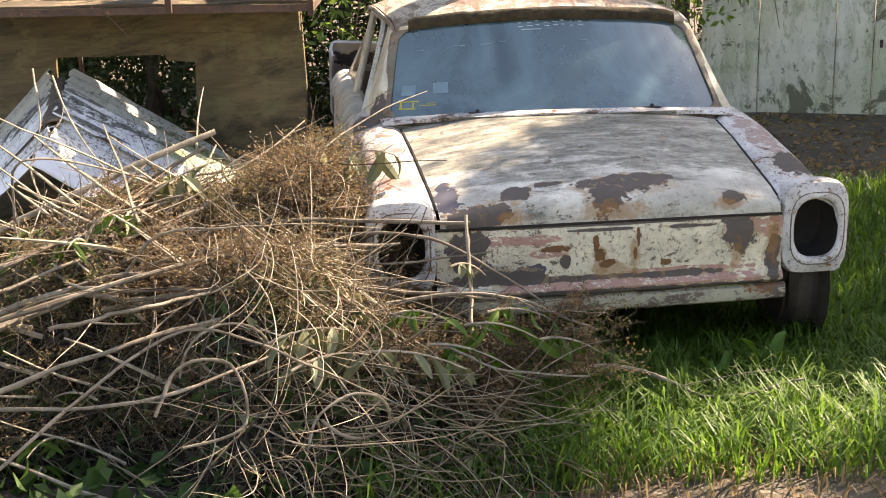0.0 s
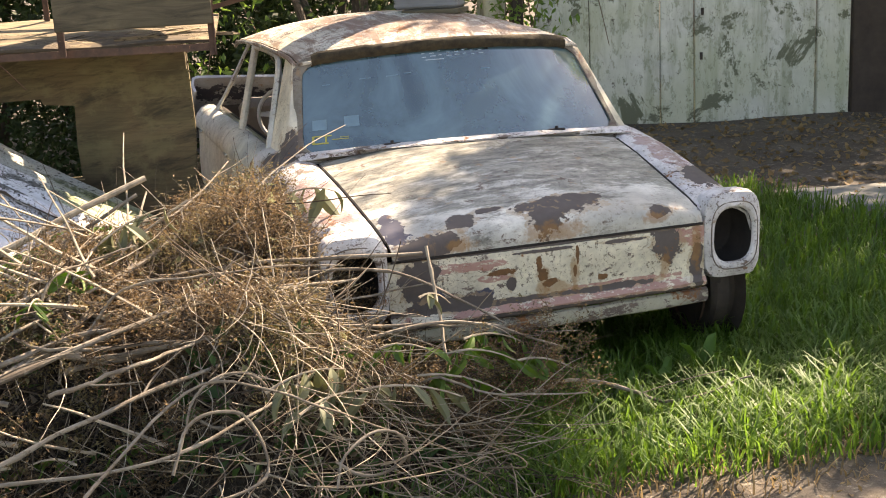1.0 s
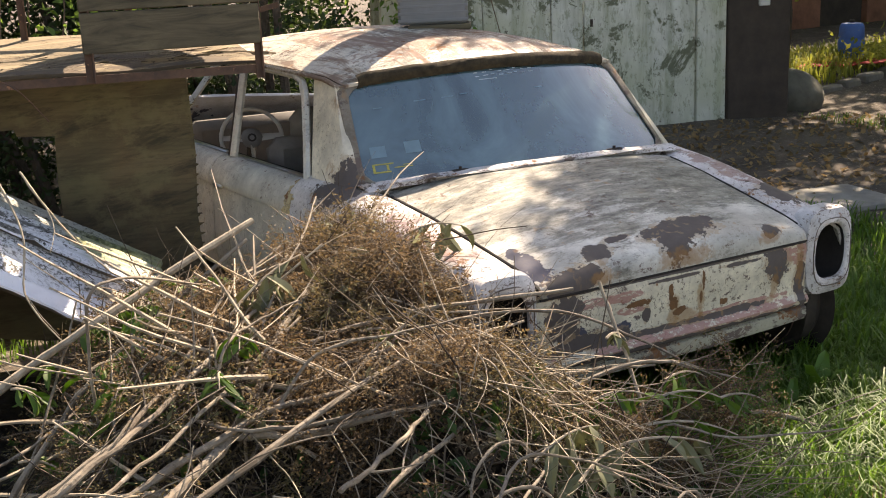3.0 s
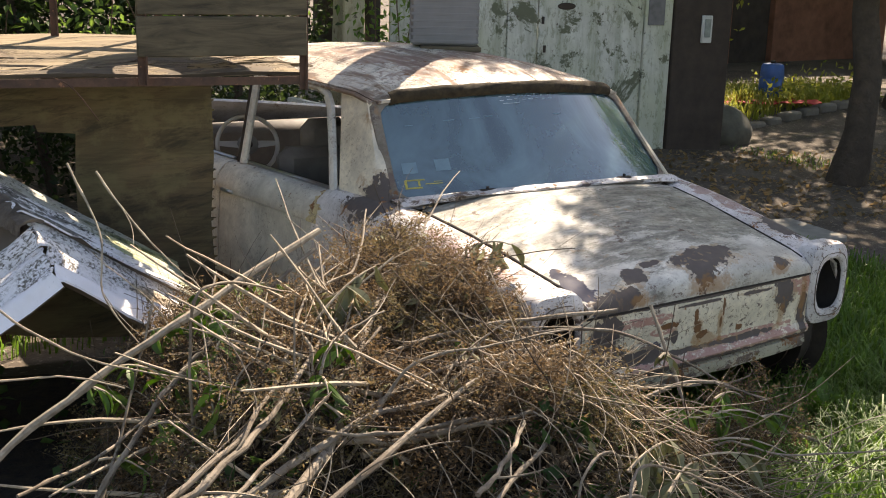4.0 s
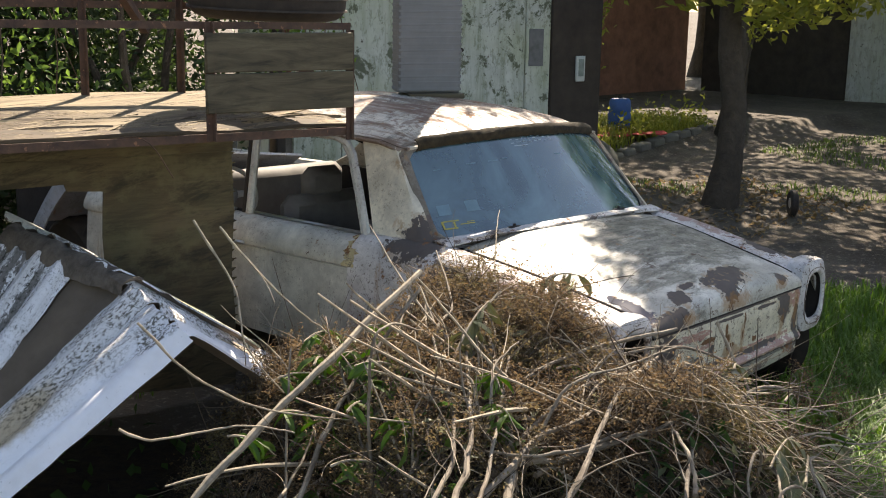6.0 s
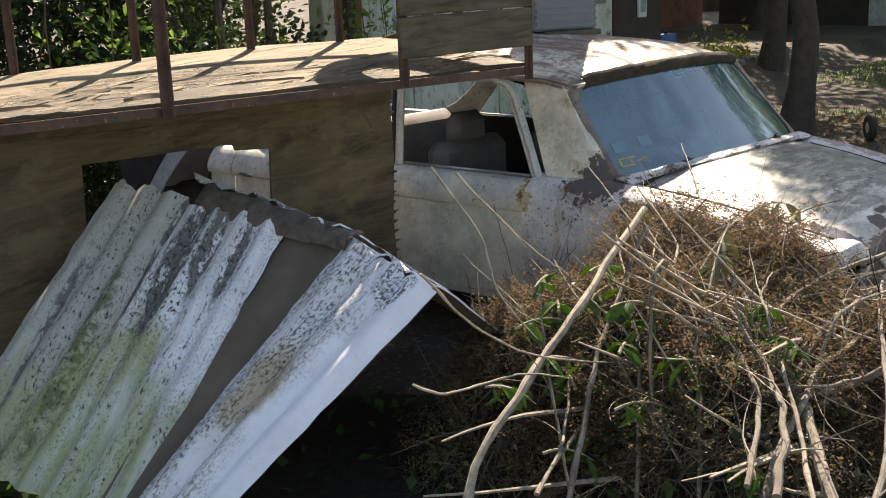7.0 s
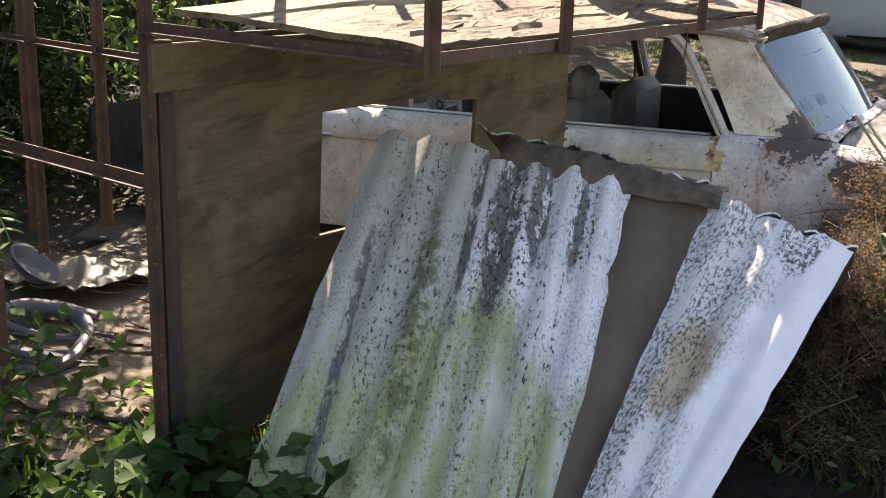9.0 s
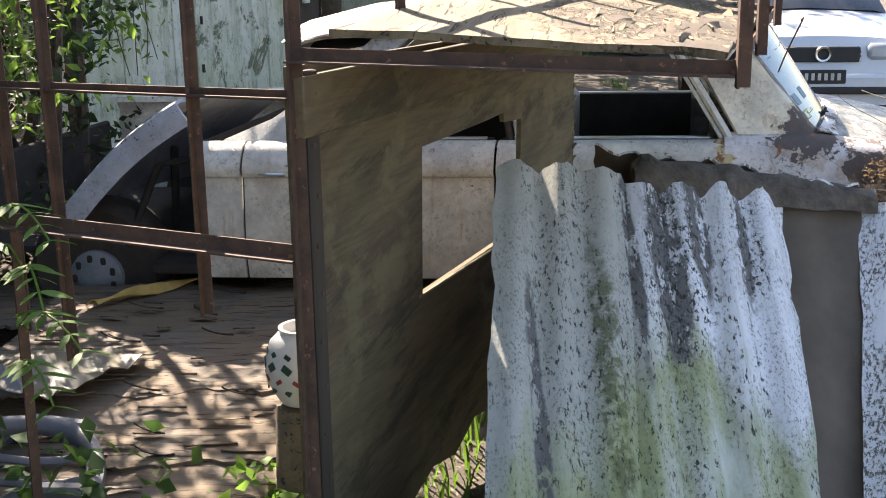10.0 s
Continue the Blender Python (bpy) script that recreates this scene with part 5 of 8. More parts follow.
# ---- more of the iron frame ----
iron_part("upper_rail", F_B + Vector((0, 0, 0.52)), F_B + Vector((1.15, -0.20, 0.64)), 0.03)
iron_part("brace", F_B + Vector((1.15, -0.20, 0.64)), F_B + Vector((1.42, -0.05, 0.40)), 0.028)
iron_part("brace", (-0.566, 5.983, 1.40), (-0.10, 5.85, 1.515), 0.024)
for q in ((-1.62, 6.16), (-1.15, 6.05), (-2.05, 6.30), (-0.72, 5.98)):
    iron_part("back_post", (q[0], q[1] + 0.04, 1.40), (q[0], q[1] + 0.04, 1.95), 0.022)
iron_part("back_rail", (-2.47, 6.52, 1.80), (-0.45, 5.95, 1.80), 0.03)
# open cage behind the plywood
iron_part("lower_rail", (P_L.x, P_L.y, 0.905), (-2.26, 7.60, 0.955), 0.034)
iron_part("upper_rail", (P_L.x, P_L.y, 1.252), (-1.75, 8.05, 1.215), 0.02)
iron_part("post", (-2.32, 7.23, 0.0), (-2.30, 7.22, 0.95), 0.028)
for q in ((-2.16, 7.19, 0.55), (-1.95, 7.42, 0.55), (-2.352, 6.762, 0.74)):
    iron_part("post", (q[0], q[1], q[2]), (q[0], q[1], 2.2), 0.023)

# tyre lying on the rail
bm = bmesh.new()
prof = []
for k in range(18):
    a = math.tau * k / 18
    prof.append((0.25 + 0.085 * math.cos(a) * (1.0 if math.cos(a) > 0 else 0.8), 0.095 * math.copysign(abs(math.sin(a)) ** 0.6, math.sin(a))))
lathe(bm, prof, "z", 44, closed=True)
tyre_ob = thing("worn_tyre", Matrix.Translation((-0.55, 5.62, 1.86)) @ Matrix.Rotation(0.04, 4, "X"), "worn black car tyre lying on the iron rails", "tyre")
part("casing", bm, rubber, tyre_ob)
for z in (-0.05, 0.0, 0.05):
    bm = bmesh.new()
    tube(bm, [(0.336 * math.cos(a), 0.336 * math.sin(a), z) for a in [math.tau * k / 40 for k in range(41)]], 0.006, 4, cap=False)
    part("tread_rib", bm, rubber, tyre_ob)

# loose wire on the rail
bm = bmesh.new()
tube(bm, [F_D + Vector((-0.42 + 0.03 * k, -0.01 - 0.02 * math.sin(k * 0.5), 0.02 - 0.018 * k + 0.05 * math.sin(k * 0.45))) for k in range(9)], 0.0025, 5)
solo("loose_wire", bm, iron, "thin rusty wire hanging from the iron rail", "wire")

# ---- plants and brush ----
NP = np.random.RandomState(11)


def leaf_cloud(name, centres, size, material, parent=None, up=0.25, shape=0.42, droop=0.0, kind="", label="", category="", bend=0.12):
    """Many small pointed leaves, each its own island, round the centres."""
    C = np.asarray(centres, float)
    n = len(C)
    d = NP.normal(size=(n, 3))
    d[:, 2] = d[:, 2] * 0.7 - droop
    d /= np.linalg.norm(d, axis=1)[:, None]
    r = NP.normal(size=(n, 3))
    r[:, 2] += up
    s = np.cross(d, r)
    s /= np.linalg.norm(s, axis=1)[:, None] + 1e-9
    nn = np.cross(s, d)
    L = (np.asarray(size) * NP.uniform(0.65, 1.3, n))[:, None]
    W = L * shape
    V = np.stack([C - d * L * 0.5, C - d * L * 0.08 + s * W * 0.5 + nn * L * bend * 0.5, C + d * L * 0.5 - nn * L * bend, C - d * L * 0.08 - s * W * 0.5 + nn * L * bend * 0.5], 1).reshape(-1, 3)
    me = bpy.data.meshes.new(name)
    me.vertices.add(n * 4)
    me.vertices.foreach_set("co", V.ravel())
    me.loops.add(n * 6)
    base = np.arange(n)[:, None] * 4
    me.loops.foreach_set("vertex_index", (base + np.array([[0, 1, 2, 0, 2, 3]])).ravel())
    me.polygons.add(n * 2)
    me.polygons.foreach_set("loop_start", np.arange(n * 2) * 3)
    me.polygons.foreach_set("loop_total", np.full(n * 2, 3))
    me.update(calc_edges=True)
    me.validate()
    me.materials.append(material)
    ob = new(name, me)
    ob.parent = parent
    return tagged(ob, label, category, "", kind)


def blades(name, roots, height, material, width=0.006, lean=0.55, kind="stuff", label="", category="grass"):
    """Curved grass blades."""
    C = np.asarray(roots, float)
    n = len(C)
    a = NP.uniform(0, math.tau, n)
    out = np.stack([np.cos(a), np.sin(a), np.zeros(n)], 1)
    side = np.stack([-np.sin(a), np.cos(a), np.zeros(n)], 1)
    h = (np.asarray(height) * NP.uniform(0.5, 1.35, n))[:, None]
    k = NP.uniform(0.1, 1.0, n)[:, None] * lean
    w = NP.uniform(0.6, 1.4, n)[:, None] * width
    up = np.array([[0, 0, 1.0]])
    p1 = C + up * h * 0.55 + out * h * k * 0.22
    p2 = C + up * h * 0.88 + out * h * k * 0.62
    p3 = C + up * h * (1.0 - 0.25 * k) + out * h * k * 1.05
    V = np.stack([C - side * w, C + side * w, p1 - side * w * 0.9, p1 + side * w * 0.9, p2 - side * w * 0.55, p2 + side * w * 0.55, p3], 1).reshape(-1, 3)
    base = np.arange(n)[:, None] * 7
    idx = (base + np.array([[0, 1, 3, 0, 3, 2, 2, 3, 5, 2, 5, 4, 4, 5, 6]])).ravel()
    me = bpy.data.meshes.new(name)
    me.vertices.add(n * 7)
    me.vertices.foreach_set("co", V.ravel())
    me.loops.add(n * 15)
    me.loops.foreach_set("vertex_index", idx)
    me.polygons.add(n * 5)
    me.polygons.foreach_set("loop_start", np.arange(n * 5) * 3)
    me.polygons.foreach_set("loop_total", np.full(n * 5, 3))
    me.update(calc_edges=True)
    me.validate()
    me.materials.append(material)
    return tagged(new(name, me), label, category, "", kind)


def gz(P):
    return np.array([ground_z(x, y) for x, y in P])


# lawn in front of and beside the sedan
def lawn_points(n, x0, x1, y0, y1, keep):
    P = np.stack([NP.uniform(x0, x1, n), NP.uniform(y0, y1, n)], 1)
    P = np.array([p for p in P if keep(*p)])
    return np.column_stack([P, gz(P) - 0.01])


def lawn_edge(x):
    return 2.93 + 0.10 * math.sin(x * 2.3) + 0.14 * max(0, x - 0.9) + 0.07 * noise.noise((x * 3, 0, 5))


near = lawn_points(21000, -0.35, 2.6, 2.9, 4.9, lambda x, y: y > lawn_edge(x) + 0.2 * R.random() ** 2 and noise.noise((x * 2.2, y * 2.2, 7)) > -0.45 - 0.3 * R.random())
blades("lawn", near, (0.16 - 0.07 * np.clip(near[:, 1] - 3.35, 0, 1.0)) * np.array([0.95 + 0.55 * noise.noise((p[0] * 5, p[1] * 5, 3)) for p in near]), grass_green, 0.0034, 1.5, label="bright green unmown grass in front of the car", category="grass")
far = lawn_points(15000, 1.3, 4.6, 4.0, 6.5, lambda x, y: (x + 0.55 * y < 6.4 + 0.5 * noise.noise((x, y, 2))) and y > 3.1 + 0.25 * x)
blades("lawn", far, 0.14, grass_green, 0.0045, 0.8, label="green grass beside the parked wreck", category="grass")
under = lawn_points(2600, 0.1, 1.6, 3.9, 4.9, lambda x, y: True)
blades("lawn", under, 0.07, grass_green, 0.004, 0.7, label="long grass growing under the car", category="grass")
dry = lawn_points(900, 0.0, 2.4, 2.75, 3.25, lambda x, y: y > lawn_edge(x) - 0.14)
blades("dry_grass", dry, 0.06, straw, 0.003, 1.5, label="dry yellowed grass along the earth track", category="grass")
weeds = lawn_points(2500, -3.4, -0.5, 6.2, 7.3, lambda x, y: y > 6.35 - 0.29 * (x + 2.47))
blades("weeds", weeds, 0.10, grass_green, 0.004, 0.9, label="thin green weeds behind the plywood", category="weeds")

# broad-leaved dock plants by the bumper
def dock(x, y, n, h, tilt):
    ob = thing("dock_plant", Matrix.Translation((x, y, ground_z(x, y))), "broad-leaved green dock plant growing under the bumper", "weed", "dock plants")
    for k in range(n):
        a = tilt + math.tau * k / n + R.uniform(-0.4, 0.4)
        L, w = h * R.uniform(0.7, 1.15), h * 0.16
        bm = bmesh.new()
        rows = []
        for i in range(7):
            v = i / 6
            c = Vector((math.cos(a) * L * 0.45 * v * v, math.sin(a) * L * 0.45 * v * v, L * v * (1 - 0.18 * v)))
            sd = Vector((-math.sin(a), math.cos(a), 0)) * w * math.sin(math.pi * min(1, 0.06 + 0.94 * v)) ** 0.8
            rows.append([c - sd + Vector((0, 0, 0.010 * math.sin(v * 17))), c + Vector((0, 0, -0.012)), c + sd + Vector((0, 0, 0.010 * math.cos(v * 15)))])
        shell(bm, rows, 0.0012)
        part("leaf", bm, leaf_light, ob)
    return ob


dock(1.14, 3.80, 5, 0.21, 0.6)
dock(0.95, 3.76, 4, 0.15, 2.0)
dock(0.80, 3.72, 4, 0.13, 4.0)
dock(1.42, 3.55, 4, 0.15, 4.6)

# ---- brush heap ----
def heap(x, y):
    lf = smooth01(-1.72, -1.15, x + 0.55 * smooth01(0, 1.2, 4.3 - y))
    rt = 1 - smooth01(-0.42, 0.42 if y < 4.1 else 0.10, x)
    fr = smooth01(2.80, 3.50, y - 0.40 * (1 - smooth01(-0.95, -0.62, x)))
    bk = 1 - smooth01(4.6, 5.25, y)
    h = (0.66 + 0.16 * math.exp(-((x + 0.35) ** 2 + (y - 4.5) ** 2) / 0.22)) * lf * rt * fr * bk
    h *= 1 - 0.52 * math.exp(-((x + 0.14) ** 2 + (y - 3.68) ** 2) / 0.08)
    return max(0.0, h * (1 + 0.22 * noise.noise((x * 2.1, y * 2.1, 3)) + 0.12 * noise.noise((x * 5, y * 5, 8))))


# near-black litter colour: the shade between the stalks is put into it
litter = Mat("gap_shade_litter", 0.95)
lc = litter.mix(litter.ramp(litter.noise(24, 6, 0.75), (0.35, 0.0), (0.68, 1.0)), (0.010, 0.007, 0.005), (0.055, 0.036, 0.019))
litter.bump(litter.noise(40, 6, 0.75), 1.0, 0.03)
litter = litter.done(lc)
brush = thing("brush_heap", Matrix.Identity(4), "heap of dry brown cut brush piled against the car", "brush heap")
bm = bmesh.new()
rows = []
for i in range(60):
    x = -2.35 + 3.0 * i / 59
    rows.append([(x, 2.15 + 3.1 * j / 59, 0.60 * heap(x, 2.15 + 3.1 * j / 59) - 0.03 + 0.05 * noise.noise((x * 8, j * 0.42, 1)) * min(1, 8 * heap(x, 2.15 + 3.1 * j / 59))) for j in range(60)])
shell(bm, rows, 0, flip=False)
tagged(part("litter", bm, litter, brush, "litter inside the heap, near black to stand for shade in the gaps"), kind="stuff")


def heap_points(n, x0=-1.8, x1=0.45, y0=2.5, y1=5.0, lo=0.05):
    out = []
    while len(out) < n:
        x, y = R.uniform(x0, x1), R.uniform(y0, y1)
        h = heap(x, y)
        if h > lo:
            out.append((x, y, h))
    return out


def hairs(name, roots, ways, length, radius, curl, material, parent, n=5, label=""):
    """Many thin curving stalks in one mesh, each a three-sided tapering tube and an island of its own."""
    P, D = np.asarray(roots, float), np.asarray(ways, float)
    N = len(P)
    D = D / np.linalg.norm(D, axis=1)[:, None]
    turn = NP.normal(size=(N, 3)) * [[1, 1, 0.6]]
    turn /= np.linalg.norm(turn, axis=1)[:, None]
    step_len, bend = (np.asarray(length) / n)[:, None], (np.asarray(curl) / n)[:, None]
    side = np.cross(D, turn)
    side /= np.linalg.norm(side, axis=1)[:, None] + 1e-9
    rings, q, d = [], P.copy(), D.copy()
    for k in range(n + 1):
        b = np.cross(d, side)
        b /= np.linalg.norm(b, axis=1)[:, None] + 1e-9
        r = (np.asarray(radius) * (1 - 0.65 * k / n))[:, None]
        rings.append(np.stack([q + r * (math.cos(a) * side + math.sin(a) * b) for a in (0.0, 2.094, 4.189)], 1))
        d = d + turn * bend + NP.normal(size=(N, 3)) * 0.07
        d /= np.linalg.norm(d, axis=1)[:, None]
        q = q + d * step_len
    V = np.stack(rings, 1).reshape(-1, 3)
    quads = []
    for k in range(n):
        for e in range(3):
            quads.append((3 * k + e, 3 * k + (e + 1) % 3, 3 * k + 3 + (e + 1) % 3, 3 * k + 3 + e))
    quads = np.array(quads)
    idx = (np.arange(N)[:, None, None] * (3 * (n + 1)) + quads[None]).ravel()
    me = bpy.data.meshes.new(name)
    me.vertices.add(len(V))
    me.vertices.foreach_set("co", V.ravel())
    me.loops.add(len(idx))
    me.loops.foreach_set("vertex_index", idx)
    me.polygons.add(len(idx) // 4)
    me.polygons.foreach_set("loop_start", np.arange(len(idx) // 4) * 4)
    me.polygons.foreach_set("loop_total", np.full(len(idx) // 4, 4))
    me.update(calc_edges=True)
    me.materials.append(material)
    ob = new(name, me)
    ob.parent = parent
    return tagged(ob, label, "", "", "stuff")


# feathery seed heads, each on its own forking stalks
C, roots, ways = [], [], []
heads = [q for q in heap_points(6400, -1.55, 0.15, 3.25, 5.0, 0.12) if noise.noise((q[0] * 4.5, q[1] * 4.5, q[2] * 3)) > -0.22 and not (q[0] < -1.05 and q[1] < 3.9 and R.random() < 0.6)]
heads += [(R.uniform(0.02, 0.50), R.uniform(3.40, 3.62), R.uniform(0.22, 0.44)) for k in range(170)]
for x, y, h in heads:
    a, up = R.uniform(0, math.tau), R.uniform(-0.3, 0.5)
    d = Vector((math.cos(a), math.sin(a), up)).normalized()
    L = R.uniform(0.06, 0.17)
    p = Vector((x, y, h * R.uniform(0.80, 1.05)))
    for k in range(3):
        w = (d + Vector((R.gauss(0, 0.5), R.gauss(0, 0.5), R.gauss(0, 0.4)))).normalized()
        q = p + d * L * R.uniform(0.0, 0.5)
        roots.append(q)
        ways.append(w)
        for j in range(12):
            C.append(q + w * L * R.uniform(0.2, 0.8) + Vector((R.gauss(0, 1), R.gauss(0, 1), R.gauss(0, 1))) * 0.009)
leaf_cloud("seed_litter", C, 0.0135, seed_brown, brush, shape=0.42, kind="stuff", label="feathery rust-brown seed heads")
hairs("seed_stalk_litter", roots, ways, NP.uniform(0.05, 0.15, len(roots)), NP.uniform(0.0007, 0.0015, len(roots)), NP.uniform(0.1, 1.0, len(roots)), twig_mix, brush, 3)

# thin stems
def stem(bm, p, d, L, r, curl=0.5, n=6, sides=4):
    pts, q = [], Vector(p)
    d = Vector(d).normalized()
    turn = Vector((R.gauss(0, 1), R.gauss(0, 1), R.gauss(0, 0.6))).normalized()
    for k in range(n + 1):
        pts.append(q.copy())
        d = (d + turn * curl / n + Vector((R.gauss(0, 0.05), R.gauss(0, 0.05), R.gauss(0, 0.04)))).normalized()
        q = q + d * (L / n)
    tube(bm, pts, [r * (1 - 0.6 * k / n) for k in range(n + 1)], sides)


def tangle(name, pts, flat, lengths, radii, curls, n, material, label="", toward=None):
    """Stalks strewn over the heap, lying along its surface."""
    roots, ways = [], []
    for x, y, h in pts:
        a = R.uniform(0, math.tau) if toward is None else R.gauss(toward[0], toward[1]) + (math.pi if R.random() < 0.5 else 0)
        gx, gy = (heap(x + 0.05, y) - heap(x - 0.05, y)) / 0.1, (heap(x, y + 0.05) - heap(x, y - 0.05)) / 0.1
        c, q = math.cos(a), math.sin(a)
        roots.append((x, y, h * R.uniform(0.74, 1.02)))
        ways.append((c, q, 0.7 * (gx * c + gy * q) + R.gauss(0.06, flat)))
    m = len(roots)
    hairs(name, roots, ways, NP.uniform(*lengths, m), NP.uniform(0, 1, m) ** 2 * (radii[1] - radii[0]) + radii[0], NP.uniform(*curls, m), material, brush, n, label)


tangle("dead_stalk_tangle", heap_points(1700, -1.95, 0.35, 2.75, 4.95, 0.05), 0.28, (0.12, 0.5), (0.0012, 0.0042), (0.3, 2.2), 8, twig_mix)
tangle("leaning_stalk_tangle", heap_points(170, -1.8, 0.2, 3.1, 4.9, 0.1), 0.22, (0.25, 0.75), (0.0025, 0.006), (0.1, 0.9), 8, twig_mix, "longer leaning stalks", (0.75, 0.35))
tangle("twig_litter", heap_points(8500, -1.9, 0.35, 2.7, 5.0, 0.04), 0.5, (0.03, 0.14), (0.0007, 0.0018), (0.1, 1.6), 3, twig_mix, "fine broken twigs")
# vines hanging down the front of the heap
pts, ways = [], []
for k in range(230):
    x, y = R.gauss(-0.36, 0.30), R.gauss(3.20, 0.20)
    a = R.gauss(-0.75, 0.45)
    pts.append((x - 0.2, y + 0.16, heap(x - 0.2, y + 0.16) * R.uniform(0.85, 1.1) + 0.03))
    ways.append((math.cos(a), math.sin(a), R.gauss(-0.45, 0.2)))
hairs("vine_tangle", pts, ways, NP.uniform(0.25, 0.7, 230), NP.uniform(0.0014, 0.0032, 230), NP.uniform(0.8, 3.2, 230), twig_dry, brush, 12, "tangled dry vines")

pts, ways = [], []
for k in range(140):
    x, y = R.uniform(-0.75, 0.12), R.gauss(3.12, 0.13)
    a = R.gauss(-0.5, 0.8)
    pts.append((x, y, R.uniform(0.04, 0.30)))
    ways.append((math.cos(a), math.sin(a) - 0.2, R.gauss(0.0, 0.35)))
hairs("trailing_vine_tangle", pts, ways, NP.uniform(0.2, 0.6, 140), NP.uniform(0.0015, 0.0034, 140), NP.uniform(1.0, 4.0, 140), vine_grey, brush, 12, "dry vines trailing over the grass")

# larger cut branches
def branch(pts, r0, r1, mat=pole_pale, label="cut pale branch lying across the brush heap", twigs=0):
    P = [Vector(p) for p in pts]
    n = 22
    wob = R.uniform(0, 50)
    out = []
    for k in range(n + 1):
        u = k / n * (len(P) - 1)
        i = min(int(u), len(P) - 2)
        f = u - i
        a = P[i - 1] if i else P[0] * 2 - P[1]
        b, c = P[i], P[i + 1]
        d = P[i + 2] if i + 2 < len(P) else P[-1] * 2 - P[-2]
        out.append(0.5 * ((2 * b) + (c - a) * f + (2 * a - 5 * b + 4 * c - d) * f * f + (3 * b - a - 3 * c + d) * f ** 3) + noise.noise_vector((k * 0.45, wob, 0)) * min(0.012, 1.1 * r0))
    ob = thing("branch", Matrix.Identity(4), label, "branch", "cut branches of the brush heap")
    bm = bmesh.new()
    tube(bm, out, [(r0 + (r1 - r0) * k / n) * (1 + 0.22 * noise.noise((k * 0.8, wob, 3)) + (0.25 if k % 7 == 3 else 0)) for k in range(n + 1)], 8)
    part("stem", bm, mat, ob)
    for k in range(twigs):
        i = R.randrange(3, n)
        d = (out[i] - out[i - 1]).normalized() + Vector((R.gauss(0, 0.6), R.gauss(0, 0.6), R.gauss(0.1, 0.4)))
        bm = bmesh.new()
        stem(bm, out[i], d, R.uniform(0.12, 0.34), r1 * 0.7, R.uniform(0.6, 1.8))
        part("twig", bm, mat, ob)
    return ob


branch([(-2.0, 3.05, 0.27), (-1.55, 3.42, 0.42), (-1.194, 3.679, 0.521), (-0.92, 3.98, 0.66), (-0.70, 4.22, 0.74)], 0.020, 0.007, twigs=4)
branch([(-1.21, 3.665, 0.515), (-1.0, 3.60, 0.50), (-0.71, 3.455, 0.56), (-0.48, 3.42, 0.59)], 0.011, 0.005, twigs=3, label="fork of a cut branch curving over the heap")
branch([(-2.12, 4.22, 0.18), (-1.92, 4.27, 0.42), (-1.62, 4.30, 0.585), (-1.375, 4.325, 0.696), (-0.824, 4.435, 0.905)], 0.0125, 0.0115, mat=twig_dry, label="straight pale branch with a cut end standing out of the brush", twigs=0)
branch([(-1.553, 4.750, 1.136), (-1.509, 4.600, 0.936), (-1.537, 4.500, 0.762), (-1.455, 4.420, 0.605)], 0.0042, 0.0022, mat=twig_dry, twigs=1, label="thin bare vine reaching out of the brush heap")
branch([(-1.472, 4.720, 1.112), (-1.408, 4.620, 0.978), (-1.313, 4.520, 0.839), (-1.241, 4.450, 0.760)], 0.0042, 0.0022, mat=twig_dry, twigs=1, label="thin bare vine reaching out of the brush heap")
branch([(-1.989, 4.400, 0.946), (-1.894, 4.350, 0.815), (-1.735, 4.300, 0.684), (-1.586, 4.250, 0.616), (-1.360, 4.200, 0.547)], 0.0042, 0.0022, mat=twig_dry, twigs=1, label="thin bare vine reaching out of the brush heap")
branch([(-2.096, 4.350, 0.670), (-2.032, 4.300, 0.636), (-1.881, 4.280, 0.622), (-1.725, 4.250, 0.611), (-1.590, 4.200, 0.565)], 0.0042, 0.0022, mat=twig_dry, twigs=0, label="thin bare vine reaching out of the brush heap")
branch([(-2.05, 3.25, 0.30), (-1.50, 3.30, 0.50), (-0.75, 3.62, 0.62), (-0.15, 3.85, 0.58)], 0.012, 0.005, twigs=3)
branch([(-1.75, 2.95, 0.25), (-1.2, 3.10, 0.44), (-0.55, 3.45, 0.52)], 0.010, 0.005, twigs=2)
branch([(0.067, 3.739, 0.69), (0.06, 3.56, 0.42), (0.035, 3.36, 0.12)], 0.0062, 0.005, mat=twig_dry, label="straight bleached stick propped against the front panel")
branch([(-0.62, 3.42, 0.40), (-0.20, 3.52, 0.47), (0.15, 3.56, 0.46), (0.46, 3.52, 0.34)], 0.009, 0.004, twigs=3)
branch([(0.22, 3.48, 0.20), (0.55, 3.55, 0.20), (0.85, 3.48, 0.10), (1.13, 3.44, 0.16)], 0.009, 0.004, twigs=1, label="bare twig reaching out over the grass")
branch([(-0.42, 3.95, 0.60), (-0.05, 3.80, 0.60), (0.30, 3.62, 0.42)], 0.007, 0.004, twigs=2)
branch([(-1.5, 3.1, 0.36), (-0.95, 2.95, 0.40), (-0.60, 3.12, 0.44), (-0.40, 3.32, 0.46)], 0.006, 0.0035, twigs=2)
branch([(-0.86, 2.94, 0.36), (-0.80, 3.02, 0.47), (-0.66, 3.02, 0.47), (-0.62, 2.90, 0.34), (-0.78, 2.84, 0.31)], 0.005, 0.004, label="pale vine bent into a loop on the heap")
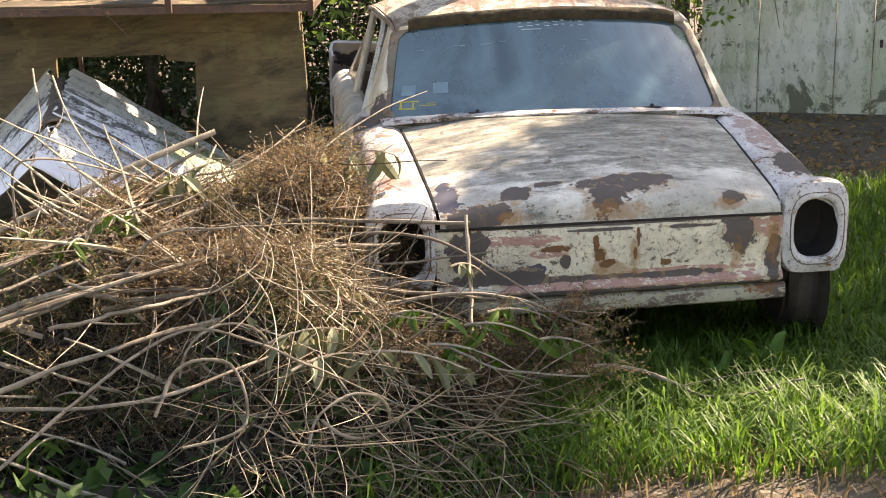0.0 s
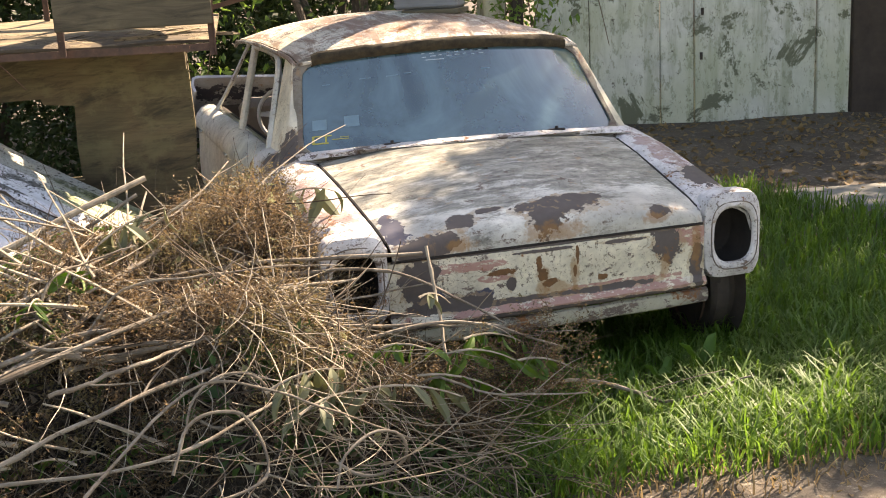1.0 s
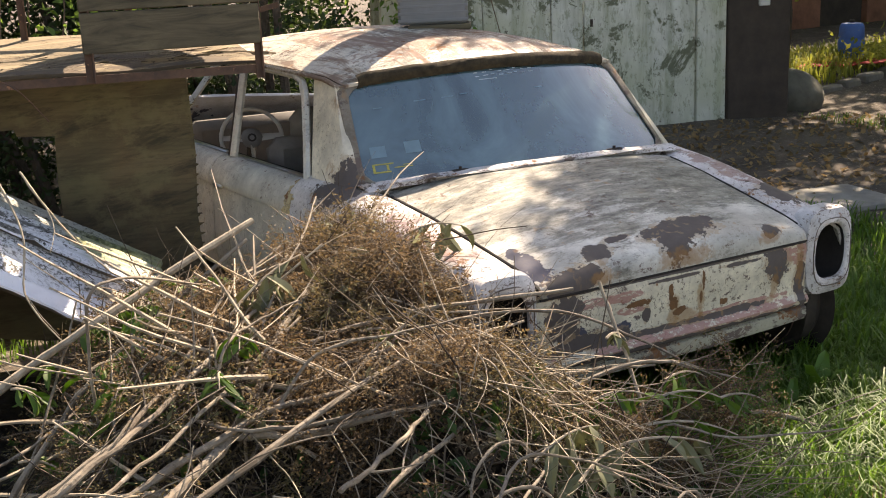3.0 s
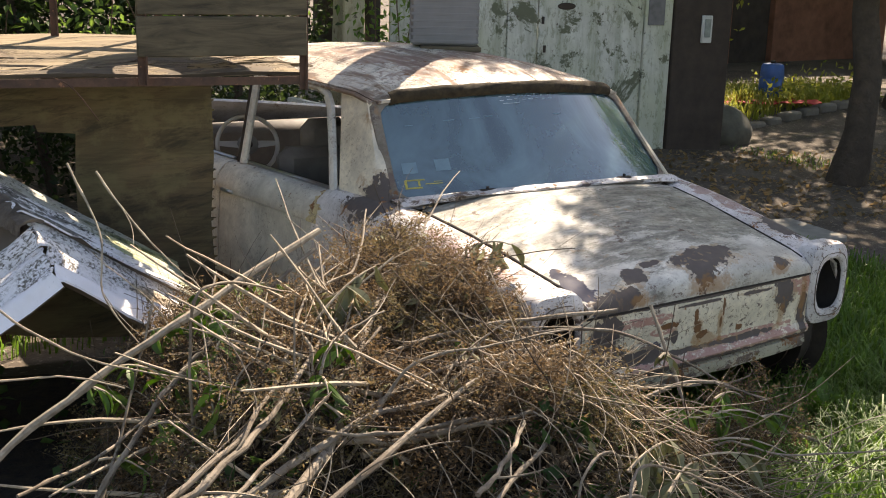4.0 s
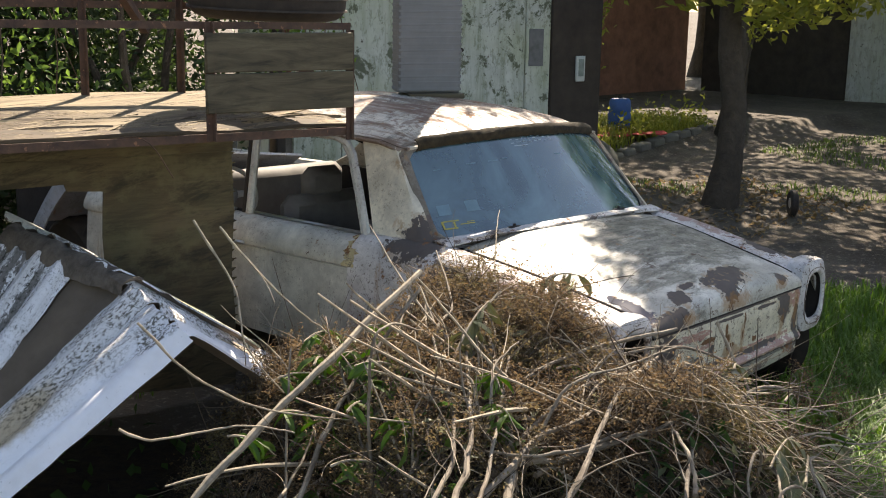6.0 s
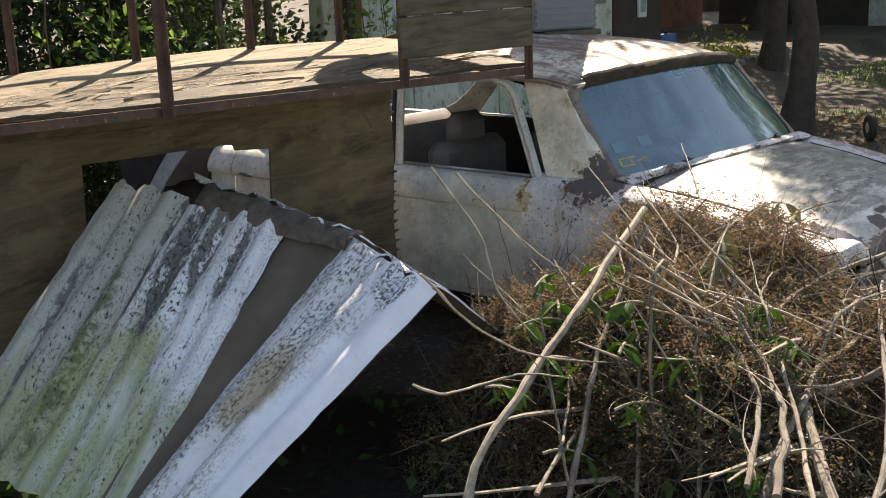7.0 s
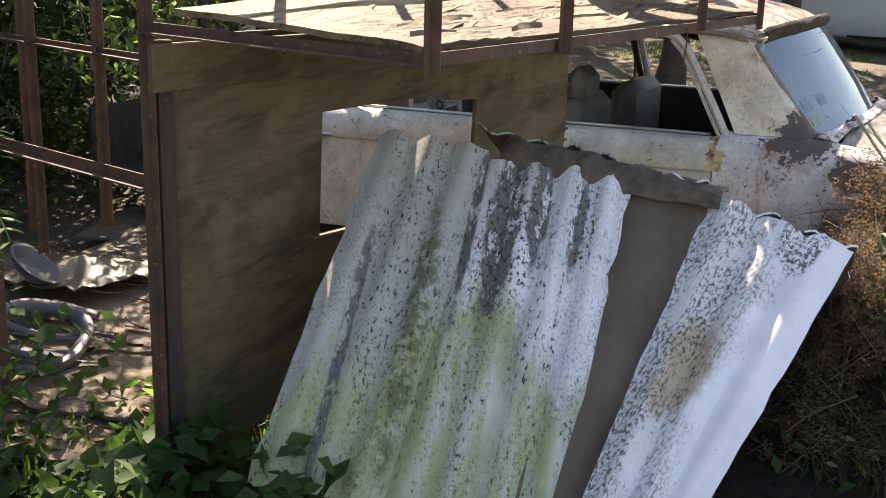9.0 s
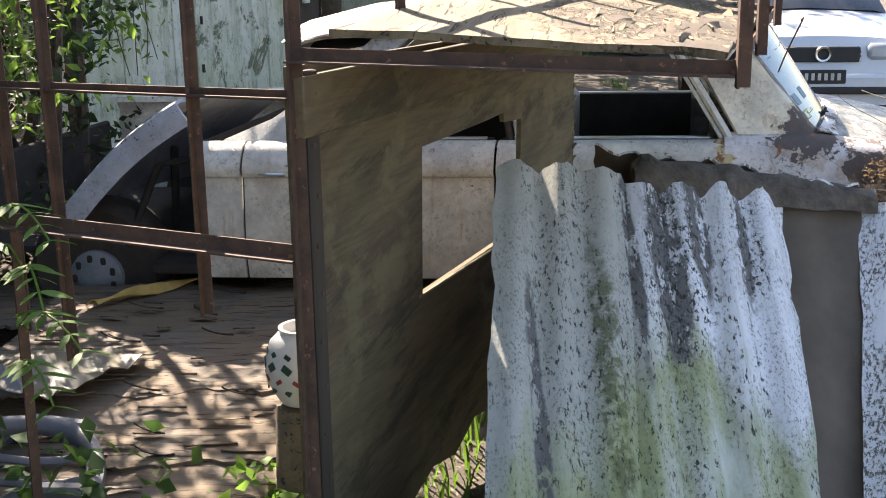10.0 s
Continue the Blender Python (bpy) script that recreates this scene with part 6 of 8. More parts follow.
branch([(-1.9, 3.9, 0.10), (-1.72, 4.10, 0.24), (-1.50, 4.35, 0.55), (-1.40, 4.45, 0.74)], 0.006, 0.003, twigs=2)
branch([(-1.95, 4.05, 0.38), (-1.62, 4.20, 0.40), (-1.28, 4.42, 0.52)], 0.006, 0.003, twigs=2)
branch([(-2.75, 4.35, 0.05), (-2.30, 4.55, 0.10), (-1.80, 4.45, 0.09), (-1.4, 4.2, 0.2)], 0.020, 0.012, mat=twig_brown, label="thick brown branch on the ground below the sheet", twigs=1)
branch([(-2.58, 4.38, 0.0), (-2.57, 4.37, 0.13)], 0.014, 0.012, label="short sawn stump of a branch")


# pale poles across the front and over the top of the heap
for pts, r0, r1, tw in (([(-1.85, 3.42, 0.52), (-1.48, 3.60, 0.61), (-0.93, 4.10, 0.72)], 0.013, 0.007, 3), ([(-1.80, 3.52, 0.50), (-1.40, 3.72, 0.62), (-0.98, 4.22, 0.76)], 0.010, 0.005, 2), ([(-1.78, 3.36, 0.50), (-1.36, 3.62, 0.57), (-0.86, 3.98, 0.70)], 0.009, 0.005, 2),
                        ([(-1.15, 3.08, 0.58), (-0.95, 3.22, 0.58), (-0.75, 3.40, 0.57)], 0.008, 0.006, 1), ([(-1.20, 2.55, 0.38), (-0.98, 2.75, 0.52), (-0.77, 2.95, 0.60), (-0.60, 2.98, 0.55), (-0.42, 2.98, 0.46), (-0.20, 3.0, 0.33)], 0.0055, 0.003, 2),
                        ([(-1.40, 3.68, 0.44), (-0.85, 3.76, 0.60), (-0.36, 3.80, 0.60)], 0.011, 0.006, 3), ([(-1.13, 3.64, 0.46), (-0.5, 3.60, 0.52), (0.14, 3.56, 0.45)], 0.010, 0.005, 2), ([(-1.78, 4.08, 0.22), (-1.55, 4.17, 0.46), (-1.32, 4.26, 0.62), (-0.86, 4.40, 0.85)], 0.011, 0.008, 0), ([(-1.85, 3.50, 0.22), (-1.55, 3.58, 0.44), (-1.05, 3.66, 0.56), (-0.50, 3.68, 0.56)], 0.015, 0.008, 2), ([(0.10, 3.93, 0.62), (-0.6, 3.92, 0.66), (-1.03, 3.90, 0.60), (-1.45, 3.83, 0.48)], 0.009, 0.006, 2), ([(-0.75, 3.52, 0.54), (-1.15, 3.58, 0.55), (-1.30, 3.76, 0.56)], 0.008, 0.005, 1), ([(-1.72, 3.70, 0.15), (-1.50, 3.82, 0.44), (-1.2, 4.02, 0.60), (-0.62, 4.60, 0.74)], 0.009, 0.005, 2), ([(-1.70, 3.90, 0.12), (-1.5, 4.02, 0.42), (-1.2, 4.22, 0.62), (-0.64, 4.67, 0.74)], 0.008, 0.005, 1),
                        ([(-1.47, 3.98, 0.30), (-1.473, 4.0, 0.70), (-1.45, 4.0, 0.875), (-1.32, 4.05, 0.885), (-1.05, 4.2, 0.78)], 0.006, 0.004, 0),
                        ([(-1.55, 3.85, 0.38), (-1.35, 4.20, 0.56), (-1.12, 4.60, 0.76)], 0.006, 0.004, 1)):
    branch(pts, r0 * 0.85, r1 * 0.85, twigs=tw)
for cx, cy, cz, rr, tilt in ((-0.69, 3.29, 0.47, 0.13, 0.3), (-0.34, 3.02, 0.36, 0.11, 0.2)):
    branch([(cx + rr * math.cos(a) * math.cos(tilt), cy + 0.05 * math.sin(a) * math.sin(tilt) - 0.02 * k, cz + rr * 0.9 * math.sin(a) - 0.006 * k) for k, a in enumerate([-2.4 + 0.55 * q for q in range(11)])], 0.005, 0.0035, label="pale vine bent into a loop on the heap")


# forked dead sticks jutting out of the heap
for k in range(44):
    x, y = R.uniform(-1.6, -0.05), R.uniform(3.25, 4.45)
    h = heap(x, y)
    if h < 0.2:
        continue
    a, L = R.gauss(0.9, 0.8), R.uniform(0.35, 0.85)
    c, q = math.cos(a), math.sin(a)
    lift = R.uniform(0.0, 0.07)
    mid = (x + 0.5 * L * c + R.gauss(0, 0.03), y + 0.5 * L * q + R.gauss(0, 0.03))
    end = (x + L * c, y + L * q)
    top = max(heap(*mid), h * 0.8) + lift
    tip = max(heap(*end), top * 0.85) + lift + R.uniform(0.0, 0.10)
    if (end[0] > -0.25 and end[1] > 3.95) or end[1] > 4.7:
        continue
    r = R.uniform(0.0028, 0.0065)
    branch([(x, y, h * 0.75), (x + 0.25 * L * c, y + 0.25 * L * q, 0.5 * (h + top) + 0.5 * lift), (*mid, top), (*end, tip)], r, r * 0.5, mat=twig_dry if k % 3 else pole_pale, twigs=R.randrange(1, 4), label="dead forked stick jutting out of the brush heap")


# limp grey-green leaves on shoots
def shoot(p, d, n, size, mat, label, droop=0.8):
    ob = thing("leafy_shoot", Matrix.Identity(4), label, "shoot", "leafy shoots in the brush")
    bm = bmesh.new()
    pts = [Vector(p) + Vector(d) * (k / 6) + Vector((0, 0, -0.10 * (k / 6) ** 2)) for k in range(7)]
    tube(bm, pts, [0.005 - 0.0005 * k for k in range(7)], 5)
    part("stem", bm, twig_dry, ob)
    for k in range(n):
        c = pts[1 + k % 6]
        a = R.uniform(0, math.tau)
        L, w = size * R.uniform(0.7, 1.25), size * R.uniform(0.26, 0.36)
        dr = Vector((math.cos(a) * 0.6, math.sin(a) * 0.6, -droop)).normalized()
        sd = dr.cross(Vector((R.gauss(0, 1), R.gauss(0, 1), 0.3))).normalized()
        nn = sd.cross(dr)
        bm = bmesh.new()
        rows = []
        for i in range(6):
            v = i / 5
            q = c + dr * L * v + nn * 0.18 * L * math.sin(v * 2.4)
            ww = w * math.sin(math.pi * min(0.97, 0.04 + v * 0.95)) ** 0.8
            rows.append([q - sd * ww * 0.5 + nn * ww * 0.22, q, q + sd * ww * 0.5 + nn * ww * 0.22])
        shell(bm, rows, 0.0008)
        part("leaf", bm, mat, ob)
    return ob


LIMP = "limp grey-green leaves on a cut shoot"
FRESH = "fresh green leaves on a vine in the brush"
for p, d, n, s in (((-1.05, 4.05, 0.72), (0.28, 0.10, 0.22), 9, 0.12), ((-0.98, 4.0, 0.66), (0.15, 0.16, 0.20), 8, 0.11), ((-0.58, 3.16, 0.47), (0.24, 0.05, 0.12), 11, 0.12), ((-0.50, 3.08, 0.42), (0.22, 0.10, 0.10), 9, 0.11), ((-0.35, 4.28, 0.80), (0.2, -0.05, 0.12), 7, 0.13), ((-0.62, 4.35, 0.74), (0.22, -0.1, 0.15), 7, 0.13), ((-0.30, 3.2, 0.42), (0.3, -0.05, 0.05), 7, 0.10), ((0.0, 3.62, 0.55), (0.12, 0.05, 0.05), 4, 0.08)):
    shoot(p, d, n, s, leaf_dull, LIMP)
for p, d, n, s in (((-1.30, 4.45, 0.66), (0.15, 0.12, 0.05), 10, 0.10), ((-1.42, 4.30, 0.46), (0.10, 0.15, 0.10), 9, 0.09), ((-1.50, 4.20, 0.34), (0.12, 0.12, 0.02), 8, 0.10), ((-1.15, 3.9, 0.58), (0.12, 0.1, 0.08), 6, 0.08), ((-1.62, 3.55, 0.34), (0.1, 0.1, 0.1), 6, 0.09), ((-0.2, 3.42, 0.46), (0.18, -0.05, 0.08), 9, 0.09), ((0.02, 3.40, 0.42), (0.22, -0.04, 0.06), 9, 0.10), ((-0.10, 3.30, 0.40), (0.25, -0.10, 0.04), 8, 0.10), ((-1.40, 4.55, 0.60), (0.16, -0.10, 0.10), 9, 0.10), ((-1.36, 4.40, 0.40), (0.2, -0.1, 0.05), 8, 0.09), ((-1.05, 4.5, 0.72), (0.16, -0.02, 0.06), 8, 0.09), ((-0.7, 3.9, 0.64), (0.14, -0.08, 0.06), 7, 0.09), ((-1.2, 4.62, 0.68), (0.2, 0.05, 0.08), 7, 0.09), ((-1.55, 4.35, 0.58), (0.12, -0.14, 0.06), 9, 0.08), ((-1.58, 4.05, 0.50), (0.14, -0.1, 0.08), 9, 0.085), ((-1.45, 4.12, 0.62), (0.16, 0.06, 0.06), 9, 0.08), ((-1.30, 4.25, 0.70), (0.12, -0.12, 0.08), 8, 0.085), ((-1.62, 4.5, 0.48), (0.1, -0.12, 0.04), 9, 0.085), ((-1.66, 4.25, 0.34), (0.12, -0.1, 0.06), 9, 0.09), ((-1.25, 3.85, 0.60), (0.1, -0.14, 0.05), 7, 0.08), ((0.10, 3.46, 0.44), (0.22, 0.06, 0.04), 8, 0.09), ((0.25, 3.40, 0.36), (0.2, -0.02, 0.05), 8, 0.09)):
    shoot(p, d, n, s, leaf_green, FRESH, 0.5)
FL = random.Random(23)
for k in range(34):
    x, y = FL.uniform(-1.55, -0.75), FL.uniform(3.1, 4.3)
    z, a, L = heap(x, y) * FL.uniform(0.85, 1.0) + 0.02, FL.gauss(2.6, 0.7), FL.uniform(0.3, 0.65)
    bm = bmesh.new()
    stem(bm, (x, y, z), (math.cos(a) * 0.7, math.sin(a) * 0.5, FL.uniform(0.0, 0.55)), L, FL.uniform(0.004, 0.010), 0.2, 7, 5)
    part("stick", bm, twig_dry, brush, "bleached stick lying on the brush")
for k in range(12):
    x, y = FL.uniform(-1.6, -0.9), FL.uniform(3.1, 4.4)
    shoot((x, y, heap(x, y) * 0.95 + 0.04), (FL.uniform(-0.2, 0.1), FL.uniform(-0.15, 0.15), 0.1), 8, FL.uniform(0.07, 0.10), leaf_green, FRESH, 0.5)
C = [(x, y, h * R.uniform(0.85, 1.05)) for x, y, h in heap_points(420, -1.8, 0.3, 3.0, 4.8, 0.05)]
D = [(x, y, h * R.uniform(0.82, 1.06)) for x, y, h in heap_points(420, -2.0, 0.35, 2.4, 3.6, 0.03)] + [(x, y, h * R.uniform(0.82, 1.03)) for x, y, h in heap_points(160, -1.8, 0.2, 3.6, 4.9, 0.03)]
leaf_cloud("dead_leaf_litter", D, 0.042, leaf_dead, brush, shape=0.4, bend=0.3, kind="stuff", label="curled dead brown leaves")
leaf_cloud("withered_leaf_litter", C, 0.055, leaf_dull, brush, kind="stuff", label="withered grey-green leaves")
C = [(x, y, h * R.uniform(0.7, 1.0)) for x, y, h in heap_points(640, -2.2, 0.3, 2.4, 3.5, 0.015)] + [(x, y, h * R.uniform(0.6, 1.0)) for x, y, h in heap_points(260, -1.75, -0.9, 3.6, 4.8, 0.05)]
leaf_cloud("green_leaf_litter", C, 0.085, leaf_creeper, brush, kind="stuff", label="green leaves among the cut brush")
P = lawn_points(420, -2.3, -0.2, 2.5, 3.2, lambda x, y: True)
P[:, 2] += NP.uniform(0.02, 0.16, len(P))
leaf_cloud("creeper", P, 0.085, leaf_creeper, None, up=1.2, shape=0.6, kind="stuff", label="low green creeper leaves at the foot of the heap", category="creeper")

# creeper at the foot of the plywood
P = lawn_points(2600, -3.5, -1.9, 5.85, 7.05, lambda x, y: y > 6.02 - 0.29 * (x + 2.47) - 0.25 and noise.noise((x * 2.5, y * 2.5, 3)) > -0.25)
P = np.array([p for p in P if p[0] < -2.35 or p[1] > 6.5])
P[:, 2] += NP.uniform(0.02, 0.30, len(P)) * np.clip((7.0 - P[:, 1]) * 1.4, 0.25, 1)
leaf_cloud("creeper", P, 0.085, leaf_creeper, None, up=1.4, shape=0.7, kind="stuff", label="green creeper at the foot of the plywood, leaves coloured dark for shade", category="creeper")
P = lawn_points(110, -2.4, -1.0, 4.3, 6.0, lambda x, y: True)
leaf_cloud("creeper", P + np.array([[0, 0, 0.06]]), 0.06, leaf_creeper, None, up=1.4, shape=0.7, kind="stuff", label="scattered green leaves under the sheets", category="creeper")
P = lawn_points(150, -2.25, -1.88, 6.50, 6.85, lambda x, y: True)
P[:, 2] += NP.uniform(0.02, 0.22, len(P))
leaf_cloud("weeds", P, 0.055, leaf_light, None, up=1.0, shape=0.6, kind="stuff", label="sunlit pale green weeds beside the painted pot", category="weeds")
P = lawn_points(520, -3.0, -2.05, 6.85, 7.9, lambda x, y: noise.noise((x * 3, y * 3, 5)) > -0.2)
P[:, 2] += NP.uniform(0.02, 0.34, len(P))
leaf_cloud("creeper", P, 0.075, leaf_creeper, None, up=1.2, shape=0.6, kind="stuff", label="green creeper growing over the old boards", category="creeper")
# compound leaves climbing the iron post
for x, y, z, dx, dy in ((-2.42, 7.16, 0.86, -0.16, -0.12), (-2.40, 7.20, 0.74, -0.10, -0.20), (-2.36, 7.22, 0.90, -0.20, 0.06), (-2.44, 7.18, 0.64, -0.14, -0.14), (-2.36, 7.24, 0.98, -0.08, -0.16)):
    ob = thing("leafy_shoot", Matrix.Identity(4), "light green compound leaf climbing the iron post", "shoot", "leafy shoots on the post")
    pts = [Vector((x + dx * k / 6, y + dy * k / 6, z + 0.06 * math.sin(k / 2.2) - 0.012 * k)) for k in range(7)]
    bm = bmesh.new()
    tube(bm, [Vector((-2.31, 7.22, z - 0.06)), *pts], 0.003, 5)
    part("stem", bm, leaf_light, ob)
    for k in range(1, 7):
        for sd in (-1, 1):
            dr = (Vector((dy, -dx, 0)).normalized() * sd + Vector((dx, dy, -0.05)) * 2.5).normalized()
            nn = Vector((R.gauss(0, 0.2), R.gauss(0, 0.2), 1)).normalized()
            ws = dr.cross(nn).normalized()
            L = 0.062 * R.uniform(0.8, 1.2)
            bm = bmesh.new()
            shell(bm, [[pts[k] + dr * L * v / 5 - nn * 0.012 * (v / 5) ** 2 + ws * 0.30 * L * q * math.sin(math.pi * min(0.96, 0.05 + v / 5.3)) for q in (-0.5, 0, 0.5)] for v in range(6)], 0.0008)
            part("leaflet", bm, leaf_light, ob)


tuft = lawn_points(1300, -1.75, -1.0, 2.0, 2.75, lambda x, y: noise.noise((x * 4, y * 4, 2)) > -0.1)
blades("grass_tuft", tuft, 0.13, grass_green, 0.004, 1.0, label="tuft of green grass at the foot of the brush heap", category="grass")
# near-black sheet over the ground, the shelter's shade put into its colour
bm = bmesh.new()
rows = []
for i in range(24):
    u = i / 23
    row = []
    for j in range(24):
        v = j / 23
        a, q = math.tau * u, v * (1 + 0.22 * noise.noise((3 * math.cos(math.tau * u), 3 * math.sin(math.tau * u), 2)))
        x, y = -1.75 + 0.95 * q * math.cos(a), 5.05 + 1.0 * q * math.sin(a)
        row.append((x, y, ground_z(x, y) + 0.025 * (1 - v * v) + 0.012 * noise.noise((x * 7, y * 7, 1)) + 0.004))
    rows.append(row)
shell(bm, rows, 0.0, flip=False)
solo("leaf_mould", bm, litter, "near-black sheet standing for the shade under the leaning sheets", "leaf mould", kind="stuff")

# ---- trees ----
def tree(name, x, y, height, lobes, leaves, size, mat, r=0.18, label="", limbs=7, trunk_mat=None, lean=(0, 0)):
    ob = thing(name, Matrix.Translation((x, y, ground_z(x, y) - 0.05)), label, "tree")
    bm = bmesh.new()
    top = Vector((lean[0], lean[1], height * 0.72))
    tr = [Vector((0.04 * math.sin(k * 1.3), 0.04 * math.cos(k * 1.7), 0)) + top * (k / 8) for k in range(9)]
    tube(bm, tr, [r * (1.45 if k == 0 else 1.05) * (1 - 0.55 * k / 8) for k in range(9)], 12)
    part("trunk", bm, trunk_mat or bark, ob)
    C = []
    for i, (cx, cy, cz, rx, ry, rz, share) in enumerate(lobes):
        c = Vector((cx, cy, cz))
        if i < limbs:
            s = tr[min(8, 4 + i % 5)]
            bm = bmesh.new()
            mid = s.lerp(c, 0.5) + Vector((0, 0, 0.15))
            tube(bm, [s, s.lerp(mid, 0.5) + Vector((0, 0, 0.06)), mid, mid.lerp(c, 0.6), c], [q * r * min(1.0, 1.3 / max(0.1, (c - s).length)) for q in (0.42, 0.34, 0.26, 0.18, 0.06)], 7)
            part("limb", bm, trunk_mat or bark, ob)
        n = int(leaves * share)
        k = max(8, n // 26)
        tips = NP.normal(size=(k, 3))
        tips /= np.linalg.norm(tips, axis=1)[:, None]
        tips *= NP.uniform(0.35, 1.0, k)[:, None] ** 0.5
        tips = tips * [[rx, ry, rz]] + [[cx, cy, cz]]
        pick = NP.randint(0, k, n)
        C.append(tips[pick] + NP.normal(size=(n, 3)) * [[0.20 * rx ** 0.5, 0.20 * ry ** 0.5, 0.16 * rz ** 0.5]])
    leaf_cloud("crown", np.concatenate(C), size, mat, ob, droop=0.25, kind="stuff")
    return ob


# tree beside the track; unseen crown lobes are placed to shade the car
# lobes far to the left hang unseen above the car to darken its windscreen
tree("street_tree", 5.55, 6.85, 5.2, [(-0.32, 0.10, 5.2, 0.50, 0.38, 0.45, 0.16), (0.75, 0.40, 5.3, 0.85, 0.40, 0.5, 0.18), (-0.35, 1.7, 5.3, 0.8, 0.6, 0.6, 0.10), (0.2, 1.7, 5.5, 1.1, 0.8, 0.8, 0.12), (1.9, 0.7, 5.6, 1.0, 0.7, 0.8, 0.12), (-4.2, -1.5, 6.8, 0.9, 0.7, 0.4, 0.06), (-5.3, -0.4, 7.0, 0.8, 0.8, 0.4, 0.06), (0.4, -0.5, 2.0, 1.1, 0.5, 0.28, 0.07), (-0.9, -0.2, 2.05, 0.6, 0.4, 0.25, 0.03), (1.7, -1.2, 2.1, 0.8, 0.5, 0.3, 0.05), (-4.9, -1.9, 7.1, 0.7, 0.6, 0.4, 0.04), (-2.45, -1.55, 5.0, 0.7, 0.42, 0.35, 0.065), (-0.2, -1.40, 5.2, 0.9, 0.30, 0.35, 0.06), (1.3, -0.75, 5.3, 0.6, 0.25, 0.3, 0.05), (-0.65, -0.82, 5.2, 0.45, 0.25, 0.3, 0.045), (-0.85, 1.25, 5.2, 0.42, 0.45, 0.3, 0.07)], 15000, 0.13, leaf_yellow, 0.125, "street tree with a dark trunk and yellowing hanging leaves")
# high crowns, never in view, added to keep the track in shade
for tx, ty, th in ((9.4, 9.0, 6.0), (8.9, 12.0, 6.5), (14.2, 11.6, 6.5), (11.5, 4.2, 6.0)):
    tree("street_tree", tx, ty, th, [(0, 0, 5.2, 2.2, 2.0, 1.1, 0.4), (-1.2, 0.8, 4.8, 1.5, 1.4, 0.9, 0.25), (1.2, -1.0, 4.9, 1.6, 1.5, 0.9, 0.2), (0.2, 0.2, 6.2, 1.8, 1.8, 1.0, 0.15)], 6000, 0.19, leaf_tree, 0.13, "tall street tree, its crown added out of view to shade the track")
tree("street_tree", 12.4, 6.75, 5.5, [(0, 0, 4.0, 1.8, 1.6, 1.2, 0.4), (-0.8, 0.6, 3.2, 1.1, 1.0, 0.8, 0.2), (0.9, -0.8, 3.3, 1.2, 1.0, 0.9, 0.2), (0, 0.2, 5.2, 1.6, 1.6, 1.2, 0.2)], 5000, 0.17, leaf_tree, 0.15, "street tree standing before the white house")
# dense growth behind the deck
def hedge_points(n, x0, x1, y0, y1, z0, z1, f=1.3, cut=-0.15):
    out = []
    while len(out) < n:
        p = (R.uniform(x0, x1), R.uniform(y0, y1), R.uniform(z0, z1))
        if noise.noise((p[0] * f, p[1] * f, p[2] * f)) > cut + 0.25 * R.random():
            out.append(p)
    return out


for (x, y, h, w) in ((-6.6, 11.6, 4.6, 1.8), (-3.8, 11.8, 4.8, 1.8), (-1.0, 12.0, 4.8, 1.8), (1.6, 11.8, 4.4, 1.6), (-3.6, 9.6, 4.2, 1.5), (-1.9, 9.9, 4.4, 1.4), (-0.4, 9.5, 3.9, 1.3), (1.0, 9.9, 3.6, 1.0), (-5.2, 8.8, 4.4, 1.4), (0.80, 8.75, 3.35, 0.85)):
    ob = thing("overgrown_shrub", Matrix.Translation((x, y, 0)), "tall overgrown dark green shrub behind the yard", "shrub", "shrubs behind the yard")
    for k in range(4):
        bm = bmesh.new()
        a = R.uniform(0, math.tau)
        stem(bm, (R.uniform(-0.3, 0.3), R.uniform(-0.3, 0.3), 0), (math.cos(a) * 0.25, math.sin(a) * 0.25, 1), h * 0.9, 0.04, 0.4, 8, 7)
        part("stem", bm, bark, ob)
    dp = min(0.9, w * 0.6)
    thin = w < 0.9
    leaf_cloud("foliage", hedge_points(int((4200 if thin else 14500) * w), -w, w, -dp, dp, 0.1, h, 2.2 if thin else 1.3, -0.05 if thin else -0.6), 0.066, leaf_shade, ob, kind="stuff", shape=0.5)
for (x, y, z, w) in ((2.3, 8.95, 1.75, 0.35), (-0.35, 8.2, 1.5, 0.5)):
    ob = thing("hanging_creeper", Matrix.Translation((x, y, 0)), "light green creeper trailing beside the gate", "creeper")
    for k in range(5):
        bm = bmesh.new()
        stem(bm, (R.uniform(-w, w), R.uniform(-0.15, 0.15), 3.0), (R.gauss(0, 0.1), R.gauss(0, 0.1), -1), 2.2, 0.008, 0.4, 10, 5)
        part("stem", bm, twig_brown, ob)
    leaf_cloud("foliage", [(R.gauss(0, w * 0.6), R.gauss(0, 0.18), R.uniform(0.9, 3.0)) for k in range(900)], 0.075, leaf_green, ob, kind="stuff", droop=0.6)
